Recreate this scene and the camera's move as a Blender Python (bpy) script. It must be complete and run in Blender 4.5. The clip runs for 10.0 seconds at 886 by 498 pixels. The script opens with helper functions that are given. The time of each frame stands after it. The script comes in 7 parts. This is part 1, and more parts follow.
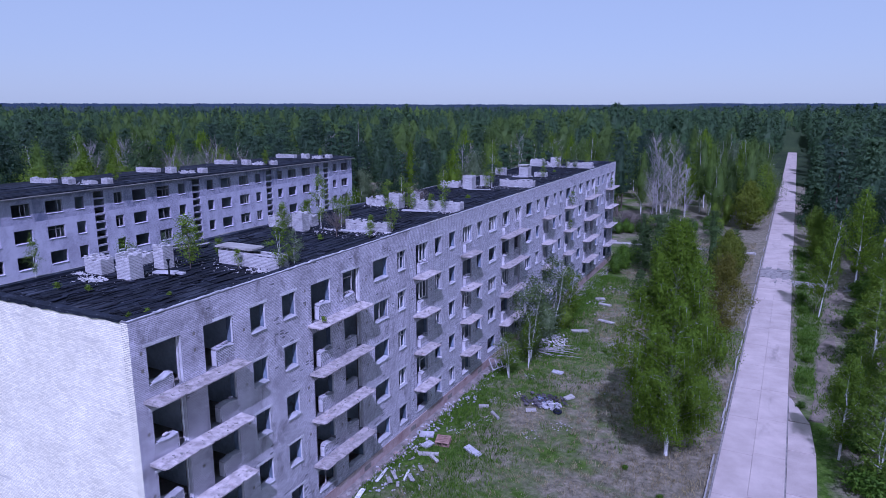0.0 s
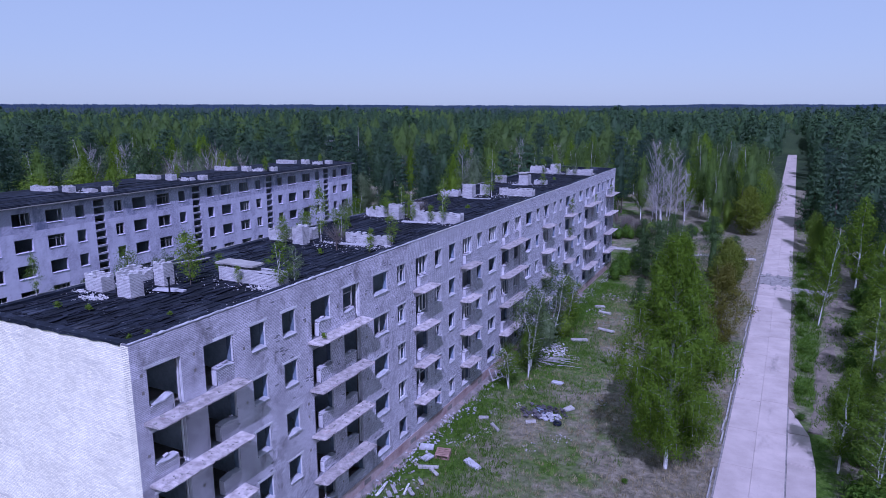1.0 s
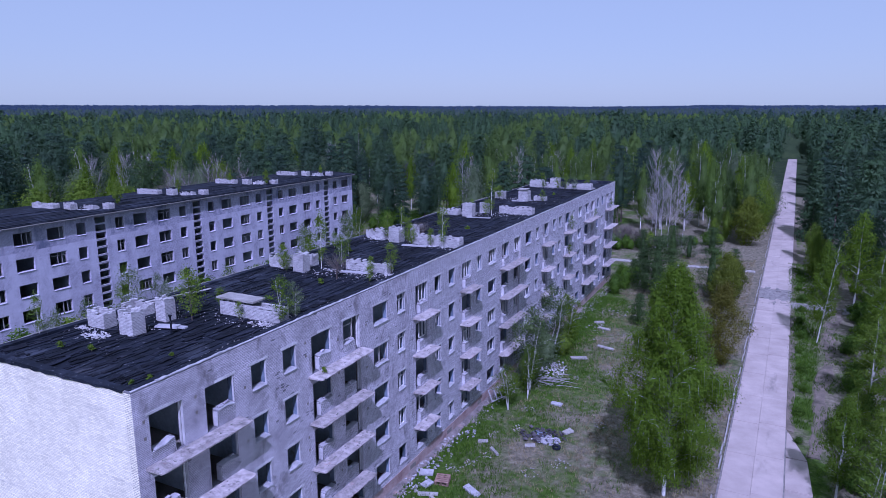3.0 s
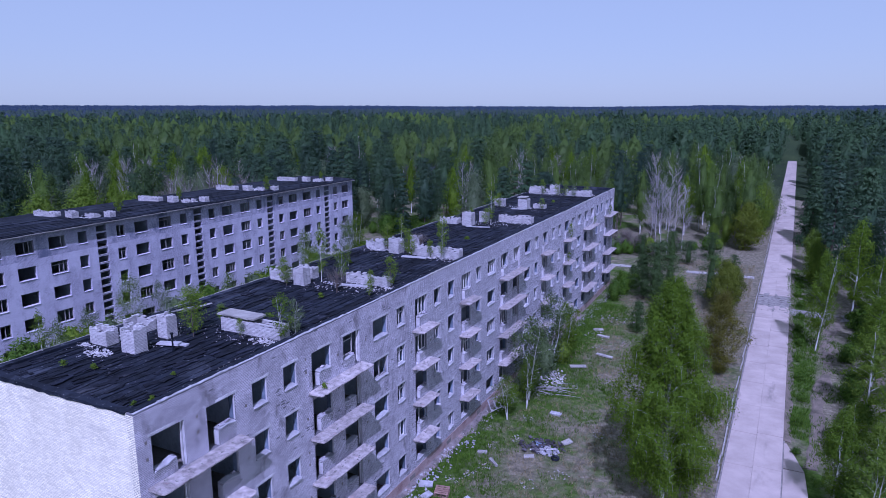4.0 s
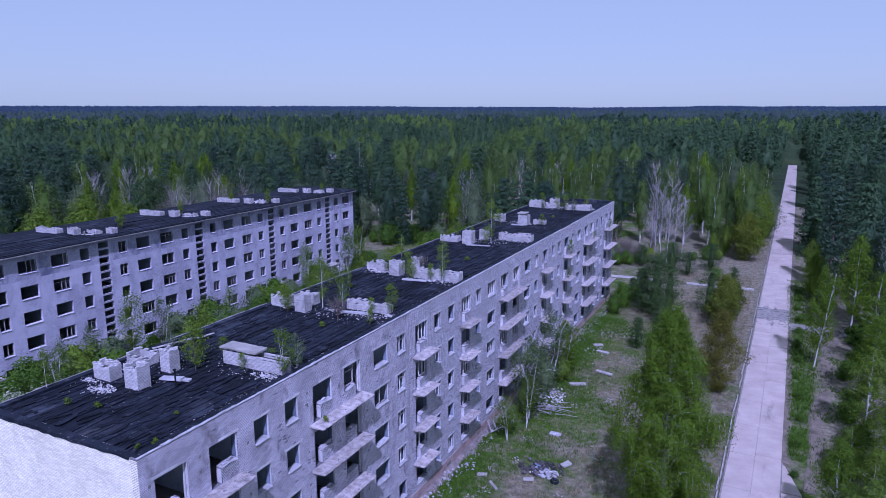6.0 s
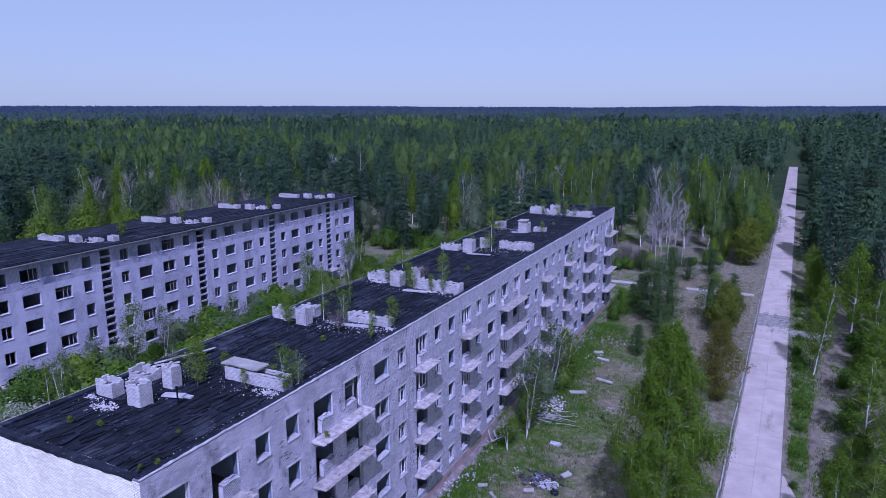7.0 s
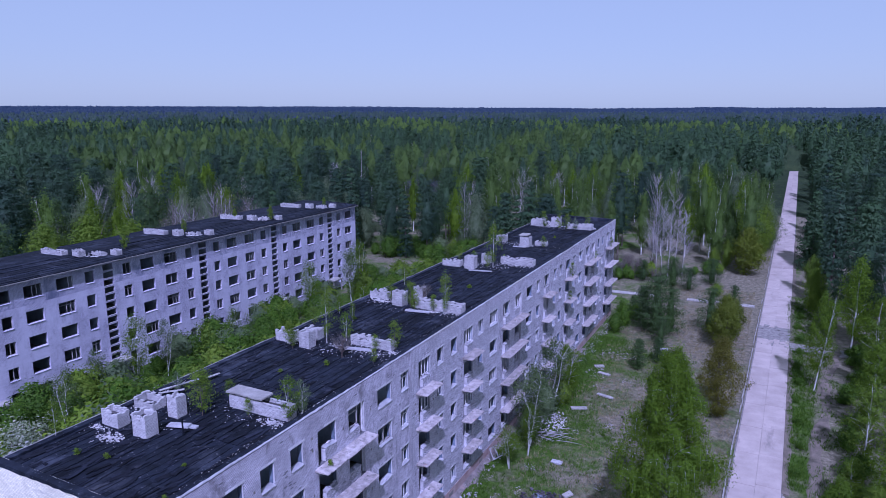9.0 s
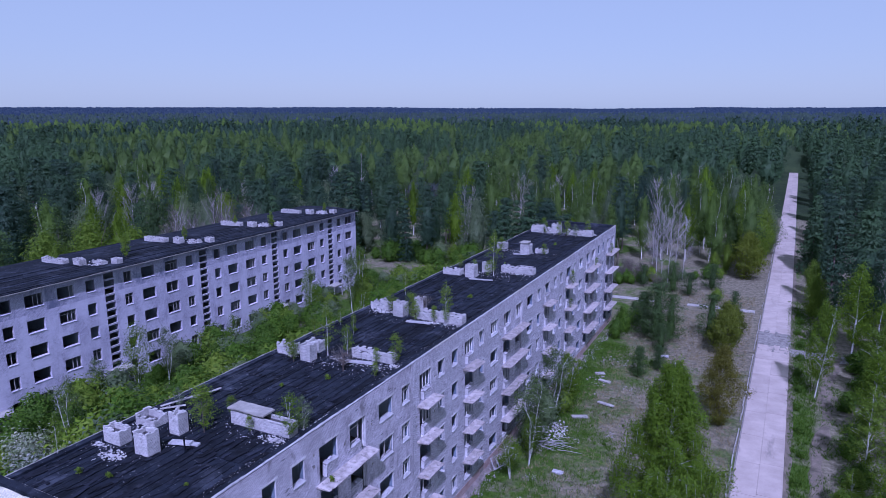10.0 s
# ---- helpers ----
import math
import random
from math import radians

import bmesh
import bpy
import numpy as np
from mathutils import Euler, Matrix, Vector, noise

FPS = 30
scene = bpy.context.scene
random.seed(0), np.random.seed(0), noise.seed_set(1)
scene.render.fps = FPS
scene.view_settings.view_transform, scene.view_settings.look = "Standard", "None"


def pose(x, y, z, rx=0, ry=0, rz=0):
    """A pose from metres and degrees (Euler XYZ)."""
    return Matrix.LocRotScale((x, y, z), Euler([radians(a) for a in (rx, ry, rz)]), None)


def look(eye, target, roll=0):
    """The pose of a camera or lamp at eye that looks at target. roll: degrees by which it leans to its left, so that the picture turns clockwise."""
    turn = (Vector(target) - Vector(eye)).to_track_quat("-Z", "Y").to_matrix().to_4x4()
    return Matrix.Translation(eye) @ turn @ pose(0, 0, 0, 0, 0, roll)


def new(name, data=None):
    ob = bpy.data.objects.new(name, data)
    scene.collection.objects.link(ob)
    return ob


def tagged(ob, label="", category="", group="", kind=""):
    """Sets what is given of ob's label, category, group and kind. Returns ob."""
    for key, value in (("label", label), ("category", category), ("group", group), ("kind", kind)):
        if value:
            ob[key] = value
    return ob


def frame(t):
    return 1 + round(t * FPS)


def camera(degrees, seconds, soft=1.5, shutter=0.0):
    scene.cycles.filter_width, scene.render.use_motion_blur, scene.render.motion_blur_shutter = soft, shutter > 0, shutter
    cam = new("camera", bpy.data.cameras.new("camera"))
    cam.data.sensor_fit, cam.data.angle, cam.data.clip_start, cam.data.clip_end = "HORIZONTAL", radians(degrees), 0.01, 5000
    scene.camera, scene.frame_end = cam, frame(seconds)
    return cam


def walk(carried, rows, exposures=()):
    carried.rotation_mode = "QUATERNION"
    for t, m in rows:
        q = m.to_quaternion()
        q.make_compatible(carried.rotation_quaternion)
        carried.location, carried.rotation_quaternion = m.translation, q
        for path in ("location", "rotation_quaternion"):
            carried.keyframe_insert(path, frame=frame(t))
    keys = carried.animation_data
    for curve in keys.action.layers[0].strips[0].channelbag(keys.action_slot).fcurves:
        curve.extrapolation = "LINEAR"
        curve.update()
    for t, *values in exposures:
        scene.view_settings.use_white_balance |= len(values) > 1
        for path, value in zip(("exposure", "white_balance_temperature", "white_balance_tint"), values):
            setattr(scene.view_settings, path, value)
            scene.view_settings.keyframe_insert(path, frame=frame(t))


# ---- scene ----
cam = camera(66.9, 10.0, 0.75)
PATH = [
    (0, (22.314, -16.881, 23.449), (21.437, -15.132, 23.031), 0.0),
    (0.5, (22.297, -16.834, 23.892), (21.42, -15.085, 23.475), 0.0),
    (1, (22.272, -16.773, 24.324), (21.395, -15.024, 23.908), 0.0),
    (1.5, (22.258, -16.689, 24.817), (21.38, -14.941, 24.4), -0.0),
    (2, (22.236, -16.633, 25.29), (21.358, -14.885, 24.875), -0.0),
    (2.5, (22.232, -16.616, 25.765), (21.354, -14.867, 25.35), 0.0),
    (4, (22.38, -16.712, 27.27), (21.501, -14.964, 26.855), 0.0),
    (4.5, (22.381, -16.706, 27.734), (21.502, -14.958, 27.319), 0.0),
    (5, (22.393, -16.713, 28.222), (21.513, -14.966, 27.808), 0.0),
    (5.5, (22.387, -16.682, 28.715), (21.507, -14.935, 28.301), 0.0),
    (7, (22.385, -16.643, 30.207), (21.503, -14.897, 29.792), 0.0),
    (7.5, (22.369, -16.63, 30.62), (21.486, -14.884, 30.206), 0.0),
    (8, (22.359, -16.637, 31.056), (21.476, -14.891, 30.642), 0.0),
    (8.5, (22.303, -16.656, 31.527), (21.419, -14.91, 31.113), 0.0),
    (9, (22.203, -16.652, 31.938), (21.32, -14.906, 31.524), 0.1),
    (9.5, (22.15, -16.623, 32.396), (21.266, -14.878, 31.981), 0.1),
    (10, (22.088, -16.556, 32.841), (21.205, -14.81, 32.428), 0.0),
]
SHOTS = [(0.0, -0.08, 4600, 50)]
walk(cam, [(t, look(eye, target, roll)) for t, eye, target, roll in PATH], SHOTS)

# ---- world and sun ----
SUN_DIR = Vector((1.15, -2.75, 3.25)).normalized()
world = bpy.data.worlds.new("world")
scene.world = world
world.use_nodes = True
wn = world.node_tree
sky = wn.nodes.new("ShaderNodeTexSky")
sky.sky_type, sky.sun_disc = "NISHITA", False
sky.sun_elevation = math.asin(SUN_DIR.z)
sky.sun_rotation = math.atan2(SUN_DIR.x, SUN_DIR.y)
sky.air_density, sky.dust_density, sky.ozone_density = 1.0, 0.6, 1.5
wn.nodes["Background"].inputs["Strength"].default_value = 0.075
haze = wn.nodes.new("ShaderNodeMix")
haze.data_type = "RGBA"
haze.inputs[0].default_value = 0.72
haze.inputs[7].default_value = (6.9, 7.85, 6.0, 1)
wn.links.new(sky.outputs[0], haze.inputs[6])
wn.links.new(haze.outputs[2], wn.nodes["Background"].inputs["Color"])
sun_lamp = bpy.data.lights.new("sun", "SUN")
sun_lamp.energy, sun_lamp.angle, sun_lamp.color = 3.7, radians(0.6), (1.0, 0.96, 0.92)
new("sun", sun_lamp).matrix_world = look((0, 0, 60), Vector((0, 0, 60)) - SUN_DIR)


# ---- materials ----
def material(name, rough=0.85, metal=0.0, spec=0.3):
    m = bpy.data.materials.new(name)
    m.use_nodes = True
    p = m.node_tree.nodes["Principled BSDF"]
    p.inputs["Roughness"].default_value = rough
    p.inputs["Metallic"].default_value = metal
    p.inputs["Specular IOR Level"].default_value = spec
    return m, m.node_tree, p


def noise_node(nt, scale, detail=5.0, rough=0.6, stretch=None, vec=None):
    n = nt.nodes.new("ShaderNodeTexNoise")
    n.inputs["Scale"].default_value = scale
    n.inputs["Detail"].default_value = detail
    n.inputs["Roughness"].default_value = rough
    if vec is None:
        c = nt.nodes.new("ShaderNodeNewGeometry")
        vec = c.outputs["Position"]
    if stretch:
        s = nt.nodes.new("ShaderNodeVectorMath")
        s.operation = "MULTIPLY"
        s.inputs[1].default_value = stretch
        nt.links.new(vec, s.inputs[0])
        vec = s.outputs[0]
    nt.links.new(vec, n.inputs["Vector"])
    return n.outputs["Fac"]


def ramp(nt, fac, stops):
    r = nt.nodes.new("ShaderNodeValToRGB")
    while len(r.color_ramp.elements) < len(stops):
        r.color_ramp.elements.new(0.5)
    for e, (pos, col) in zip(r.color_ramp.elements, stops):
        e.position = pos
        e.color = (*col, 1) if len(col) == 3 else col
    nt.links.new(fac, r.inputs[0])
    return r.outputs[0]


def mix(nt, fac, a, b, mode="MIX"):
    n = nt.nodes.new("ShaderNodeMix")
    n.data_type, n.blend_type = "RGBA", mode
    for sock, v in ((n.inputs[0], fac), (n.inputs[6], a), (n.inputs[7], b)):
        if isinstance(v, (int, float)):
            sock.default_value = v
        elif isinstance(v, tuple):
            sock.default_value = (*v, 1)
        else:
            nt.links.new(v, sock)
    return n.outputs[2]


def bump(nt, p, height, strength=0.4, dist=0.02):
    b = nt.nodes.new("ShaderNodeBump")
    b.inputs["Strength"].default_value, b.inputs["Distance"].default_value = strength, dist
    nt.links.new(height, b.inputs["Height"])
    nt.links.new(b.outputs[0], p.inputs["Normal"])


def surface(name, dark, light, scale=2.0, fine=25.0, rough=0.85, bump_s=0.4, bump_d=0.02, stain=None, island=0.0,
            obj=0.0, spec=0.3, stretch=None, spots=None):
    """A weathered surface: two colours mixed by broad and fine noise, stains, and piece-to-piece change."""
    m, nt, p = material(name, rough, 0.0, spec)
    a = noise_node(nt, scale, 6, 0.62, stretch)
    b = noise_node(nt, fine, 4, 0.6)
    add = nt.nodes.new("ShaderNodeMath")
    add.operation = "MULTIPLY_ADD"
    nt.links.new(b, add.inputs[0])
    add.inputs[1].default_value = 0.45
    nt.links.new(a, add.inputs[2])
    col = ramp(nt, add.outputs[0], [(0.5, dark), (0.9, light)])
    if stain:
        s = noise_node(nt, stain[1], 5, 0.7, stain[3] if len(stain) > 3 else None)
        f = ramp(nt, s, [(stain[2], (0, 0, 0)), (min(1.0, stain[2] + 0.14), (1, 1, 1))])
        col = mix(nt, f, col, stain[0])
    if spots:
        s = noise_node(nt, spots[1], 3, 0.5)
        f = ramp(nt, s, [(spots[2], (0, 0, 0)), (min(1.0, spots[2] + 0.05), (1, 1, 1))])
        col = mix(nt, f, col, spots[0])
    if island or obj:
        if island:
            g = nt.nodes.new("ShaderNodeNewGeometry").outputs["Random Per Island"]
            k = island
        else:
            g = nt.nodes.new("ShaderNodeObjectInfo").outputs["Random"]
            k = obj
        v = nt.nodes.new("ShaderNodeMapRange")
        v.inputs["To Min"].default_value, v.inputs["To Max"].default_value = 1 - k, 1 + k
        nt.links.new(g, v.inputs["Value"])
        c = nt.nodes.new("ShaderNodeCombineColor")
        for i in range(3):
            nt.links.new(v.outputs[0], c.inputs[i])
        col = mix(nt, 1.0, col, c.outputs[0], "MULTIPLY")
    nt.links.new(col, p.inputs["Base Color"])
    if bump_s:
        bump(nt, p, add.outputs[0], bump_s, bump_d)
    return m


def leaf(name, a, b, c, trans=0.45, patch=0.09, vary=0.22):
    """Foliage: leaf-to-leaf change, broad patches of tint, and light that passes through."""
    m, nt, p = material(name, 0.6, 0.0, 0.2)
    g = nt.nodes.new("ShaderNodeNewGeometry").outputs["Random Per Island"]
    col = ramp(nt, g, [(0.0, a), (0.55, b), (1.0, c)])
    o = nt.nodes.new("ShaderNodeObjectInfo").outputs["Random"]
    n = noise_node(nt, patch, 3, 0.6)
    s = nt.nodes.new("ShaderNodeMath")
    s.operation = "MULTIPLY_ADD"
    nt.links.new(o, s.inputs[0])
    s.inputs[1].default_value = 0.35
    nt.links.new(n, s.inputs[2])
    v = ramp(nt, s.outputs[0], [(0.30, (1 - 1.4 * vary, 1 - 1.1 * vary, 1 - 0.7 * vary)), (0.60, (1, 1, 1)), (0.92, (1 + vary, 1 + vary, 0.98))])
    col = mix(nt, 1.0, col, v, "MULTIPLY")
    nt.links.new(col, p.inputs["Base Color"])
    t = nt.nodes.new("ShaderNodeBsdfTranslucent")
    nt.links.new(col, t.inputs["Color"])
    sh = nt.nodes.new("ShaderNodeMixShader")
    sh.inputs[0].default_value = trans
    nt.links.new(p.outputs[0], sh.inputs[1])
    nt.links.new(t.outputs[0], sh.inputs[2])
    nt.links.new(sh.outputs[0], nt.nodes["Material Output"].inputs["Surface"])
    return m


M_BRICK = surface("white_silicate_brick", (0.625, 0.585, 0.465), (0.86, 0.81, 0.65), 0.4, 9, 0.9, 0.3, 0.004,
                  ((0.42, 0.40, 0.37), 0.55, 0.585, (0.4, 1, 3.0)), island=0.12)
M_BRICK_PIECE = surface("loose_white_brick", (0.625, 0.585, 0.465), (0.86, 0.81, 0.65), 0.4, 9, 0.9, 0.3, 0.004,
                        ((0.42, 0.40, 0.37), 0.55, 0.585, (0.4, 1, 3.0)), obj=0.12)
# grime, plus the front's weaker light painted in as darker, bluer brick
M_BRICK_FRONT = surface("grimy_shade_toned_front_brick", (0.310, 0.291, 0.336), (0.602, 0.566, 0.648), 0.6, 9, 0.9, 0.15, 0.002,
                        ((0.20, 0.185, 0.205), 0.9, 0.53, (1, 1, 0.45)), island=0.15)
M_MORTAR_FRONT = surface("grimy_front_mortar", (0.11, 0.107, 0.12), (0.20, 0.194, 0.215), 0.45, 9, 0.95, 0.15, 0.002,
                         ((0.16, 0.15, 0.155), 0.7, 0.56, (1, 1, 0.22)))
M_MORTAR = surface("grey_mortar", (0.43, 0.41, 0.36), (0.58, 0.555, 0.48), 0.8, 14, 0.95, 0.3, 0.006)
M_SHAFT = surface("stacked_white_brick", (0.34, 0.33, 0.34), (0.54, 0.52, 0.53), 0.9, 9, 0.9, 0.3, 0.004,
                  ((0.26, 0.25, 0.26), 0.9, 0.60), island=0.14)
M_SHAFT_PIECE = surface("single_white_brick", (0.34, 0.33, 0.34), (0.54, 0.52, 0.53), 0.9, 9, 0.9, 0.3, 0.004,
                        ((0.26, 0.25, 0.26), 0.9, 0.60), obj=0.14)
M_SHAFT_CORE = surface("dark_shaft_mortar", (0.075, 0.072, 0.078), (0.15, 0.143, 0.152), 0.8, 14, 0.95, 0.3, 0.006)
M_APRON = surface("broken_pink_apron", (0.09, 0.08, 0.075), (0.27, 0.235, 0.225), 1.6, 10, 0.95, 0.8, 0.03,
                  ((0.34, 0.22, 0.20), 0.8, 0.58))
M_DIRT = surface("pinkish_dirt_track", (0.075, 0.07, 0.048), (0.225, 0.185, 0.15), 0.8, 12, 0.95, 0.6, 0.02)
M_INNER = surface("faded_interior_plaster", (0.34, 0.39, 0.44), (0.62, 0.68, 0.72), 0.5, 6, 0.95, 0.2, 0.005,
                  ((0.22, 0.21, 0.20), 0.9, 0.61), island=0.35)
# dark blue, varied per object, for the inner lining of openings
M_BLUE = surface("dark_blue_reveal", (0.07, 0.09, 0.13), (0.20, 0.245, 0.32), 1.4, 12, 0.9, 0.3, 0.005,
                 ((0.16, 0.15, 0.15), 1.2, 0.6), obj=0.3)
M_REVEAL = surface("whitewashed_window_reveal", (0.36, 0.35, 0.375), (0.60, 0.585, 0.615), 1.6, 14, 0.9, 0.3, 0.005,
                   ((0.30, 0.29, 0.29), 1.3, 0.60), obj=0.12)
M_SCREED = surface("dusty_interior_floor", (0.12, 0.11, 0.10), (0.25, 0.23, 0.21), 0.9, 9, 0.95)
M_CONCRETE = surface("weathered_grey_concrete", (0.22, 0.21, 0.20), (0.40, 0.38, 0.36), 1.2, 18, 0.9, 0.5, 0.012,
                     ((0.20, 0.18, 0.17), 1.4, 0.62), obj=0.12)
M_SLAB = surface("flaking_balcony_concrete", (0.18, 0.16, 0.155), (0.52, 0.47, 0.465), 2.6, 16, 0.9, 0.8, 0.02,
                 ((0.40, 0.22, 0.19), 1.1, 0.63), obj=0.2)
M_LIME = surface("whitewashed_sill_plaster", (0.26, 0.255, 0.275), (0.46, 0.45, 0.48), 2.2, 20, 0.85, 0.4, 0.006, obj=0.08)
M_PLINTH = surface("brown_stained_plinth", (0.24, 0.15, 0.135), (0.46, 0.37, 0.355), 0.7, 12, 0.9, 0.5, 0.01)
M_FELT = surface("black_roofing_felt", (0.0035, 0.0048, 0.0078), (0.0165, 0.0205, 0.031), 1.3, 22, 0.9, 0.6, 0.02,
                 ((0.040, 0.045, 0.060), 0.45, 0.54), obj=0.42, spec=0.16, spots=((0.105, 0.108, 0.118), 6.5, 0.665))
M_FELT_TORN = surface("torn_roofing_felt", (0.004, 0.005, 0.009), (0.020, 0.023, 0.034), 1.3, 22, 0.9, 0.6, 0.02,
                      ((0.055, 0.058, 0.068), 0.6, 0.57), island=0.6, spec=0.16)
M_ROAD = surface("pale_road_concrete", (0.345, 0.292, 0.262), (0.465, 0.395, 0.36), 0.5, 14, 0.9, 0.35, 0.006,
                 ((0.27, 0.235, 0.215), 0.5, 0.60, (1, 0.25, 1)), obj=0.07)
M_PATCH = surface("broken_road_patch", (0.13, 0.12, 0.115), (0.32, 0.30, 0.28), 2.5, 16, 0.95, 0.7, 0.02)
M_PAINTED = surface("flaking_white_frame_paint", (0.40, 0.39, 0.39), (0.70, 0.69, 0.70), 3, 30, 0.7, 0.3, 0.004, obj=0.2)
M_WOOD = surface("grey_window_wood", (0.18, 0.17, 0.17), (0.44, 0.42, 0.42), 3, 30, 0.8, 0.3, 0.004, obj=0.2)
M_BARK = surface("white_birch_bark", (0.42, 0.41, 0.40), (0.72, 0.70, 0.68), 3, 14, 0.8, 0.3, 0.01,
                 ((0.06, 0.055, 0.05), 4.0, 0.66, (1, 1, 3.0)))
M_BARK_DARK = surface("brown_grey_bark", (0.06, 0.05, 0.045), (0.17, 0.13, 0.11), 2, 14, 0.9, 0.5, 0.02)
M_BARK_DEAD = surface("bleached_bare_wood", (0.27, 0.25, 0.255), (0.48, 0.45, 0.45), 2, 12, 0.9, 0.3, 0.01)
L_BIRCH = leaf("birch_leaf", (0.074, 0.134, 0.005), (0.103, 0.176, 0.007), (0.144, 0.228, 0.012), 0.5)
L_FRESH = leaf("fresh_spring_leaf", (0.095, 0.160, 0.012), (0.130, 0.205, 0.016), (0.175, 0.250, 0.024))
L_WOOD = leaf("woodland_birch_leaf", (0.074, 0.122, 0.028), (0.086, 0.141, 0.033), (0.100, 0.162, 0.039), 0.5, 0.12, 0.40)
L_OLIVE = leaf("bronze_spring_leaf", (0.090, 0.090, 0.009), (0.138, 0.132, 0.014), (0.18, 0.18, 0.022))
L_MOSS = leaf("olive_green_leaf", (0.085, 0.114, 0.009), (0.118, 0.152, 0.013), (0.150, 0.190, 0.019))
L_GREY = leaf("silvery_willow_leaf", (0.088, 0.128, 0.062), (0.122, 0.168, 0.085), (0.170, 0.215, 0.120))
# forest needles carry painted distance haze, bluer than the young pines below
L_PINE = leaf("haze_blue_pine_needle", (0.038, 0.072, 0.040), (0.044, 0.082, 0.045), (0.051, 0.093, 0.051), 0.4, 0.12, 0.38)
L_PINE_YOUNG = leaf("young_pine_needle", (0.038, 0.072, 0.020), (0.052, 0.092, 0.026), (0.068, 0.114, 0.034), 0.35)
L_SPRUCE = leaf("spruce_needle", (0.030, 0.060, 0.031), (0.039, 0.076, 0.038), (0.052, 0.094, 0.045), 0.3, 0.15, 0.35)
L_SHRUB = leaf("shrub_leaf", (0.042, 0.095, 0.006), (0.074, 0.150, 0.011), (0.118, 0.200, 0.020))
L_BROWN = leaf("brown_bare_twig", (0.085, 0.078, 0.072), (0.12, 0.108, 0.10), (0.17, 0.155, 0.145), 0.0)
L_HAZE = leaf("bluish_grey_twig", (0.055, 0.075, 0.085), (0.07, 0.092, 0.104), (0.085, 0.110, 0.122), 0.3)
L_BLOOM = leaf("pale_blossom", (0.10, 0.14, 0.06), (0.22, 0.26, 0.19), (0.42, 0.42, 0.40), 0.3)
L_SAGE = leaf("sage_green_leaf", (0.060, 0.098, 0.030), (0.085, 0.130, 0.042), (0.120, 0.165, 0.060), 0.4)
L_TWIG = leaf("bare_twig", (0.26, 0.24, 0.235), (0.34, 0.31, 0.305), (0.44, 0.41, 0.40), 0.0)


def brick_texture(name, c1, c2, mortar, wash, streak, depth=0.012, band=0.13, dull=0.25, patch=0.45):
    """Far brickwork: courses in colour and relief at true brick size, under patchy whitewash and streaks."""
    m, nt, p = material(name, 0.9)
    g = nt.nodes.new("ShaderNodeNewGeometry").outputs["Position"]
    sp = nt.nodes.new("ShaderNodeSeparateXYZ")
    nt.links.new(g, sp.inputs[0])
    ad = nt.nodes.new("ShaderNodeMath")
    nt.links.new(sp.outputs[0], ad.inputs[0])
    nt.links.new(sp.outputs[1], ad.inputs[1])
    cb = nt.nodes.new("ShaderNodeCombineXYZ")
    nt.links.new(ad.outputs[0], cb.inputs[0])
    nt.links.new(sp.outputs[2], cb.inputs[1])
    b = nt.nodes.new("ShaderNodeTexBrick")
    nt.links.new(cb.outputs[0], b.inputs["Vector"])
    b.inputs["Scale"].default_value = 1.0
    b.inputs["Brick Width"].default_value, b.inputs["Row Height"].default_value = 0.262, 0.077
    b.inputs["Mortar Size"].default_value = 0.015
    b.inputs["Color1"].default_value = (*c1, 1)
    b.inputs["Color2"].default_value = (*c2, 1)
    b.inputs["Mortar"].default_value = (*mortar, 1)
    n = noise_node(nt, patch, 6, 0.7, (1, 1, 0.5))
    col = mix(nt, ramp(nt, n, [(wash[1], (0, 0, 0)), (wash[1] + 0.16, (wash[2],) * 3)]), b.outputs["Color"], wash[0])
    n3 = noise_node(nt, 0.9, 6, 0.7, (1, 1, 0.12))
    col = mix(nt, ramp(nt, n3, [(streak[1], (0, 0, 0)), (streak[1] + 0.17, (0.75, 0.75, 0.75))]), col, streak[0])
    n2 = noise_node(nt, 1.7, 4, 0.6)
    col = mix(nt, dull, col, ramp(nt, n2, [(0.3, (0.20, 0.195, 0.21)), (0.7, (0.56, 0.54, 0.57))]))
    n4 = noise_node(nt, 1.0, 3, 0.65, (0.45, 0.45, 8.0))
    col = mix(nt, 1.0, col, ramp(nt, n4, [(0.34, (1 - band,) * 3), (0.62, (1 + band,) * 3)]), "MULTIPLY")
    nt.links.new(col, p.inputs["Base Color"])
    bump(nt, p, b.outputs["Fac"], -0.8, depth)
    return m


M_BRICKWALL = brick_texture("weathered_white_brickwork", (0.46, 0.437, 0.506), (0.78, 0.745, 0.855), (0.11, 0.105, 0.125),
                            ((0.70, 0.67, 0.75), 0.54, 0.5), ((0.24, 0.228, 0.26), 0.60))
M_PARAPET = brick_texture("grimy_parapet_brickwork", (0.34, 0.33, 0.37), (0.58, 0.565, 0.62), (0.08, 0.077, 0.088),
                          ((0.50, 0.485, 0.54), 0.6, 0.5), ((0.20, 0.19, 0.22), 0.56))
M_PANEL = brick_texture("pale_lavender_brickwork", (0.45, 0.425, 0.555), (0.58, 0.548, 0.705), (0.21, 0.196, 0.26),
                        ((0.58, 0.555, 0.68), 0.42, 0.8), ((0.36, 0.35, 0.41), 0.62), 0.008, 0.04, 0.14)
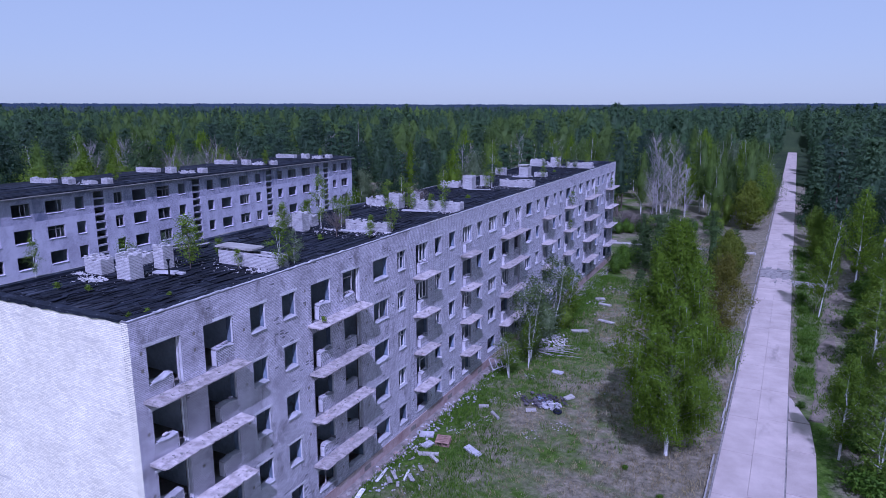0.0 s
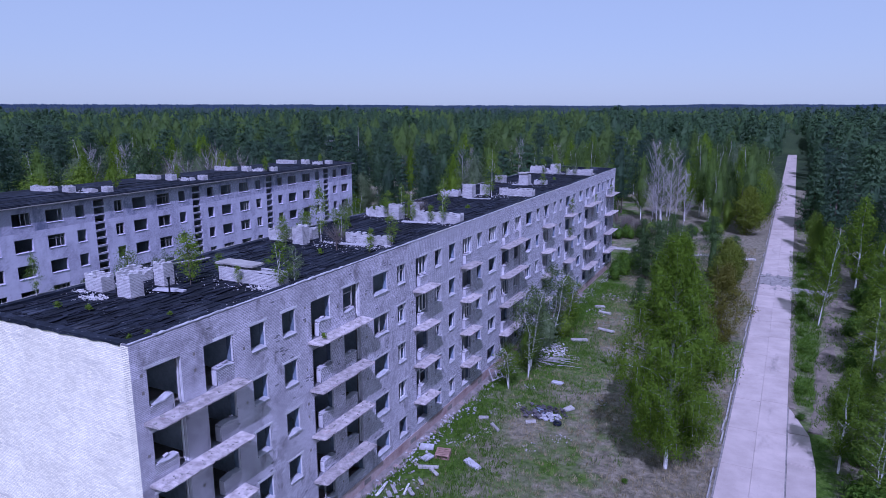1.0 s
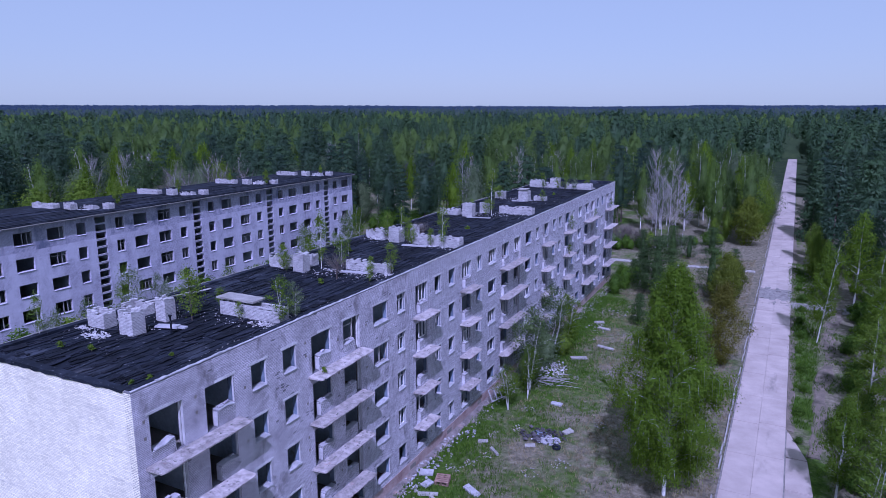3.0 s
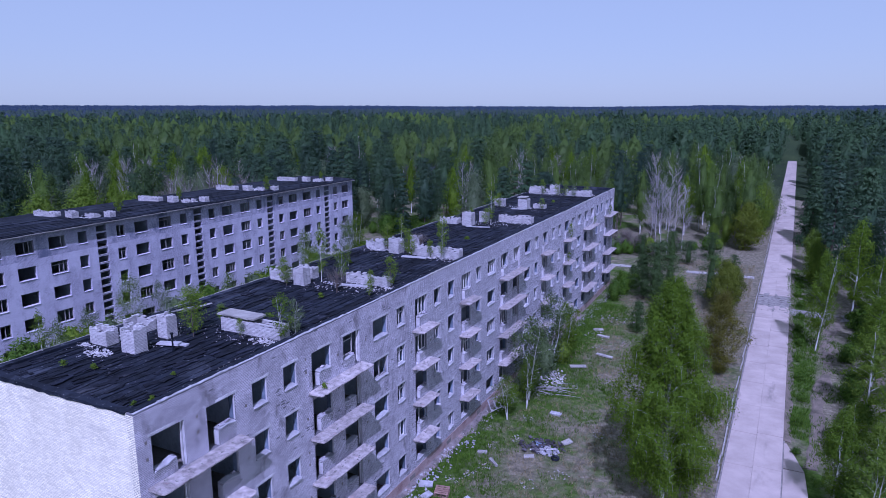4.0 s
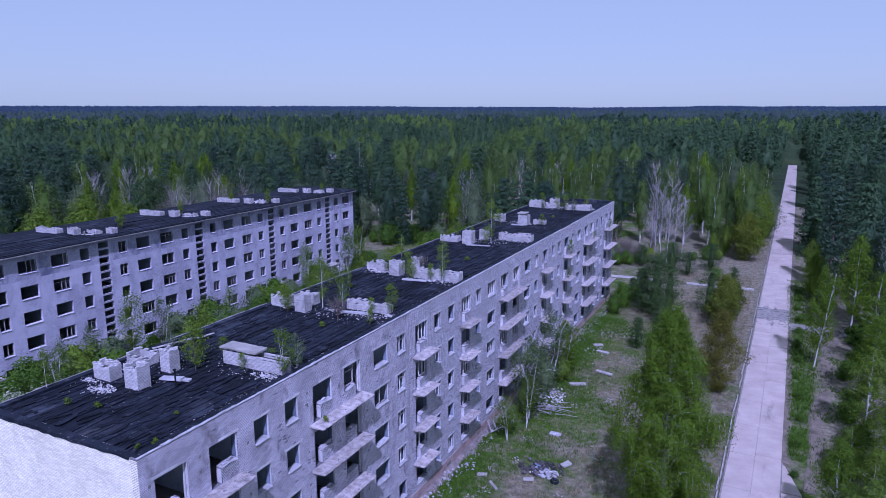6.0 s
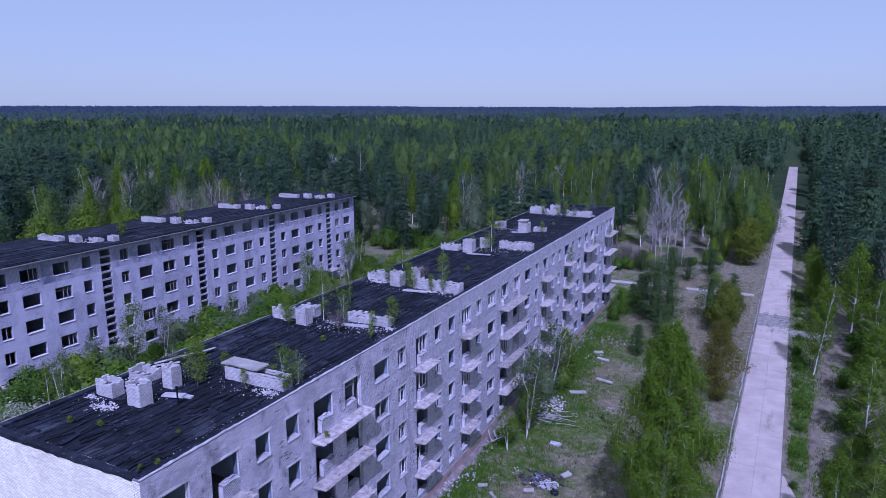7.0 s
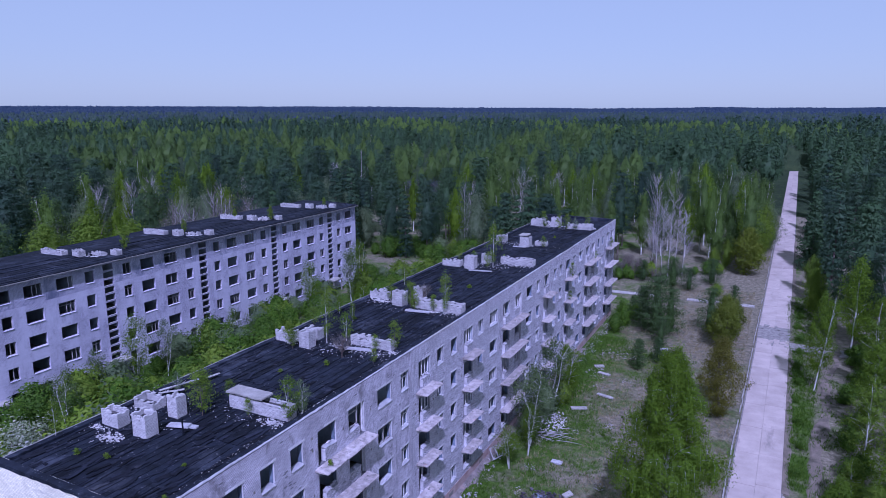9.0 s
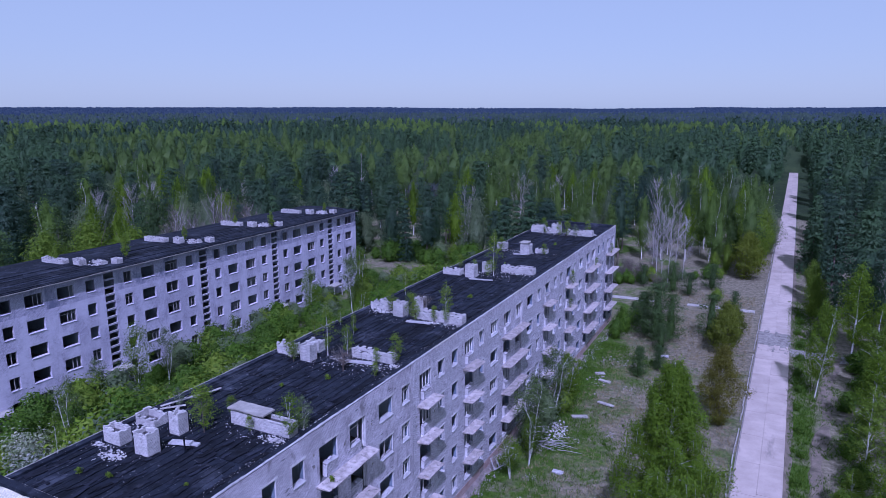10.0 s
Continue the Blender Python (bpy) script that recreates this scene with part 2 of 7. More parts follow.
M_PANEL_TOP = brick_texture("stained_top_storey_brickwork", (0.44, 0.42, 0.54), (0.58, 0.55, 0.70), (0.20, 0.19, 0.25),
                            ((0.085, 0.10, 0.175), 0.50, 0.92), ((0.60, 0.59, 0.70), 0.58), 0.008, 0.06, 0.08, 0.75)


# ---- geometry helpers ----
class Geo:
    """A mesh in the making: lists of corners and faces."""

    def __init__(self):
        self.v, self.f = [], []

    def quad(self, a, b, c, d):
        n = len(self.v)
        self.v += [a, b, c, d]
        self.f.append((n, n + 1, n + 2, n + 3))
        return self

    def hexa(self, p):
        """A block from its eight corners: four below, four above, both anticlockwise."""
        n = len(self.v)
        self.v += [tuple(q) for q in p]
        for f in ((3, 2, 1, 0), (4, 5, 6, 7), (0, 1, 5, 4), (1, 2, 6, 5), (2, 3, 7, 6), (3, 0, 4, 7)):
            self.f.append(tuple(n + i for i in f))
        return self

    def box(self, x0, y0, z0, x1, y1, z1):
        return self.hexa([(x0, y0, z0), (x1, y0, z0), (x1, y1, z0), (x0, y1, z0),
                          (x0, y0, z1), (x1, y0, z1), (x1, y1, z1), (x0, y1, z1)])

    def block(self, size, m, jitter=0.0, rng=None):
        """A box of that size at the pose m, its corners knocked about by jitter."""
        p = []
        for z in (-0.5, 0.5):
            for x, y in ((-0.5, -0.5), (0.5, -0.5), (0.5, 0.5), (-0.5, 0.5)):
                q = Vector((x * size[0], y * size[1], z * size[2]))
                if jitter:
                    q += Vector([rng.uniform(-jitter, jitter) for _ in range(3)])
                p.append(m @ q)
        return self.hexa(p)

    def tube(self, pts, radii, sides=6):
        base = len(self.v)
        for i, (p, r) in enumerate(zip(pts, radii)):
            p = Vector(p)
            d = Vector(pts[min(i + 1, len(pts) - 1)]) - Vector(pts[max(i - 1, 0)])
            d = d.normalized() if d.length > 1e-6 else Vector((0, 0, 1))
            a = d.orthogonal().normalized()
            b = d.cross(a)
            for k in range(sides):
                w = 2 * math.pi * k / sides
                self.v.append(tuple(p + (a * math.cos(w) + b * math.sin(w)) * r))
        for i in range(len(pts) - 1):
            for k in range(sides):
                j = (k + 1) % sides
                self.f.append((base + i * sides + k, base + i * sides + j,
                               base + (i + 1) * sides + j, base + (i + 1) * sides + k))
        self.f.append(tuple(base + (len(pts) - 1) * sides + k for k in range(sides)))
        return self

    def loft(self, sections):
        """One closed body through a row of outlines that have the same number of corners."""
        n, k = len(self.v), len(sections[0])
        for sec in sections:
            self.v += [tuple(p) for p in sec]
        for i in range(len(sections) - 1):
            for j in range(k):
                q = (j + 1) % k
                self.f.append((n + i * k + j, n + i * k + q, n + (i + 1) * k + q, n + (i + 1) * k + j))
        self.f.append(tuple(n + j for j in reversed(range(k))))
        self.f.append(tuple(n + (len(sections) - 1) * k + j for j in range(k)))
        return self

    def mesh(self, name, mat, smooth=False):
        me = bpy.data.meshes.new(name)
        me.from_pydata([tuple(p) for p in self.v], [], self.f)
        me.materials.append(mat)
        if smooth:
            me.polygons.foreach_set("use_smooth", [True] * len(me.polygons))
        me.update()
        return me


LEAF_NORMALS = {}


def array_mesh(name, verts, corners, mat, normals=None):
    """A large mesh straight from arrays; corners holds one face a row, normals one shading normal a vertex."""
    me = bpy.data.meshes.new(name)
    n, k = corners.shape
    me.vertices.add(len(verts))
    me.vertices.foreach_set("co", np.ascontiguousarray(verts, np.float32).ravel())
    me.loops.add(n * k)
    me.loops.foreach_set("vertex_index", np.ascontiguousarray(corners, np.int32).ravel())
    me.polygons.add(n)
    me.polygons.foreach_set("loop_start", np.arange(0, n * k, k, dtype=np.int32))
    me.materials.append(mat)
    me.update(calc_edges=True)
    if normals is not None:
        me.polygons.foreach_set("use_smooth", [True] * n)
        me.normals_split_custom_set_from_vertices(normals)
        LEAF_NORMALS[me.name] = np.asarray(normals, np.float32)
    return me


def part(name, me, mat, parent, label="", at=None, kind=""):
    """Links a Geo or a finished mesh as one object under a thing or a part."""
    if isinstance(me, Geo):
        me = me.mesh(name, mat)
    ob = new(name, me)
    if parent is not None:
        ob.parent = parent
    if at is not None:
        ob.matrix_basis = at
    return tagged(ob, label, kind=kind)


def thing(name, label, category, at=None, group="", kind=""):
    ob = new(name)
    ob.empty_display_size = 0.3
    if at is not None:
        ob.matrix_basis = at
    return tagged(ob, label, category, group, kind)


def single(name, me, mat, label, category, at=None, group="", kind=""):
    ob = part(name, me, mat, None, label, at, kind)
    return tagged(ob, "", category, group)


def holed_wall(axis, plane, inner, u0, u1, v0, v1, holes):
    """A wall in the plane axis = plane, its other face at inner, with rectangular openings (u0, u1, v0, v1) through it."""
    g = Geo()
    us = sorted({u0, u1, *[c for h in holes for c in h[:2] if u0 < c < u1]})
    vs = sorted({v0, v1, *[c for h in holes for c in h[2:] if v0 < c < v1]})
    nu, nv = len(us) - 1, len(vs) - 1
    solid = np.ones((nu + 2, nv + 2), bool)
    solid[0, :] = solid[-1, :] = solid[:, 0] = solid[:, -1] = False
    for i in range(nu):
        for j in range(nv):
            cu, cv = (us[i] + us[i + 1]) / 2, (vs[j] + vs[j + 1]) / 2
            if any(h[0] < cu < h[1] and h[2] < cv < h[3] for h in holes):
                solid[i + 1, j + 1] = False
    pt = (lambda d, u, v: (d, u, v)) if axis == "x" else (lambda d, u, v: (u, d, v))
    flip = (plane > inner) != (axis == "x")

    def face(a, b, c, d):
        g.quad(*((d, c, b, a) if flip else (a, b, c, d)))

    for i in range(nu):
        for j in range(nv):
            if not solid[i + 1, j + 1]:
                continue
            a, b, c, d = us[i], us[i + 1], vs[j], vs[j + 1]
            face(pt(plane, a, c), pt(plane, b, c), pt(plane, b, d), pt(plane, a, d))
            face(pt(inner, a, d), pt(inner, b, d), pt(inner, b, c), pt(inner, a, c))
            if not solid[i, j + 1]:
                face(pt(plane, a, d), pt(inner, a, d), pt(inner, a, c), pt(plane, a, c))
            if not solid[i + 2, j + 1]:
                face(pt(plane, b, c), pt(inner, b, c), pt(inner, b, d), pt(plane, b, d))
            if not solid[i + 1, j]:
                face(pt(plane, a, c), pt(inner, a, c), pt(inner, b, c), pt(plane, b, c))
            if not solid[i + 1, j + 2]:
                face(pt(plane, b, d), pt(inner, b, d), pt(inner, a, d), pt(plane, a, d))
    return g


BRICK_L, BRICK_H, JOINT, HEAD_JOINT = 0.251, 0.062, 0.015, 0.009


def brick_rects(u0, u1, v0, v1, holes):
    """Running bond over a wall, cut at its openings: rectangles (u0, u1, v0, v1)."""
    out = []
    step, row, v = BRICK_L + HEAD_JOINT, 0, v0
    while v + BRICK_H <= v1:
        cut = sorted((h[0], h[1]) for h in holes if h[2] < v + BRICK_H * 0.6 and h[3] > v + BRICK_H * 0.4)
        spans, s = [], u0
        for a, b in cut:
            if a > s:
                spans.append((s, min(a, u1)))
            s = max(s, b)
        if s < u1:
            spans.append((s, u1))
        for a, b in spans:
            u = u0 - (step / 2 if row % 2 else 0) - step
            u += step * math.floor((a - u) / step)
            while u < b:
                p, q = max(u, a), min(u + BRICK_L, b)
                if q - p > 0.05:
                    out.append((p, q, v, v + BRICK_H))
                u += step
        v += BRICK_H + JOINT
        row += 1
    return out


def brick_mesh(name, axis, plane, outward, rects, mat, rng):
    """The face bricks of a wall as one mesh, each a little proud and a little uneven."""
    r = np.array(rects)
    n = len(r)
    d = plane + outward * (0.0006 + 0.0010 * rng.random(n))
    back = np.full(n, plane - outward * 0.004)
    v = np.zeros((n, 8, 3))
    order = ((0, 2), (1, 2), (1, 3), (0, 3))
    for k, (a, b) in enumerate(order):
        for off, dep in ((0, back), (4, d)):
            inset = 0.0 if off == 0 else 0.0003
            uu = r[:, a] + (inset if a == 0 else -inset)
            vv = r[:, b] + (inset if b == 2 else -inset)
            v[:, k + off] = np.stack((dep, uu, vv) if axis == "x" else (uu, dep, vv), 1)
    f = np.array([(4, 5, 6, 7), (0, 1, 5, 4), (1, 2, 6, 5), (2, 3, 7, 6), (3, 0, 4, 7)])
    if (axis == "y") != (outward < 0):
        f = f[:, ::-1]
    faces = (f[None] + (np.arange(n) * 8)[:, None, None]).reshape(-1, 4)
    me = array_mesh(name, v.reshape(-1, 3), faces, mat)
    me.polygons.foreach_set("use_smooth", [False] * len(me.polygons))
    return me


# ---- ground and road ----
def ground_material():
    m, nt, p = material("dry_and_green_grass_ground", 0.95, 0.0, 0.1)
    pos = nt.nodes.new("ShaderNodeNewGeometry").outputs["Position"]
    dry = ramp(nt, noise_node(nt, 1.6, 9, 0.78), [(0.32, (0.058, 0.056, 0.038)), (0.5, (0.172, 0.156, 0.110)), (0.68, (0.32, 0.285, 0.215))])
    grn = ramp(nt, noise_node(nt, 1.9, 9, 0.8), [(0.32, (0.020, 0.042, 0.005)), (0.52, (0.058, 0.108, 0.012)), (0.72, (0.13, 0.175, 0.04))])
    sp = nt.nodes.new("ShaderNodeSeparateXYZ")
    nt.links.new(pos, sp.inputs[0])
    near = nt.nodes.new("ShaderNodeMapRange")
    near.inputs["From Min"].default_value, near.inputs["From Max"].default_value = 1.0, 13.0
    near.inputs["To Min"].default_value, near.inputs["To Max"].default_value = 0.12, -0.05
    nt.links.new(sp.outputs[0], near.inputs["Value"])
    s = nt.nodes.new("ShaderNodeMath")
    nt.links.new(noise_node(nt, 0.13, 7, 0.72), s.inputs[0])
    verge = nt.nodes.new("ShaderNodeMath")
    verge.operation = "SUBTRACT"
    verge.inputs[1].default_value = 26.0
    nt.links.new(sp.outputs[0], verge.inputs[0])
    side = nt.nodes.new("ShaderNodeMath")
    side.operation = "ABSOLUTE"
    nt.links.new(verge.outputs[0], side.inputs[0])
    lush = nt.nodes.new("ShaderNodeMapRange")
    lush.inputs["From Min"].default_value, lush.inputs["From Max"].default_value = 0.7, 1.9
    lush.inputs["To Min"].default_value, lush.inputs["To Max"].default_value = 0.14, 0.0
    nt.links.new(side.outputs[0], lush.inputs["Value"])
    both = nt.nodes.new("ShaderNodeMath")
    nt.links.new(near.outputs[0], both.inputs[0])
    nt.links.new(lush.outputs[0], both.inputs[1])
    back = nt.nodes.new("ShaderNodeMapRange")
    back.inputs["From Min"].default_value, back.inputs["From Max"].default_value = 70.0, 98.0
    back.inputs["To Min"].default_value, back.inputs["To Max"].default_value = 0.0, -0.11
    nt.links.new(sp.outputs[1], back.inputs["Value"])
    all3 = nt.nodes.new("ShaderNodeMath")
    nt.links.new(both.outputs[0], all3.inputs[0])
    nt.links.new(back.outputs[0], all3.inputs[1])
    nt.links.new(all3.outputs[0], s.inputs[1])
    col = mix(nt, ramp(nt, s.outputs[0], [(0.46, (0, 0, 0)), (0.60, (1, 1, 1))]), dry, grn)
    col = mix(nt, ramp(nt, noise_node(nt, 5, 6, 0.7), [(0.62, (0, 0, 0)), (0.75, (0.8, 0.8, 0.8))]), col, (0.32, 0.29, 0.21))
    nt.links.new(col, p.inputs["Base Color"])
    bump(nt, p, noise_node(nt, 7, 6, 0.8), 0.9, 0.08)
    return m


M_GROUND = ground_material()


def ground():
    xs = np.unique(np.concatenate([np.linspace(-4900, -150, 26), np.arange(-150, 80, 2.5), np.linspace(80, 4900, 26)]))
    ys = np.unique(np.concatenate([np.linspace(-1500, -60, 10), np.arange(-60, 180, 2.5), np.linspace(180, 4900, 30)]))
    v = []
    for y in ys:
        for x in xs:
            z = 0.0
            if -150 < x < 80 and -60 < y < 180:
                z = 0.10 * noise.noise((x * 0.12, y * 0.12, 0)) - 0.06
                if 17.5 < x < 29:
                    z = min(z, -0.07)
            v.append((x, y, z))
    nx = len(xs)
    f = [(j * nx + i, j * nx + i + 1, (j + 1) * nx + i + 1, (j + 1) * nx + i) for j in range(len(ys) - 1) for i in range(nx - 1)]
    g = Geo()
    g.v, g.f = v, f
    ob = new("ground", g.mesh("ground", M_GROUND, True))
    tagged(ob, "rough ground of dry straw and green spring grass", "ground", kind="structure")


ground()


def road_x(y):
    """The middle of the road at y."""
    return 22.05 + 0.0138 * y


def road():
    r = random.Random(4)
    base = Geo()
    n = 44
    for i in range(n):
        a, b = -60 + i * 10, -50 + i * 10
        base.quad((road_x(a) - 2.14, a, 0.015), (road_x(a) + 2.14, a, 0.015), (road_x(b) + 2.14, b, 0.015), (road_x(b) - 2.14, b, 0.015))
    road_ob = new("road", base.mesh("road", M_PATCH))
    tagged(road_ob, "long straight road of pale concrete slabs", "road", kind="structure")
    g = Geo()
    c, h = 0.008, 0.10
    lo = [(-1.004, -2.985, -h), (1.004, -2.985, -h), (1.004, 2.985, -h), (-1.004, 2.985, -h)]
    hi = [(-1.004 + c, -2.985 + c, 0), (1.004 - c, -2.985 + c, 0), (1.004 - c, 2.985 - c, 0), (-1.004 + c, 2.985 - c, 0)]
    g.hexa(lo + hi)
    slab_mesh = g.mesh("slab", M_ROAD)
    y = -57.0
    while y < 372:
        if not 81.5 < y < 91.5:
            for side in (-1, 1):
                m = pose(road_x(y) + side * 1.0055, y + (0.0 if side < 0 else 0.4), 0.085 + r.uniform(-0.012, 0.012),
                         r.uniform(-0.10, 0.10), r.uniform(-0.2, 0.2), -0.79 + r.uniform(-0.15, 0.15))
                part("slab", slab_mesh, M_ROAD, road_ob, at=m)
        y += 6.0
    # the broken stretch, the side apron and the kerb
    g = Geo()
    for i in range(6):
        for j in range(9):
            if r.random() < 0.85:
                g.block((0.72, 1.05, 0.08), pose(road_x(86) - 1.75 + i * 0.7, 81.9 + j * 1.08, 0.035 + r.uniform(-0.02, 0.012),
                                                 r.uniform(-2, 2), r.uniform(-2, 2), r.uniform(-6, 6)), 0.06, r)
    part("broken_slab", g, M_PATCH, road_ob, "crumbled darker patch of road concrete")
    for y0, y1, w0, w1 in ((26.0, 31.9, 1.7, 1.75), (32.0, 36.9, 1.75, 1.45), (37.0, 41.5, 1.45, 0.15), (20.0, 25.9, 1.6, 1.7)):
        g = Geo()
        x0, x1 = road_x(y0) + 2.1, road_x(y1) + 2.1
        g.hexa([(x0, y0, -0.03), (x0 + w0, y0, -0.03), (x1 + w1, y1, -0.03), (x1, y1, -0.03),
                (x0, y0 + .02, 0.07), (x0 + w0, y0 + .02, 0.07), (x1 + w1, y1 - .02, 0.07), (x1, y1 - .02, 0.07)])
        part("apron_slab", g, M_ROAD, road_ob)
    kerb_mesh = Geo().hexa([(-0.06, -0.98, 0), (0.06, -0.98, 0), (0.06, 0.98, 0), (-0.06, 0.98, 0),
                            (-0.045, -0.97, 0.2), (0.045, -0.97, 0.2), (0.045, 0.97, 0.2), (-0.045, 0.97, 0.2)]).mesh("kerb_stone", M_CONCRETE)
    kerb = thing("kerb", "low broken row of grey concrete kerb stones along the road", "kerb", pose(0, 0, 0), kind="structure")
    y = 12.0
    while y < 165:
        if r.random() < 0.86 and not 99 < y < 103:
            part("kerb_stone", kerb_mesh, M_CONCRETE, kerb,
                 at=pose(road_x(y) - 2.34 + r.uniform(-0.05, 0.05), y, -0.05 + r.uniform(-0.05, 0.02), 0, r.uniform(-6, 6), -0.79 + r.uniform(-1.2, 1.2)))
        y += 2.0
    # footpaths that meet the road
    g = Geo()
    for i in range(12):
        x = -4 + i * 2.1
        if i in (5, 6):
            continue
        yy = 99.6 + 0.10 * i
        g.block((2.04, 1.5, 0.1), pose(x, yy, 0.0, 0, 0, 2 + r.uniform(-1, 1)), 0.02, r)
    ob = single("footpath", g, M_CONCRETE, "narrow footpath of pale concrete slabs through dry grass", "path", kind="structure")
    g = Geo()
    secs = []
    for i in range(31):
        y = 38 + i * 1.5
        x, w = road_x(y) + 3.95 + 0.073 * (y - 38) + 0.2 * math.sin(i * 0.5), 0.48 + r.uniform(-0.22, 0.2)
        secs.append([(x - w - 0.3, y, -0.2), (x + w + 0.3, y, -0.2), (x + w, y, -0.012), (x - w, y, -0.012)])
    shoulder = []
    for i in range(60):
        y = 42 + i * 2.1
        e, w = road_x(y) + 2.02, 0.42 + r.uniform(-0.12, 0.14)
        shoulder.append([(e, y, -0.1), (e + w + 0.2, y, -0.1), (e + w, y, 0.0), (e, y, 0.05)])
    part("shoulder", Geo().loft(shoulder), M_DIRT, road_ob, "bare dirt shoulder along the slabs")
    single("footpath", g.loft(secs), M_DIRT, "trodden pinkish dirt path beside the road verge", "path", kind="structure")
    g = Geo()
    for i in range(9):
        g.block((2.2, 2.6, 0.09), pose(26.3 + i * 2.1, 82.5 + r.uniform(-.3, .3), -0.02, 0, 0, r.uniform(-4, 4)), 0.15, r)
    single("side_track", g, M_PATCH, "crumbling grey side track between trees", "path", kind="structure")


road()

# ---- the near apartment block ----
A_LEN, A_DEP, A_TOP, A_ROOF = 86.0, 10.9, 15.14, 14.85
FLOORS = [0.45 + 2.8 * k for k in range(5)]
COLUMNS = [(0.72, "R"), (3.76, "L"), (6.73, "N"), (9.08, "N"), (11.48, "L"), (14.5, "R"), (17.8, "V"), (20.8, "N"), (23.35, "L"),
           (26.3, "N"), (28.7, "N"), (31.15, "L"), (34.05, "N"), (36.65, "V"), (39.8, "L"), (43.0, "R"), (46.25, "V"), (49.4, "N"),
           (51.85, "L"), (55.2, "N"), (57.5, "N"), (60.1, "L"), (63.1, "N"), (65.7, "V"), (69.0, "L"), (72.1, "R"), (75.3, "N"),
           (77.9, "N"), (80.5, "L"), (83.4, "R")]
BALCONIES = [(0.37, 5.75), (11.1, 16.45), (22.9, 25.55), (30.75, 33.4), (39.4, 44.95), (51.4, 54.1), (59.7, 62.4), (68.6, 74.1), (80.1, 85.5)]
CROSS = [3.15, 6.2, 8.5, 10.85, 13.9, 17.1, 20.2, 22.6, 25.7, 28.0, 30.4, 33.4, 35.9, 39.0, 42.3, 45.5, 48.8, 51.2, 54.5, 57.0, 59.4,
         62.6, 65.0, 68.3, 71.5, 74.6, 77.2, 79.7, 82.9]
WIDTH = {"N": 1.1, "V": 1.78, "L": 1.8, "R": 1.8}


def a_holes():
    out = []
    for y, kind in COLUMNS:
        w = WIDTH[kind]
        for k, f in enumerate(FLOORS):
            sill = f + (0.93 if kind in "NV" else 0.88)
            out.append((y, y + w, f + 0.28 if kind in "LR" and k else sill, f + 2.22))
            if kind == "L" and k:
                out.append((y, y + 0.72, f + 0.04, f + 0.28))
            if kind == "R" and k:
                out.append((y + w - 0.62, y + w, f + 0.04, f + 0.28))
    return out


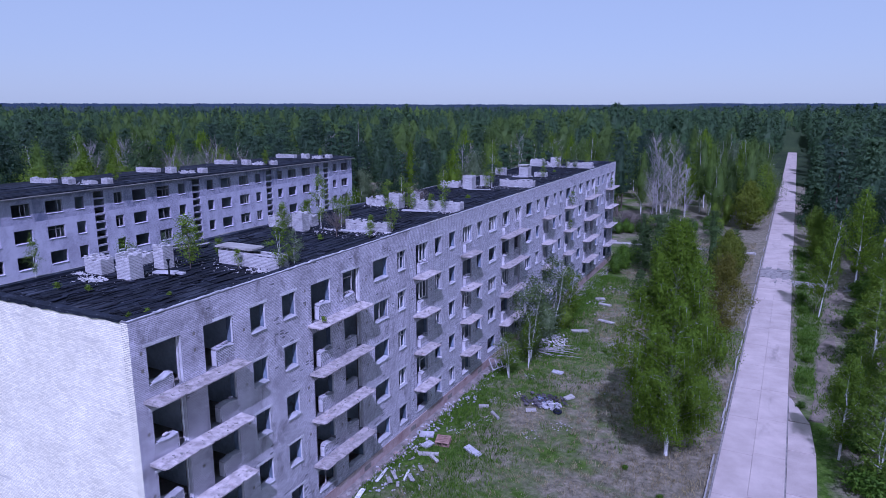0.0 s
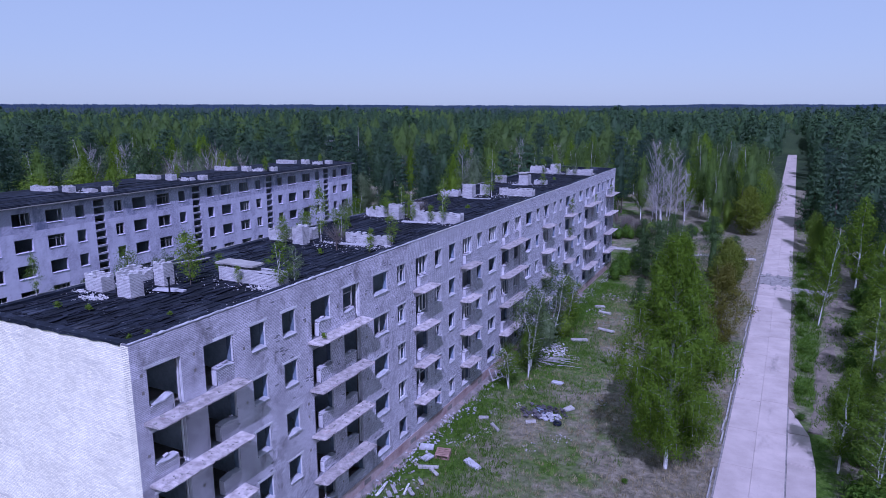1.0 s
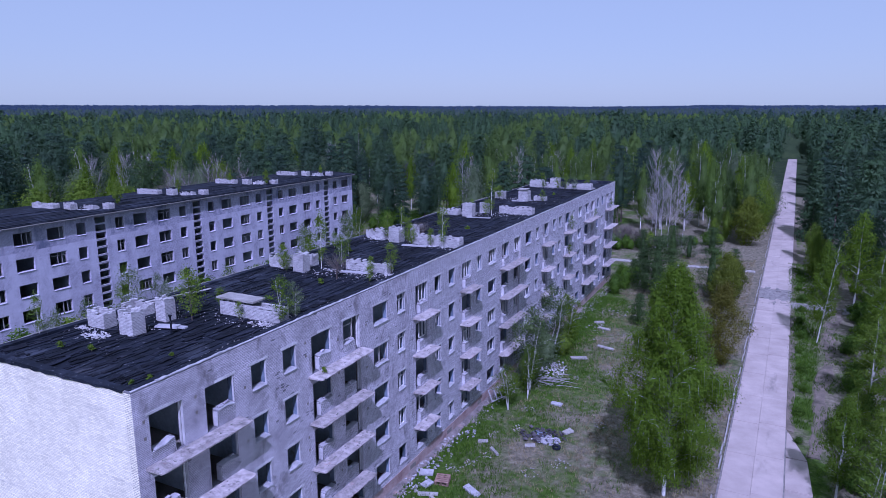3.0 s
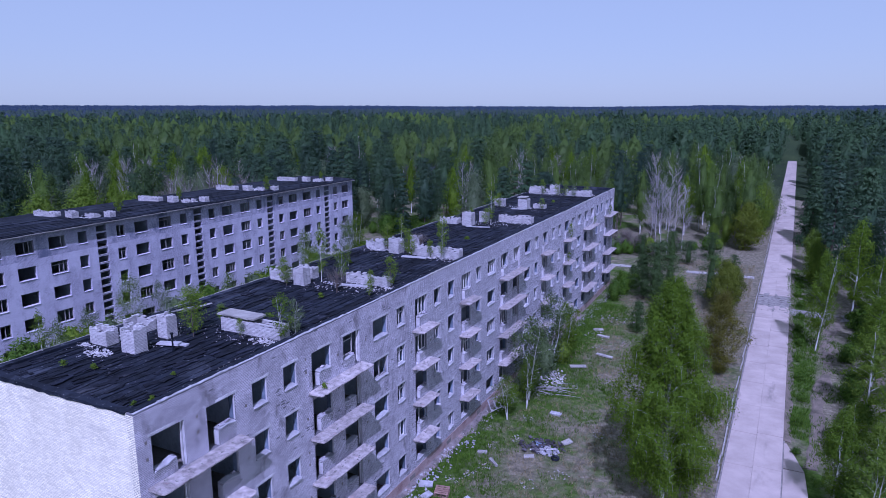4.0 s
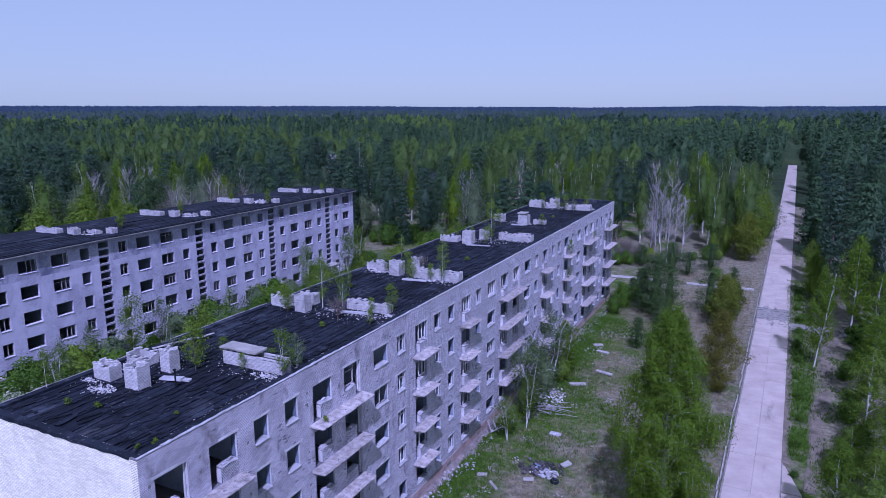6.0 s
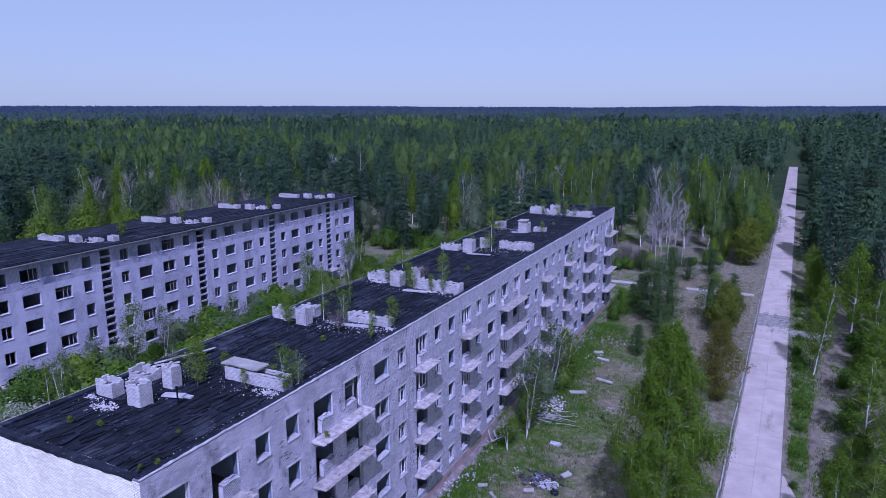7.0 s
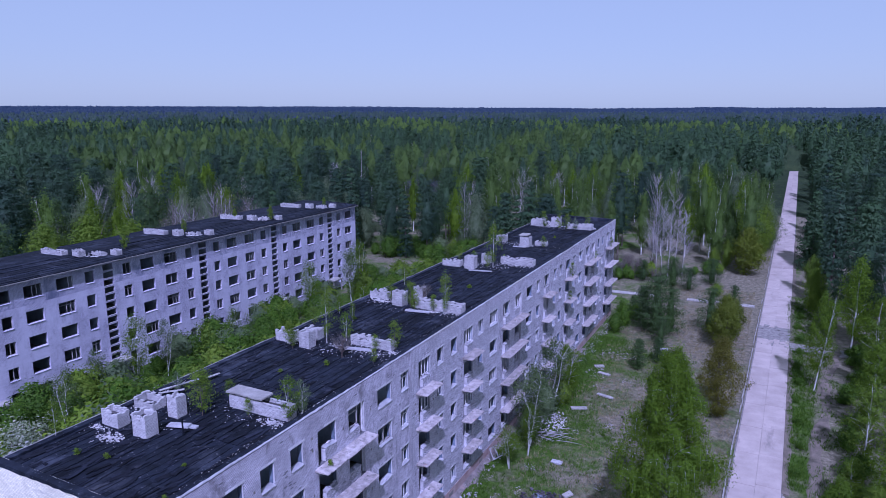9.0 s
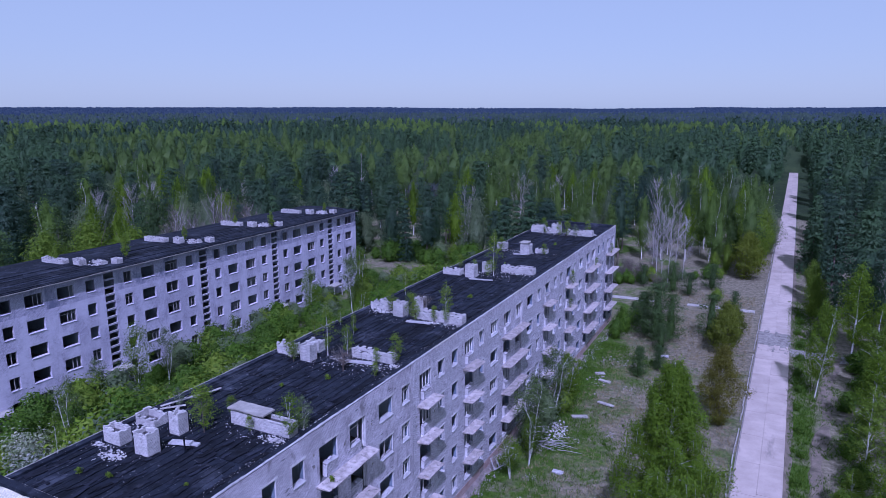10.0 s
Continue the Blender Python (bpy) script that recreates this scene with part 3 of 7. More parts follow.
def window_parts(parent, x, y0, y1, z0, z1, r, frame_odds, jag=False, sill=True, depth=0.30, mat=None, sides="LR", reveal=None, lintel=0.0, paint=None):
    """The plastered lining of an opening, what is left of its wooden frame, and its sill."""
    mat = mat or M_LIME
    t = 0.025
    g = Geo()
    for tag, a, b in (("L", y0 + 0.003, y0 + t), ("R", y1 - t, y1 - 0.003)):
        if tag in sides:
            g.box(x - depth, a, z0 + 0.004, x - 0.107, b, z1 - 0.004)
    g.box(x - depth, y0 + t, z1 - t, x - 0.012, y1 - t, z1 - 0.004)
    win = part("window", g, M_BLUE if reveal else mat, parent)
    for tag, a, b in (("L", y0 + 0.003, y0 + t + 0.01), ("R", y1 - t - 0.01, y1 - 0.003)):
        if tag in sides:
            part("jamb", Geo().box(x - 0.105, a, z0 + 0.004, x - 0.012, b, z1 - 0.03), reveal or mat, win)
    if lintel:
        e = lintel
        g = Geo().loft([[(x - 0.02, yy, z1 + 0.004), (x + 0.018, yy, z1 + 0.004 + r.uniform(0, .012)), (x + 0.018, yy, z1 + 0.13 + r.uniform(-.012, .012)), (x - 0.02, yy, z1 + 0.14)]
                        for yy in [y0 - e + (y1 - y0 + 2 * e) * i / 6 for i in range(7)]])
        part("lintel", g, M_REVEAL, win)
    w = y1 - y0
    if r.random() < frame_odds:
        g = Geo()
        xx, b = x - 0.22, 0.06
        bars = [(y0 + t, y0 + t + b), (y1 - t - b, y1 - t)]
        if r.random() < 0.75:
            bars.append((y0 + w * 0.5 - b / 2, y0 + w * 0.5 + b / 2))
        if w > 1.5 and r.random() < 0.5:
            bars.append((y0 + w * 0.75 - b / 2, y0 + w * 0.75 + b / 2))
        for a, c in bars:
            g.box(xx, a, z0 + 0.06, xx + 0.07, c, z1 - 0.03)
        g.box(xx + 0.004, y0 + t + b, z1 - 0.03 - b, xx + 0.066, y1 - t - b, z1 - 0.034)
        g.box(xx + 0.004, y0 + t + b, z0 + 0.004, xx + 0.066, y1 - t - b, z0 + b)
        if r.random() < 0.35:
            g.box(xx + 0.008, y0 + t + b, z1 - 0.45, xx + 0.06, y1 - t - b, z1 - 0.40)
        part("frame", g, paint or M_WOOD, win, "weathered wooden window frame")
    if sill:
        g = Geo()
        n = 7
        a, c = y0 - 0.10, y1 + 0.12
        tops = [z0 + (r.uniform(-0.01, 0.10) if jag else r.uniform(0.0, 0.02)) for _ in range(n + 1)]
        outs = [x + 0.065 + r.uniform(-0.02, 0.02) for _ in range(n + 1)]
        lo = z0 - 0.075 - (0.03 if jag else 0)
        g.loft([[(x - 0.30, yy, lo + 0.1), (x + 0.012, yy, lo), (outs[i], yy, lo + 0.02), (outs[i], yy, tops[i] - 0.05), (x + 0.012, yy, tops[i]), (x - 0.30, yy, max(tops[i], z0 + 0.02))]
                for i, yy in enumerate([a + (c - a) * i / n if 0 < i < n else (y0 + t if i == 0 else y1 - t) for i in range(n + 1)])])
        part("sill", g, mat, win)
    return win


def balcony_slab(parent, y0, y1, z, r):
    """A thin concrete slab with a broken outer edge and a chipped underside."""
    g = Geo()
    n = max(10, int((y1 - y0) / 0.17))
    ys = [y0 + (y1 - y0) * i / n for i in range(n + 1)]
    out = [0.96 + r.uniform(-0.012, 0.012) - (0.07 if r.random() < 0.07 else 0) for _ in ys]
    out[0] -= 0.07
    out[-1] -= 0.05
    droop = [r.uniform(-0.05, 0.0) for _ in range(3)]
    sag = [droop[0] * (1 - i / n) + droop[1] * i / n + r.uniform(-0.004, 0.004) for i in range(n + 1)]
    g.loft([[(0.012, y, z - 0.14), (out[i], y, z - 0.075 + sag[i]), (out[i], y, z - 0.015 + sag[i]), (0.012, y, z)] for i, y in enumerate(ys)])
    slab = part("balcony_slab", g, M_SLAB, parent)
    g = Geo()
    for _ in range(int((y1 - y0) * 5)):
        s = r.uniform(0.02, 0.08)
        g.block((s, s * r.uniform(0.8, 1.8), s * 0.6), pose(r.uniform(0.1, 0.85), r.uniform(y0 + 0.1, y1 - 0.1), z + s * 0.22,
                                                           r.uniform(-15, 15), r.uniform(-15, 15), r.uniform(0, 180)), s * 0.15, r)
    part("rubble", g, M_CONCRETE, slab, "crumbs of brick and plaster", kind="stuff")


def door_jamb(parent, y, f, side):
    """The plastered cheek of a balcony door and what is left of its door post."""
    a, b = (y + 0.003, y + 0.03) if side < 0 else (y - 0.03, y - 0.003)
    part("door_jamb", Geo().box(-0.16, a, f + 0.05, -0.012, b, f + 2.21), M_REVEAL, parent, "whitewashed cheek of a balcony door")
    c, d = (y + 0.034, y + 0.10) if side < 0 else (y - 0.10, y - 0.034)
    part("door_post", Geo().box(-0.25, c, f + 0.05, -0.17, d, f + 2.16), M_PAINTED, parent, "flaking white door post")


def balcony_parapet(parent, a, b, f, sill, kind, r):
    """The brick breast below a balcony window, broken down on one side, under a pale crust of sill mortar."""
    drop = r.choice((0.22, 0.30)) if f > 11 and a < 2 else r.choice((0.0, 0.0, 0.02, 0.05, 0.13))
    tilt = r.choice((-1, 1)) * r.uniform(0.02, 0.09) if f < 11 or a > 2 else 0.22
    e0, e1 = (-0.05, 0.0) if kind == "L" else (0.0, 0.05)
    n = 9
    body, crust = [], []
    for i in range(n + 1):
        u = i / n
        yy = a + e0 + (b - a + e1 - e0) * u
        h = sill - drop + tilt * (u - 0.5) + 0.03 * math.sin(u * 7 + a) + r.uniform(-0.012, 0.012)
        body.append([(-0.33, yy, f + 0.25), (0.008, yy, f + 0.25), (0.008, yy, h - 0.05), (-0.33, yy, h - 0.03)])
        lip = 0.045 + r.uniform(-0.015, 0.02)
        if 0 < i < n or drop < 0.1:
            crust.append([(-0.33, yy, h - 0.045), (lip - 0.03, yy, h - 0.055), (lip, yy, h - 0.045), (lip - 0.01, yy, h + 0.0), (-0.15, yy, h + 0.022 + r.uniform(-.01, .01)), (-0.33, yy, h + 0.015)])
    breast = part("balcony_parapet", Geo().loft(body), M_PARAPET, parent, "broken brick parapet below a balcony window")
    part("crust", Geo().loft(crust), M_LIME, breast, "pale crust of old sill mortar")
    yy = a + e0 if kind == "L" else b + e1
    s = 1 if kind == "L" else -1
    part("cheek", Geo().box(-0.32, min(yy - s * 0.028, yy - s * 0.003), f + 0.06, 0.0, max(yy - s * 0.028, yy - s * 0.003), sill - drop - 0.12), M_REVEAL, breast)
    for _ in range(r.randint(0, 3)):
        m = pose(r.uniform(-0.2, -0.05), r.uniform(a + 0.15, b - 0.15), sill - drop + 0.10, r.uniform(-8, 8), r.uniform(-8, 8), r.uniform(60, 120))
        part("brick", Geo().block((0.25, 0.12, 0.065), m, 0.006, r), M_BRICK_FRONT, breast)


def near_block():
    r = random.Random(11)
    rng = np.random.default_rng(5)
    top = thing("apartment_building", "abandoned five-storey white brick apartment block with empty windows", "building", pose(0, 0, 0))
    holes = a_holes()
    split = 22.4
    near_h = [h for h in holes if h[0] < split]
    front = part("wall", holed_wall("x", 0.0, -0.40, 0.0, split, 0.45, A_TOP, near_h), M_MORTAR_FRONT, top, "grimy, shade-toned white brick front wall")
    part("wall", holed_wall("x", 0.0, -0.40, split, A_LEN, 0.45, A_TOP, [h for h in holes if h[0] > split]), M_BRICKWALL, top,
         "weathered whitewashed brick front wall")
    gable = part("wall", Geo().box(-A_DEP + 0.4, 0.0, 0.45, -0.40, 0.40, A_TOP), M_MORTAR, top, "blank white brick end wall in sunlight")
    part("wall", Geo().box(-A_DEP + 0.4, A_LEN - 0.4, 0.45, -0.40, A_LEN, A_TOP), M_BRICKWALL, top)
    back_h = []
    for i in range(24):
        for f in FLOORS:
            back_h.append((2.0 + i * 3.5, 3.4 + i * 3.5, f + 0.93, f + 2.22))
    part("wall", holed_wall("x", -A_DEP, -A_DEP + 0.4, 0.0, A_LEN, 0.45, 14.93, back_h), M_BRICKWALL, top)
    part("plinth", Geo().box(-A_DEP - 0.03, -0.03, -0.4, 0.03, A_LEN + 0.03, 0.80), M_PLINTH, top, "brown stained concrete plinth")
    for i in range(14):
        y = 4.0 + i * 6.1
        part("cellar_window", Geo().box(-0.10, y, 0.18, 0.036, y + 0.8, 0.52), M_SCREED, top, "dark cellar window")
    secs = []
    for i in range(90):
        y, w = 2.0 + i * 0.75, 0.6 + 0.5 * noise.noise((i * 0.31, 2.2, 0)) + r.uniform(-0.15, 0.15)
        secs.append([(0.032, y, -0.2), (w + 0.2, y, -0.2), (w, y, 0.0), (0.032, y, 0.06 + r.uniform(0, 0.05))])
    part("blind_area", Geo().loft(secs), M_APRON, top, "broken pinkish concrete apron at the foot of the wall")
    # storeys and partitions
    for k, f in enumerate(FLOORS[1:] + [14.45]):
        part("floor_slab", Geo().box(-A_DEP + 0.41, 0.41, f - 0.24, -0.41, A_LEN - 0.41, f), M_SCREED, top)
    for k, f in enumerate(FLOORS):
        g = Geo()
        for c in CROSS:
            g.box(-A_DEP + 0.41, c - 0.08, f + 0.004, -0.415, c + 0.08, f + 2.55)
        spans = [0.41] + CROSS + [A_LEN - 0.41]
        for a, b in zip(spans, spans[1:]):
            g.box(-5.35, a + 0.09, f + 0.004, -5.20, a + (b - a) * 0.45, f + 2.55)
            g.box(-5.35, a + (b - a) * 0.45 + 0.8, f + 0.004, -5.20, b - 0.09, f + 2.55)
        part("partition", g, M_INNER, top)
    # windows, sills and balconies
    for y, kind in COLUMNS:
        w = WIDTH[kind]
        for k, f in enumerate(FLOORS):
            sill = f + (0.93 if kind in "NV" else 0.88)
            odds = 0.0 if y < 5 and k == 4 else 0.18 if y < 20 else 0.6
            coat = M_PAINTED if y > 20 or r.random() < 0.5 else M_WOOD
            look_of = dict(depth=0.385, reveal=M_REVEAL if y < 20 else M_LIME, lintel=0.14, paint=coat)
            if kind == "L" and k:
                window_parts(top, 0.0, y + 0.72, y + w, sill, f + 2.22, r, odds, True, False, sides="R", **look_of)
                door_jamb(top, y, f, -1)
            elif kind == "R" and k:
                window_parts(top, 0.0, y, y + w - 0.62, sill, f + 2.22, r, odds, True, False, sides="L", **look_of)
                door_jamb(top, y + w, f, 1)
            else:
                window_parts(top, 0.0, y, y + w, sill, f + 2.22, r, odds, r.random() < 0.3, **look_of)
            if kind in "LR" and k:
                a, b = (y + 0.72, y + w) if kind == "L" else (y, y + w - 0.62)
                balcony_parapet(top, a, b, f, sill, kind, r)
    for y0, y1 in BALCONIES:
        for f in FLOORS[1:]:
            balcony_slab(top, y0, y1, f + 0.03, r)
    # roof: felt strips over a slab, with a low brick edge
    roof = part("roof", Geo().box(-A_DEP + 0.25, 0.25, 14.45, -0.27, A_LEN - 0.25, A_ROOF - 0.06), M_FELT, top, "flat roof of black roofing felt")
    strips = 22
    sw = (A_DEP - 0.5) / strips
    strip_mesh = []
    for v in range(7):
        g = Geo()
        n = 22
        secs = []
        for i in range(n + 1):
            a, e = -3.2 + 6.4 * i / n, 0.07 * noise.noise((i * 0.45, v * 3.1, 0)) + r.uniform(-.03, .03)
            h = 0.035 + 0.035 * noise.noise((i * 0.3, v * 5.7, 3)) + r.uniform(-.010, .010)
            secs.append([(-sw / 2 - 0.03, a, -.03), (sw / 2 + e, a, -.03), (sw / 2 + e, a, h), (-sw / 2 - 0.03, a, 0.0)])
        g.loft(secs)
        strip_mesh.append(g.mesh("felt_strip", M_FELT))
    for j in range(13):
        for i in range(strips):
            part("felt_strip", strip_mesh[r.randrange(7)], M_FELT, roof,
                 at=pose(-A_DEP + 0.25 + sw * (i + 0.5) + r.uniform(-.03, .03), min(82.5, 3.5 + j * 6.58 + r.uniform(-.12, .12)), A_ROOF - 0.03 + r.uniform(-.02, .012), r.uniform(-.2, .2), r.uniform(-1.2, 1.2), r.uniform(-.7, .7)))
    g = Geo()
    for i in range(900):
        x, y = r.uniform(-A_DEP + 0.6, -0.7), A_LEN * r.random() ** 1.25 * 0.97 + 0.6
        ln, wd, a = r.uniform(0.15, 1.3), r.uniform(0.06, 0.34), math.radians(90 + r.gauss(0, 9))
        ca, sa = math.cos(a), math.sin(a)
        zb = A_ROOF + 0.022
        lift = [r.uniform(0.012, 0.035) for _ in range(4)]
        secs = []
        for u in (-0.5, -0.15, 0.2, 0.5):
            e, w2 = r.uniform(-.05, .05), wd * r.uniform(0.55, 1.1) / 2
            px, py = x + ca * ln * u - sa * e, y + sa * ln * u + ca * e
            secs.append([(px + sa * w2, py - ca * w2, zb), (px - sa * w2, py + ca * w2, zb), (px - sa * w2, py + ca * w2, zb + lift[0]), (px + sa * w2, py - ca * w2, zb + lift[2])])
        g.loft(secs)
    part("felt_patch", g, M_FELT_TORN, roof, "torn scraps and blisters of roofing felt", kind="stuff")
    y = 0.05
    while y < A_LEN - 1:
        ln = min(r.uniform(1.2, 4.5), A_LEN - y)
        n = max(3, int(ln / 0.22))
        whole = r.random() < 0.7
        secs = []
        for i in range(n + 1):
            h = A_TOP + (0.05 if whole else 0.018) + r.uniform(-0.02, 0.016) - (0.03 if r.random() < 0.22 else 0)
            e = r.uniform(-.035, .012) - (0 if whole else 0.03)
            yy = y + (ln - 0.012) * i / n
            secs.append([(-0.13, yy, A_TOP + 0.003), (0.03 + e, yy, A_TOP + 0.003), (0.03 + e, yy, h), (-0.13, yy, max(h, A_TOP + 0.012) + r.uniform(0, 0.01))])
        part("coping", Geo().loft(secs), M_LIME if r.random() < 0.6 else M_CONCRETE, top, "chipped concrete coping along the roof edge")
        y += ln
    for xa, xb, zt in ((-0.46, -0.134, A_TOP + 0.003), (-A_DEP + 0.06, -A_DEP + 0.46, 14.934)):
        secs = []
        for i in range(70):
            y, e = 0.1 + (A_LEN - 0.2) * i / 69, r.uniform(0, 0.03)
            secs.append([(xa, y, A_ROOF - 0.05), (xb, y, A_ROOF - 0.05), (xb, y, zt + 0.02 + e), (xa, y, zt + 0.02 + e)])
        part("flashing", Geo().loft(secs), M_FELT, top, "black felt flashing over the roof edge")
    g = Geo()
    secs = []
    for i in range(81):
        y, h = A_LEN * i / 80, 14.97 + r.uniform(-0.03, 0.05)
        secs.append([(-A_DEP, y, 14.933), (-A_DEP + 0.055, y, 14.933), (-A_DEP + 0.055, y, h), (-A_DEP, y, h)])
    part("coping", g.loft(secs), M_CONCRETE, top)
    g = Geo()
    secs = []
    for i in range(27):
        x, h = -A_DEP + 0.06 + (A_DEP - 0.48) * i / 26, A_TOP + 0.03 + r.uniform(0, 0.03)
        o = -0.03 - r.uniform(0, 0.05)
        hang = 0.05 + 0.16 * (1 - i / 26) + r.uniform(-0.035, 0.05)
        secs.append([(x, o, A_TOP - hang), (x, o - 0.005, h), (x, 0.35, h), (x, 0.35, A_TOP + 0.003)])
    part("coping", g.loft(secs), M_FELT, top, "torn felt edge over the end wall")
    secs = []
    for i in range(31):
        x, e = -A_DEP + 0.06 + (A_DEP - 0.2) * i / 30, r.uniform(0, 0.04)
        secs.append([(x, A_LEN - 0.52, A_ROOF - 0.05), (x, A_LEN - 0.06, A_ROOF - 0.05), (x, A_LEN - 0.06, A_TOP + 0.03 + e), (x, A_LEN - 0.52, A_TOP + 0.015 + e)])
    part("flashing", Geo().loft(secs), M_FELT, top)
    # small square air vents beside the windows
    for y in (0.42, 3.16, 6.2, 10.9, 13.9, 16.9, 22.75, 25.6, 30.6, 33.4, 39.2, 42.3):
        for f in FLOORS:
            for dz in (1.2, 1.95):
                if r.random() < 0.6:
                    part("air_vent", Geo().box(-0.05, y, f + dz, 0.008, y + 0.13, f + dz + 0.15), M_SCREED, top, "small dark air vent")
    # face bricks
    fr = brick_rects(0.0, split, 0.46, A_TOP - 0.01, near_h)

    def spalled(q):
        y, z = (q[0] + q[1]) / 2, (q[2] + q[3]) / 2
        d = noise.noise((y * 0.45, z * 0.45, 4.4)) + 0.5 * noise.noise((y * 1.3, z * 1.3, 8.8))
        d += 0.45 * math.exp(-((y - 18.6) / 2.0) ** 2 - ((z - 12.6) / 1.6) ** 2)
        return r.random() < min(0.22, max(0.004, 0.9 * (d - 0.52)))

    fr = [q for q in fr if not spalled(q)]
    gr = brick_rects(-A_DEP, 0.0, 0.46, A_TOP - 0.01, [])
    pick = [q for q in gr if q[1] - q[0] > 0.2505 and q[0] > -3.1 and q[2] > 13.25]
    rest = [q for q in gr if q not in set(pick)]
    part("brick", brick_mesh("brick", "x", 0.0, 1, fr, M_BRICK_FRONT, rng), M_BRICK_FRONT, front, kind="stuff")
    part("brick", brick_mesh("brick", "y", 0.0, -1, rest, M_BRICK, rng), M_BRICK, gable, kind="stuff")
    one = Geo().hexa([(-.1255, .004, -.031), (-.1243, -.0012, -.0298), (.1243, -.0012, -.0298), (.1255, .004, -.031),
                      (-.1255, .004, .031), (-.1243, -.0012, .0298), (.1243, -.0012, .0298), (.1255, .004, .031)]).mesh("brick", M_BRICK_PIECE)
    for q in pick[:300]:
        part("brick", one, M_BRICK_PIECE, gable, at=pose((q[0] + q[1]) / 2, r.uniform(-.0005, .0005), (q[2] + q[3]) / 2))
    return top


BLOCK_A = near_block()

# ---- the far apartment block ----
B_X, B_Y0, B_Y1, B_DEP, B_EAVE = -47.5, -2.3, 85.2, 11.6, 14.15
STAIRS = [4.9 + 14.5 * i for i in range(6)]


def far_block():
    r = random.Random(23)
    top = thing("apartment_building", "abandoned five-storey pale rendered apartment block with dark windows", "building", pose(0, 0, 0))
    cols = []
    for s in STAIRS:
        cols += [(s - 2.4 - 0.58, 1.16), (s + 2.55 - 0.58, 1.16), (s - 5.4 - 1.0, 2.0), (s + 5.5 - 1.0, 2.0)]
    cols = [c for c in cols if B_Y0 + 0.4 < c[0] and c[0] + c[1] < B_Y1 - 0.4]
    holes, slots = [], []
    for y, w in cols:
        for k in range(5):
            t = 13.52 - 2.78 * k
            holes.append((y, y + w, t - 1.38, t))
    for s in STAIRS:
        for i in range(13):
            t = 13.86 - 0.915 * i
            slots.append((s - 0.66, s + 0.66, t - 0.77, t))
        slots.append((s - 0.65, s + 0.65, 0.10, 1.95))
    allh = holes + slots
    cut = 11.45
    up = [h for h in allh if h[3] > cut]
    lo = [h for h in allh if h[2] < cut]
    part("wall", holed_wall("x", B_X, B_X - 0.35, B_Y0, B_Y1, -0.4, cut, lo), M_PANEL, top, "pale rendered front wall")
    part("wall", holed_wall("x", B_X, B_X - 0.35, B_Y0, B_Y1, cut, B_EAVE, up), M_PANEL_TOP, top, "stained top storey wall")
    for y in (B_Y0, B_Y1 - 0.35):
        part("wall", Geo().box(B_X - B_DEP + 0.35, y, -0.4, B_X - 0.352, y + 0.35, B_EAVE), M_PANEL, top)
    part("wall", Geo().box(B_X - B_DEP, B_Y0, -0.4, B_X - B_DEP + 0.348, B_Y1, B_EAVE), M_PANEL, top)
    for k in range(5):
        z = 13.52 - 2.78 * k + 0.4
        part("floor_slab", Geo().box(B_X - B_DEP + 0.36, B_Y0 + 0.36, z - 0.2, B_X - 0.36, B_Y1 - 0.36, z), M_SCREED, top)
        g = Geo()
        g.box(B_X - 5.6, B_Y0 + 0.4, z - 2.7, B_X - 5.45, B_Y1 - 0.4, z - 0.21)
        for s in STAIRS:
            for d in (-7.25, -3.9, -1.45, 1.45, 3.9):
                if B_Y0 + 0.5 < s + d:
                    g.box(B_X - B_DEP + 0.4, s + d - 0.07, z - 2.7, B_X - 0.362, s + d + 0.07, z - 0.215)
        part("partition", g, M_INNER, top)
    for h in holes:
        window_parts(top, B_X, *h, r, 0.55, False, True, 0.2, M_PANEL)
    for h in slots:
        if h[3] > 2.0:
            w = part("stair_window", Geo().box(B_X - 0.2, h[0] + 0.004, h[2] + 0.004, B_X + 0.02, h[1] - 0.004, h[2] + 0.05), M_LIME, top)
    for s in STAIRS:
        c = part("canopy", Geo().box(B_X + 0.01, s - 1.3, 2.0, B_X + 1.5, s + 1.3, 2.17), M_CONCRETE, top, "concrete slab over a stair entrance")
        for d in (-1.2, 1.1):
            part("post", Geo().box(B_X + 1.25, s + d, 0, B_X + 1.37, s + d + 0.12, 1.99), M_CONCRETE, c)
    roof = part("roof", Geo().box(B_X - B_DEP - 0.3, B_Y0 - 0.2, B_EAVE + 0.02, B_X + 0.60, B_Y1 + 0.15, B_EAVE + 0.2), M_FELT, top, "low black felt roof with a thin eave")
    g = Geo()
    n = 90
    secs = []
    for i in range(n + 1):
        y, e = B_Y0 - 0.2 + (B_Y1 - B_Y0 + 0.35) * i / n, r.uniform(-0.02, 0.02)
        secs.append([(B_X + 0.02, y, B_EAVE - 0.03), (B_X + 0.64 + e, y, B_EAVE + e), (B_X + 0.64 + e, y, B_EAVE + 0.10 + e), (B_X + 0.02, y, B_EAVE + 0.10)])
    g.loft(secs)
    part("eave", g, M_CONCRETE, top, "pale concrete eave strip")
    for i in range(16):
        x = B_X - B_DEP - 0.25 + i * (B_DEP + 0.6) / 16
        h = 0.25 + 0.22 * min(i, 15 - i) / 8
        y = B_Y0 - 0.15
        while y < B_Y1 - 0.5:
            ln = min(r.uniform(5.0, 9.0), B_Y1 + 0.1 - y)
            e = r.uniform(-0.02, 0.03)
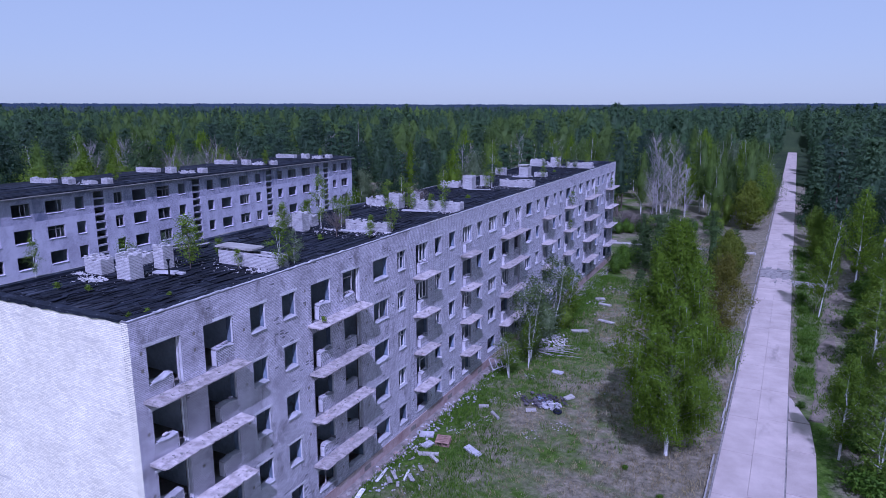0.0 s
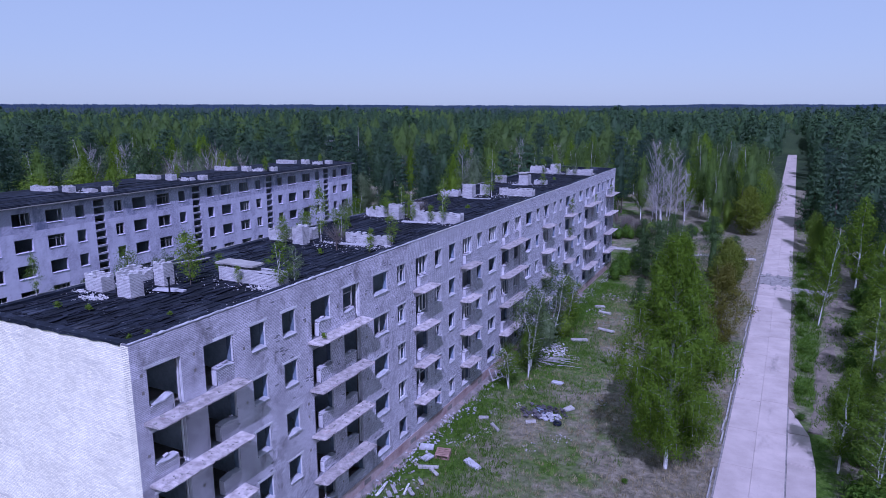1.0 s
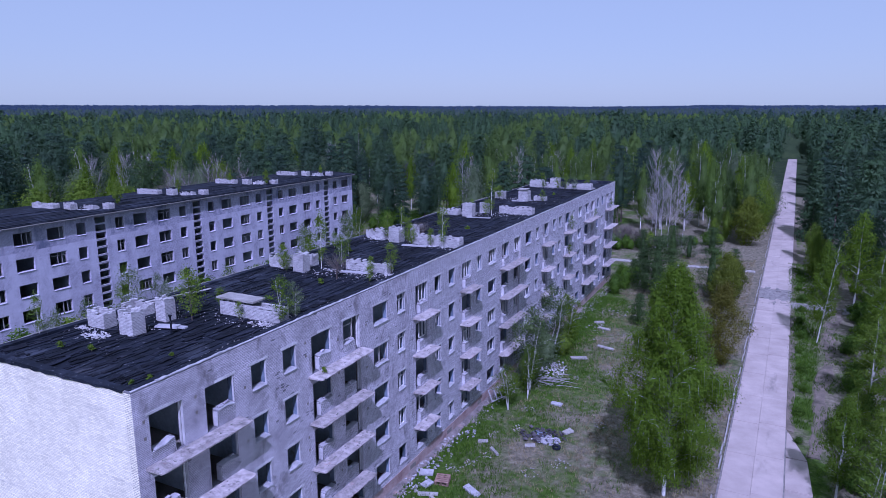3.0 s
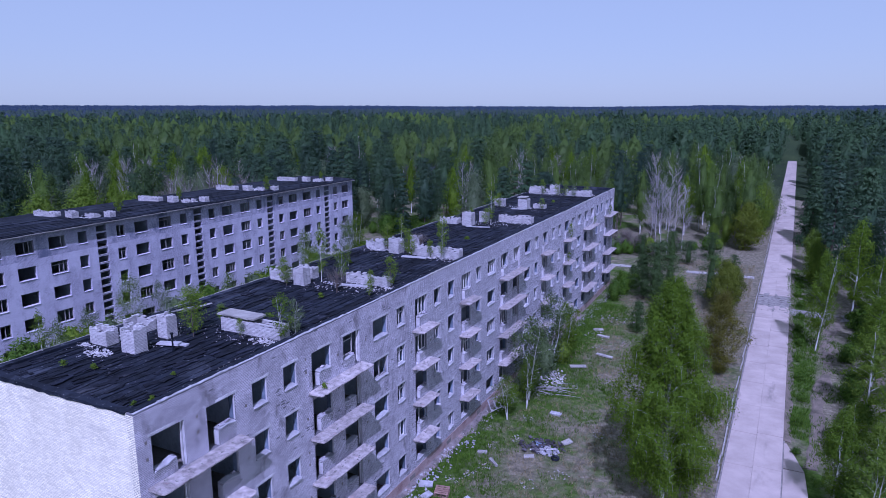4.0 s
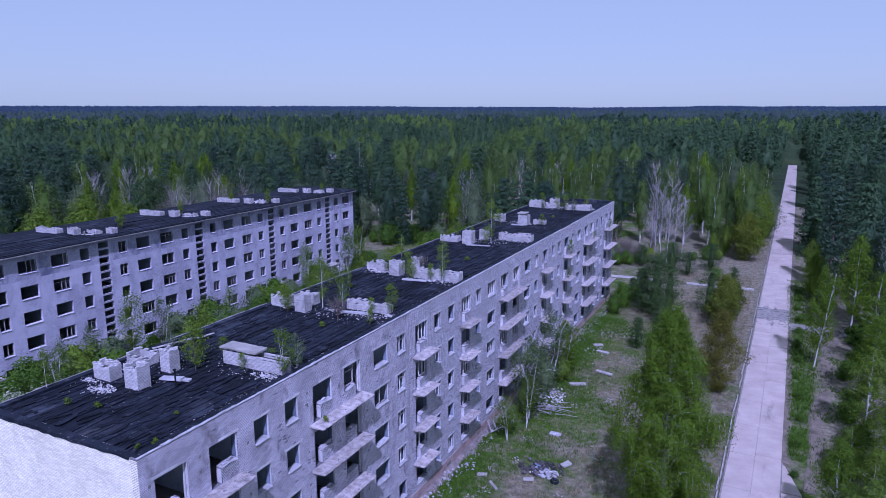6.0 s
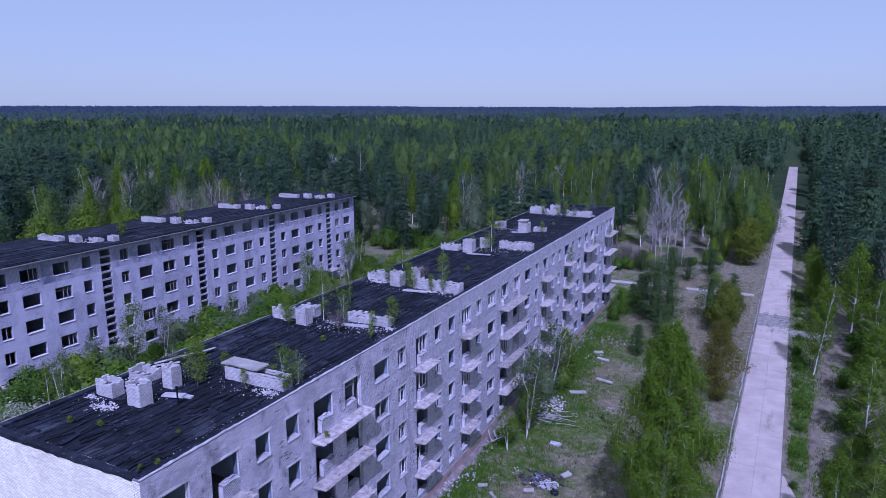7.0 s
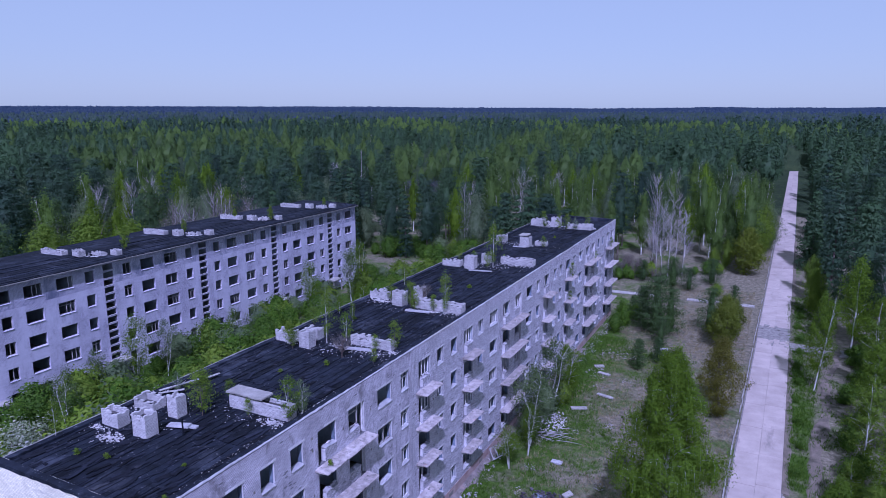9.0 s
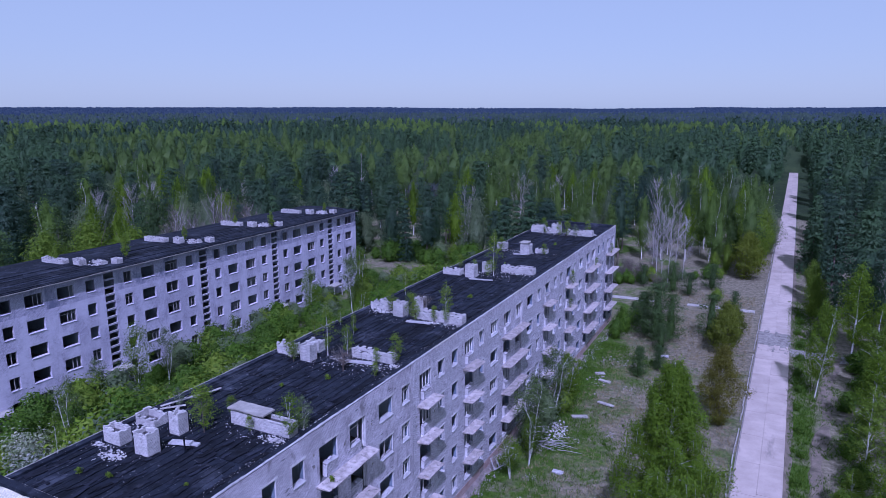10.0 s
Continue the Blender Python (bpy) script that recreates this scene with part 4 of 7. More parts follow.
            part("felt_strip", Geo().block((0.72, ln, h - 0.10 + e), pose(x + 0.35, y + ln / 2, B_EAVE + 0.12 + (h - 0.12 + e) / 2, 0, 0, r.uniform(-0.25, 0.25)), 0.02, r), M_FELT, roof)
            y += ln
    return top


BLOCK_B = far_block()


# ---- vegetation ----
def leaf_cloud(rng, centres, hearts, size, stretch=1.6, droop=0.0):
    """A pointed leaf or spray at every centre, turned away from its clump and from the stem; droop hangs them downwards."""
    n = len(centres)
    top, foot = centres[:, 2].max(), centres[:, 2].min()
    wide = max(0.2, np.abs(centres[:, :2]).max())
    out = centres * np.array([1.0, 1.0, 0.0]) / wide
    out[:, 2] = (centres[:, 2] - foot) / (top - foot + 1e-6) - 0.45
    off = centres - hearts
    off /= np.linalg.norm(off, axis=1)[:, None] + 1e-6
    soft = out * 0.9 + off * 0.75 + np.array([0, 0, 0.35])
    soft /= np.linalg.norm(soft, axis=1)[:, None] + 1e-6
    face = soft + rng.normal(size=(n, 3)) * (0.20 if size > 0.3 else 0.34)
    face /= np.linalg.norm(face, axis=1)[:, None]
    a = rng.normal(size=(n, 3)) - np.array([0, 0, 1.5 * droop])
    a -= face * np.sum(a * face, axis=1)[:, None]
    a /= np.linalg.norm(a, axis=1)[:, None] + 1e-9
    b = np.cross(a, face)
    s = size * rng.uniform(0.6, 1.35, n)[:, None]
    a, b = a * s * stretch * 0.5, b * s * 0.5
    v = np.stack((centres - a, centres + b, centres + a - b * 0.6), 1).reshape(-1, 3)
    bent = soft + (0.5 if size < 0.15 else 0.15) * face
    bent /= np.linalg.norm(bent, axis=1)[:, None]
    return v, np.arange(n * 3).reshape(-1, 3), np.repeat(bent, 3, axis=0)


def cloud_mesh(name, rng, centres, hearts, size, mat, stretch=1.6, droop=0.0):
    v, f, nrm = leaf_cloud(rng, centres, hearts, size, stretch, droop)
    return array_mesh(name, v, f, mat, nrm)


def with_body(me, rng, radius, z0, z1, mat, rings=6, sides=8):
    """Adds the dense inside of a crown: a lumpy body of small faces that fills the gaps between the outer sprays."""
    v0 = np.empty(len(me.vertices) * 3, np.float32)
    me.vertices.foreach_get("co", v0)
    v0, n0 = v0.reshape(-1, 3), LEAF_NORMALS[me.name]
    pts, tri = [], []
    us = np.linspace(0.03, 0.97, rings)
    for i, u in enumerate(us):
        for j in range(sides):
            w = 2 * math.pi * (j + 0.5 * (i % 2)) / sides
            q = radius(u) * rng.uniform(0.62, 1.0)
            pts.append((q * math.cos(w), q * math.sin(w), z0 + (z1 - z0) * (u + rng.uniform(-0.25, 0.25) / rings)))
    for i in range(rings - 1):
        for j in range(sides):
            k = (j + 1) % sides
            a, b, c, d = i * sides + j, i * sides + k, (i + 1) * sides + k, (i + 1) * sides + j
            tri += [(a, b, c), (a, c, d)]
    top = (rings - 1) * sides
    tri += [(top, top + j, top + j + 1) for j in range(1, sides - 1)]
    p = np.array(pts)[np.array(tri)]
    mid = p.mean(1)
    out = mid * np.array([1.0, 1.0, 0.0]) / max(0.2, np.abs(p[:, :, :2]).max())
    out[:, 2] = (mid[:, 2] - z0) / (z1 - z0) - 0.25
    out /= np.linalg.norm(out, axis=1)[:, None] + 1e-6
    return array_mesh("crown", np.concatenate([v0, p.reshape(-1, 3)]),
                      np.arange(len(v0) + len(tri) * 3).reshape(-1, 3), mat, np.concatenate([n0, np.repeat(out, 3, axis=0)]))


def clumps(rng, heart, per, spread, flat=1.0):
    c = np.repeat(heart, per, axis=0)
    return c + rng.normal(size=c.shape) * np.array([spread, spread, spread * flat])


def spindle(u, low=0.7, pw=0.8):
    return np.sin(np.pi * np.clip(u, 0, 1) ** low) ** pw


def broadleaf(seed, h, r, base, hearts, per, size, mat, bark, trunk_r, low=0.7, droop=0.3, stems=1, spread=0.11, limbs=16, flat=1.0, rag=1.0, body=0.0):
    """Meshes of a broad-leaved tree: a tapered trunk with limbs, and a crown of clumps with gaps."""
    rng = np.random.default_rng(seed)
    g = Geo()
    tips = []
    for s in range(stems):
        az = rng.uniform(0, 6.28)
        lean = 0.0 if stems == 1 else rng.uniform(0.05, 0.16)
        sway = rng.normal(size=(7, 2)) * 0.012 * h
        pts = [(math.cos(az) * lean * h * (i / 6) + sway[i, 0] * i / 6, math.sin(az) * lean * h * (i / 6) + sway[i, 1] * i / 6, h * 0.97 * i / 6 - (0.15 if i == 0 else 0)) for i in range(7)]
        rad = [trunk_r * (1 - 0.93 * i / 6) / math.sqrt(stems) for i in range(7)]
        g.tube(pts, rad, 7)
        for k in range(limbs // stems):
            t = rng.uniform(base * 0.75, 0.93)
            p = np.array(pts[min(5, int(t * 6))]) + (np.array(pts[min(6, int(t * 6) + 1)]) - np.array(pts[min(5, int(t * 6))])) * (t * 6 - int(t * 6))
            u = max(0.02, (t - base) / (1 - base))
            ln = r * max(0.25, float(spindle(u, low))) * rng.uniform(0.5, 0.8)
            w, up = rng.uniform(0, 6.28), rng.uniform(0.5, 1.1)
            q = [p + np.array([math.cos(w) * ln * e, math.sin(w) * ln * e, ln * (up * e - 0.35 * droop * e * e)]) for e in (0, 0.4, 0.75, 1.0)]
            g.tube(q, [trunk_r * 0.32 * (1.05 - t), trunk_r * 0.2 * (1.05 - t) + .006, trunk_r * 0.1 * (1.05 - t) + .005, .004], 4)
            tips += [q[1], q[2], q[3]]
    zb = base * h
    u = rng.beta(1.4, 1.3, hearts)
    th = rng.uniform(0, 2 * np.pi, hearts)
    lump = 0.80 + rag * (0.26 * np.sin(th * 2 + seed) * np.sin(u * 9 + seed * 2) + 0.16 * np.sin(th * 5 + u * 17))
    rad = r * spindle(u, low) * lump * np.sqrt(rng.uniform(0.10, 1.0, hearts))
    heart = np.stack((rad * np.cos(th), rad * np.sin(th), zb + u * (h - zb)), 1)
    if tips:
        heart = np.concatenate([heart, np.array(tips)])
    c = clumps(rng, heart, per, spread * r, flat)
    c[:, 2] = np.maximum(c[:, 2], 0.15)
    crown = cloud_mesh("crown", rng, c, np.repeat(heart, per, axis=0), size, mat, 1.6, droop)
    if body:
        crown = with_body(crown, rng, lambda q: body * r * float(spindle(q, low)), zb, h, mat, 11 if size < 0.4 else 5, 13 if size < 0.4 else 6)
    return g.mesh("trunk", bark, True), crown


def weeping_birch(seed, h, r, limbs, per, size, mat):
    """Meshes of a full-grown birch: a swaying trunk, steep limbs that arch over, and hanging strings of leaves along their twigs."""
    rng = np.random.default_rng(seed)
    g = Geo()
    axis = [np.array([0.18 * math.sin(2.2 * e + seed) * e, 0.22 * math.sin(3.1 * e) * e, h * e - (0.2 if e == 0 else 0)]) for e in np.linspace(0, 1, 12)]
    g.tube(axis, [0.135 * (1 - e) ** 0.8 + 0.012 for e in np.linspace(0, 1, 12)], 8)

    def along(e):
        k = min(10, int(e * 11))
        return axis[k] + (axis[k + 1] - axis[k]) * (e * 11 - k)

    heart = []
    for k in range(limbs):
        t = 0.09 + 0.88 * ((k + rng.uniform(0, 0.8)) / limbs) ** 1.2
        u = (t - 0.06) / 0.94
        full = r * (0.55 + 0.45 * min(1.0, u / 0.28)) * (1 - max(0.0, (u - 0.24) / 0.80) ** 1.05)
        full = max(0.35, full * rng.choice((0.62, 0.85, 1.0, 1.08)) * rng.uniform(0.9, 1.08))
        w = k * 2.4 + rng.uniform(-0.5, 0.5)
        p, d = along(t), np.array([math.cos(w), math.sin(w), 0.0])
        rise = full * rng.uniform(0.85, 1.35)
        q = [p + d * full * e + np.array([0, 0, rise * (1.25 * e - 0.62 * e * e)]) for e in (0, 0.3, 0.6, 0.85, 1.0)]
        thick = 0.05 * (1 - t) ** 0.7 + 0.013
        g.tube(q[:4], [thick, thick * 0.66, thick * 0.36, 0.006], 5)
        heart += [q[0] + (q[4] - q[0]) * e + rng.normal(size=3) * 0.12 for e in (0.7, 0.8, 0.9, 0.95, 1.0, 1.0)]
        sprays = int(4 + 2.0 * full)
        for j in range(sprays):
            e = 0.2 + 0.8 * (j + rng.random()) / sprays
            i = min(3, int(np.searchsorted((0.3, 0.6, 0.85, 1.0), e)))
            lo = (0, 0.3, 0.6, 0.85, 1.0)
            s = q[i] + (q[i + 1] - q[i]) * min(1.0, (e - lo[i]) / (lo[i + 1] - lo[i]))
            az = w + rng.uniform(-1.3, 1.3)
            ln = rng.uniform(0.35, 0.75) * (0.55 + 0.2 * full)
            hang = rng.uniform(0.6, 1.3) * (0.55 + 0.16 * full)
            tip = s + np.array([math.cos(az) * ln, math.sin(az) * ln, 0.18 * ln])
            end = tip + np.array([math.cos(az) * ln * 0.25, math.sin(az) * ln * 0.25, -hang])
            g.tube([s, tip, end], [0.011, 0.006, 0.003], 3)
            for f in (0.55, 1.0):
                heart.append(s + (tip - s) * f)
            for f in (0.35, 0.7, 1.0):
                heart.append(tip + (end - tip) * f)
    heart = np.array(heart)
    heart = heart[heart[:, 2] > 0.7]
    c = clumps(rng, heart, per, 0.17, 1.7)
    return g.mesh("trunk", M_BARK, True), cloud_mesh("crown", rng, c, np.repeat(heart, per, axis=0), size, mat, 1.5, 0.7)


def pine(seed, h, r, base, per, size, mat=None, whorls=9, boughs=(5, 8), steps=(0.45, 0.7, 0.9, 1.02), bare_stem=False, body=0.0):
    """Meshes of a pine: whorls of boughs with tufts of needles, thinner towards the foot."""
    rng = np.random.default_rng(seed)
    g = Geo()
    sway = rng.normal(size=(6, 2)) * 0.008 * h
    g.tube([(sway[i, 0] * i / 5, sway[i, 1] * i / 5, h * 0.98 * i / 5 - (0.15 if i == 0 else 0)) for i in range(6)],
           [0.012 * h * (1 - 0.9 * i / 5) + 0.01 for i in range(6)], 6)
    heart = []
    for k in range(whorls):
        t = base + (1 - base) * (k + 0.5) / whorls
        u = (k + 0.5) / whorls
        ln = r * (0.16 + 0.84 * (1 - u ** 1.7) ** 0.8) * min(1.0, 0.62 + 1.6 * u) * rng.uniform(0.82, 1.12)
        n = rng.integers(*boughs)
        for j in range(n):
            w = 6.28 * j / n + rng.uniform(-0.4, 0.4)
            m = ln * rng.uniform(0.7, 1.1)
            end = np.array([math.cos(w) * m, math.sin(w) * m, t * h + m * rng.uniform(0.0, 0.35)])
            st = np.array([0, 0, t * h])
            if not bare_stem:
                g.tube([st, (st + end) / 2 + np.array([0, 0, -0.03 * m]), end], [0.012 * m + .015, .015, .005], 3)
            for e in steps:
                heart.append(st + (end - st) * e + rng.normal(size=3) * 0.05 * m)
    heart.append(np.array([0, 0, h]))
    heart = np.array(heart)
    c = clumps(rng, heart, per, 0.15 * r, 0.42)
    crown = cloud_mesh("crown", rng, c, np.repeat(heart, per, axis=0), size, mat or L_PINE, 2.0, -0.15)
    if body:
        crown = with_body(crown, rng, lambda q: body * r * (0.12 + 0.88 * (1 - q ** 1.7) ** 0.8) * min(1.0, 0.62 + 1.6 * q), base * h, h * 0.98, mat or L_PINE,
                          12 if size < 0.4 else 5, 12 if size < 0.4 else 6)
    return g.mesh("trunk", M_BARK_DARK, True), crown


def spruce(seed, h, r, per, size, mat=None, layers=16, n=9, steps=(0.35, 0.65, 0.92), foot=0.06):
    """Meshes of a spruce: a narrow cone of drooping boughs down to the ground."""
    rng = np.random.default_rng(seed)
    g = Geo().tube([(0, 0, -0.15), (0, 0, h * 0.5), (0, 0, h)], [0.012 * h + .02, 0.008 * h + .01, .01], 6)
    heart = []
    for k in range(layers):
        t = foot + (1 - foot) * (k + rng.uniform(0, 0.6)) / layers
        ln = r * (1 - t) ** 0.85 * rng.uniform(0.85, 1.15) + 0.12
        for j in range(n):
            w = 6.28 * j / n + rng.uniform(-0.3, 0.3)
            m = ln * rng.uniform(0.75, 1.12)
            for e in steps:
                heart.append(np.array([math.cos(w) * m * e, math.sin(w) * m * e, t * h - 0.28 * m * e + rng.normal() * 0.04 * r]))
    heart = np.array(heart)
    c = clumps(rng, heart, per, 0.10 * r, 0.5)
    return g.mesh("trunk", M_BARK_DARK, True), cloud_mesh("crown", rng, c, np.repeat(heart, per, axis=0), size, mat or L_SPRUCE, 2.0, 0.25)


def bare(seed, h, r, bark, stems=1, twigs=26, subs=7, rise=1.0, thin=1.0, twig=None, slim=1.0):
    """A leafless tree: trunk, limbs and fine twigs."""
    rng = np.random.default_rng(seed)
    g, fine = Geo(), Geo()
    for s in range(stems):
        az, lean = rng.uniform(0, 6.28), (0.02 if stems == 1 else rng.uniform(0.05, 0.14))
        pts = [np.array([math.cos(az) * lean * h * e + rng.normal() * .05, math.sin(az) * lean * h * e + rng.normal() * .05, h * e - (.15 if e == 0 else 0)]) for e in (0, .2, .4, .6, .8, 1)]
        g.tube(pts, [0.008 * h * slim * (1 - .92 * e) for e in (0, .2, .4, .6, .8, 1)], 6)
        for k in range(twigs // stems):
            t = rng.uniform(0.22, 0.97)
            i = min(4, int(t * 5))
            p = pts[i] + (pts[i + 1] - pts[i]) * (t * 5 - i)
            ln = r * (1.15 - t) * rng.uniform(0.6, 1.1) + 0.3
            w = rng.uniform(0, 6.28)
            up = rng.uniform(0.7, 1.5) * rise
            q = [p + np.array([math.cos(w) * ln * e, math.sin(w) * ln * e, ln * up * e ** 1.2]) for e in (0, .5, 1.0)]
            g.tube(q, [(0.012 + .012 * ln) * slim, .012 * slim, .006], 4)
            for m in range(subs):
                e = rng.uniform(0.2, 1.0)
                a = q[0] + (q[2] - q[0]) * e
                d = (q[2] - q[0]) * rng.uniform(0.2, 0.5) + rng.normal(size=3) * 0.22 * ln
                fine.tube([a, a + d * 0.5 + np.array([0, 0, .03]), a + d], [.012 * thin, .008 * thin, .004 * thin], 3)
    return g.mesh("trunk", bark, True), fine.mesh("crown", twig or L_TWIG)


def tree(meshes, name, label, x, y, z=0.0, scale=1.0, turn=0.0, group="", wide=1.0, category="tree"):
    top = thing(name, label, category, pose(x, y, z, 0, 0, turn) @ Matrix.Diagonal((scale * wide, scale * wide, scale, 1)), group)
    part("trunk", meshes[0], None, top)
    part("crown", meshes[1], None, top)
    return top


R = random.Random(77)
NEAR_BIRCH = weeping_birch(3, 16.4, 3.7, 88, 36, 0.10, L_BIRCH)
tree(NEAR_BIRCH, "birch_tree", "tall leafy birch with white trunk in dry grass by the road", 17.1, 27.7)
BRONZE = broadleaf(8, 8.8, 2.5, 0.04, 330, 44, 0.11, L_OLIVE, M_BARK_DARK, 0.12, 0.75, 0.1, 3, 0.11, 24)
OLIVE = broadleaf(9, 7.0, 2.3, 0.05, 280, 30, 0.15, L_MOSS, M_BARK_DARK, 0.11, 0.75, 0.1, 3, 0.12, 21)
FRESH = [broadleaf(20 + i, 10.0, 2.8, 0.08, 280, 30, 0.15, L_FRESH, M_BARK_DARK, 0.14, 0.72, 0.15, 2, 0.12, 20, 1.2, 1.0, 0.5) for i in range(2)]
WILLOW = broadleaf(30, 8.0, 3.0, 0.04, 240, 30, 0.14, L_GREY, M_BARK_DARK, 0.14, 0.8, 0.1, 4, 0.13, 20, 1.0, 1.0, 0.55)
BIRCH = [broadleaf(40 + i, 11.0, 2.3, 0.20, 250, 27, 0.13, L_BIRCH, M_BARK, 0.11, 0.65, 0.4, 1 + i % 2, 0.10, 22) for i in range(3)]
LIGHT = [broadleaf(56 + i, 9.5, 2.2, 0.16, 120, 20, 0.14, L_FRESH, M_BARK, 0.10, 0.7, 0.4, 2, 0.10, 30) for i in range(2)]
SPARSE = [broadleaf(50 + i, 9.0, 1.9, 0.30, 90, 20, 0.11, L_SAGE if i else L_BIRCH, M_BARK, 0.10, 0.7, 0.3, 2, 0.13, 26) for i in range(2)]
PINE = [pine(60 + i, 10.0, 3.0, 0.06, 26, 0.13, L_PINE_YOUNG, 10, (4, 7), (0.4, 0.65, 0.85, 1.0), body=0.3) for i in range(2)]
PINELET = pine(65, 4.2, 1.25, 0.06, 18, 0.10, L_PINE_YOUNG, 9, body=0.3)
SPRUCE = spruce(70, 16.0, 3.1, 13, 0.30, None, 20)
DEAD = [bare(80 + i, 16.5, 3.1, M_BARK_DEAD, 1, 54, 8, 1.15, 0.85, None, 0.62) for i in range(2)]

tree(BRONZE, "shrub_tree", "dense bushy tree with bronze and olive spring leaves", 18.5, 55.2)
tree(OLIVE, "shrub_tree", "round olive-green bushy tree beside the road verge", 17.2, 77.5, 0, 1.05, 40)
tree(OLIVE, "shrub_tree", "round olive-green bushy tree beside the road verge", 17.9, 82.5, 0, 0.8, 140)
for x, y, k, t, j in ((8.0, 79.0, 0.88, 20, 0), (6.2, 80.4, 0.66, 80, 1), (9.8, 79.8, 0.7, 140, 1), (9.4, 74.6, 0.42, 210, 0)):
    tree(PINE[j], "pine_tree", "dark bushy young pine in dry grass", x, y, 0, k, t, "young pines in the yard", 1.25)
for x, y, k, t in ((8.4, 64.4, 0.95, 10), (10.2, 67.8, 0.8, 70), (4.5, 88.0, 1.1, 200), (3.4, 86.5, 0.8, 120)):
    tree(PINELET, "pine_sapling", "small dark green pine sapling in grass", x, y, 0, k, t, "pine saplings")
tree(OLIVE, "roadside_tree", "tall golden-green bushy tree beside the road", 17.6, 123.5, 0, 1.32, 200, "", 1.15)
tree(PINE[1], "pine_tree", "dark young pine beside a concrete footpath", 14.9, 83.2, 0, 0.68, 150, "", 1.3)
tree(PINE[0], "pine_tree", "dark young pine beside a concrete footpath", 17.3, 93.5, 0, 0.5, 250)
for x, y, s, t in ((18.8, 134, 1.15, 0), (16.2, 140, 1.2, 70), (19.6, 146, 1.1, 190), (13.6, 127, 0.6, 30), (15.4, 149, 1.25, 250), (11.6, 123, 0.5, 300)):
    tree(FRESH[int(t) % 2], "roadside_tree", "bushy tree with fresh yellow-green spring leaves", x, y, 0, s, t, "roadside trees")
tree(WILLOW, "willow_tree", "pale silvery-green willow beside the road", 20.3, 150, 0, 1.3, 60)
tree(WILLOW, "willow_tree", "pale silvery-green willow beside the road", 17.2, 152, 0, 1.25, 160)
for x, y, s, t in ((1.2, 114.6, 0.8, 0), (2.3, 113.0, 0.95, 100), (3.1, 114.0, 0.9, 220), (4.3, 114.2, 1.0, 40), (5.4, 115.6, 0.88, 140), (6.6, 116.8, 0.75, 300)):
    tree(DEAD[int(t) // 100 % 2], "bare_birch", "leafless pale grey birch with fine twigs", x, y, 0, s, t, "bare birches")
tree(BIRCH[1], "birch_tree", "slender birch with twin white stems and thin crown", 27.8, 67.6, 0, 1.05, 30, "", 0.8)
tree(BIRCH[0], "birch_tree", "tall slender birch with white trunk at the forest edge", 32.4, 82.6, 0, 1.2, 60)
tree(SPRUCE, "spruce_tree", "dark pointed spruce beside the road", 28.9, 134.7, 0, 1.0, 0)
for i, (x, y, s) in enumerate(((27.7, 32.3, 0.68), (31.4, 38.0, 0.85), (33.0, 43.0, 1.05), (31.2, 50.0, 0.9), (34.6, 52.5, 1.15), (32.4, 58.5, 0.85), (36.2, 62.0, 1.1),
                               (34.0, 68.5, 1.0), (38.5, 47.0, 1.2), (38.0, 72.0, 1.1), (34.5, 75.5, 0.9), (40.5, 58.0, 1.2), (37.5, 36.0, 1.1), (42, 66, 1.2))):
    tree(LIGHT[i % 2] if i in (2, 3, 4, 7) else BIRCH[i % 3], "birch_tree", "leafy birch with white stems beside the road", x, y, 0, s, i * 67 % 360, "roadside birches", 1.15)
for i, (x, y, s) in enumerate(((28.4, 100, 0.75), (28.9, 109, 0.7), (28.6, 118, 0.6), (30.2, 90.5, 0.5))):
    tree(FRESH[i % 2], "roadside_tree", "bushy tree with fresh yellow-green spring leaves", x, y, 0, s, i * 97 % 360, "roadside trees")

for x, y, k, t in ((6.2, 107.5, 0.55, 0), (9.2, 106.0, 0.42, 90), (0.6, 109.5, 0.4, 200), (12.4, 112.0, 0.5, 300)):
    tree(PINE[0], "pine_tree", "small dark pine at the forest edge", x, y, 0, k, t, "pines at the forest edge", 1.45)

# glade behind the far block: thin bare trees, willows, a pine and a yellow-green bush
GREY = [bare(85 + i, 12.0, 2.4, M_BARK_DARK if i else M_BARK_DEAD, 2 + i, 50, 8, 1.6, 1.4, L_BROWN) for i in range(2)]
r5 = random.Random(31)
for i in range(16):
    u, v = r5.random(), r5.random()
    tree(GREY[i % 2], "bare_tree", "thin leafless grey-brown tree in a dry glade", -62.5 - 20 * v, 57 + 24 * u + 12 * v, 0, r5.uniform(0.85, 1.35), r5.uniform(0, 360), "bare trees in the glade")
for x, y, s, t in ((-68, 93, 1.6, 0), (-72, 99, 1.7, 90), (-64, 101, 1.5, 200), (-96, 66, 1.8, 30), (-104, 74, 1.7, 140), (-88, 88, 1.7, 290), (-92, 56, 1.7, 10)):
    tree(WILLOW, "willow_tree", "rounded pale silvery willow behind the far block", x, y, 0, s, t, "willows in the glade")
for x, y, s, t in ((-75, 51, 1.5, 0), (-78, 46, 1.4, 80), (-72, 57, 1.35, 190), (-86, 92, 1.45, 40)):
    tree(FRESH[int(t) % 2], "shrub_tree", "broad yellow-green leafy bush behind the far block", x, y, 0, s, t, "", 1.25)
for x, y, s, t in ((-73, 62, 1.75, 0), (-75, 37, 1.6, 50)):
    tree(PINE[0], "pine_tree", "dark bushy pine behind the far block", x, y, 0, s, t)

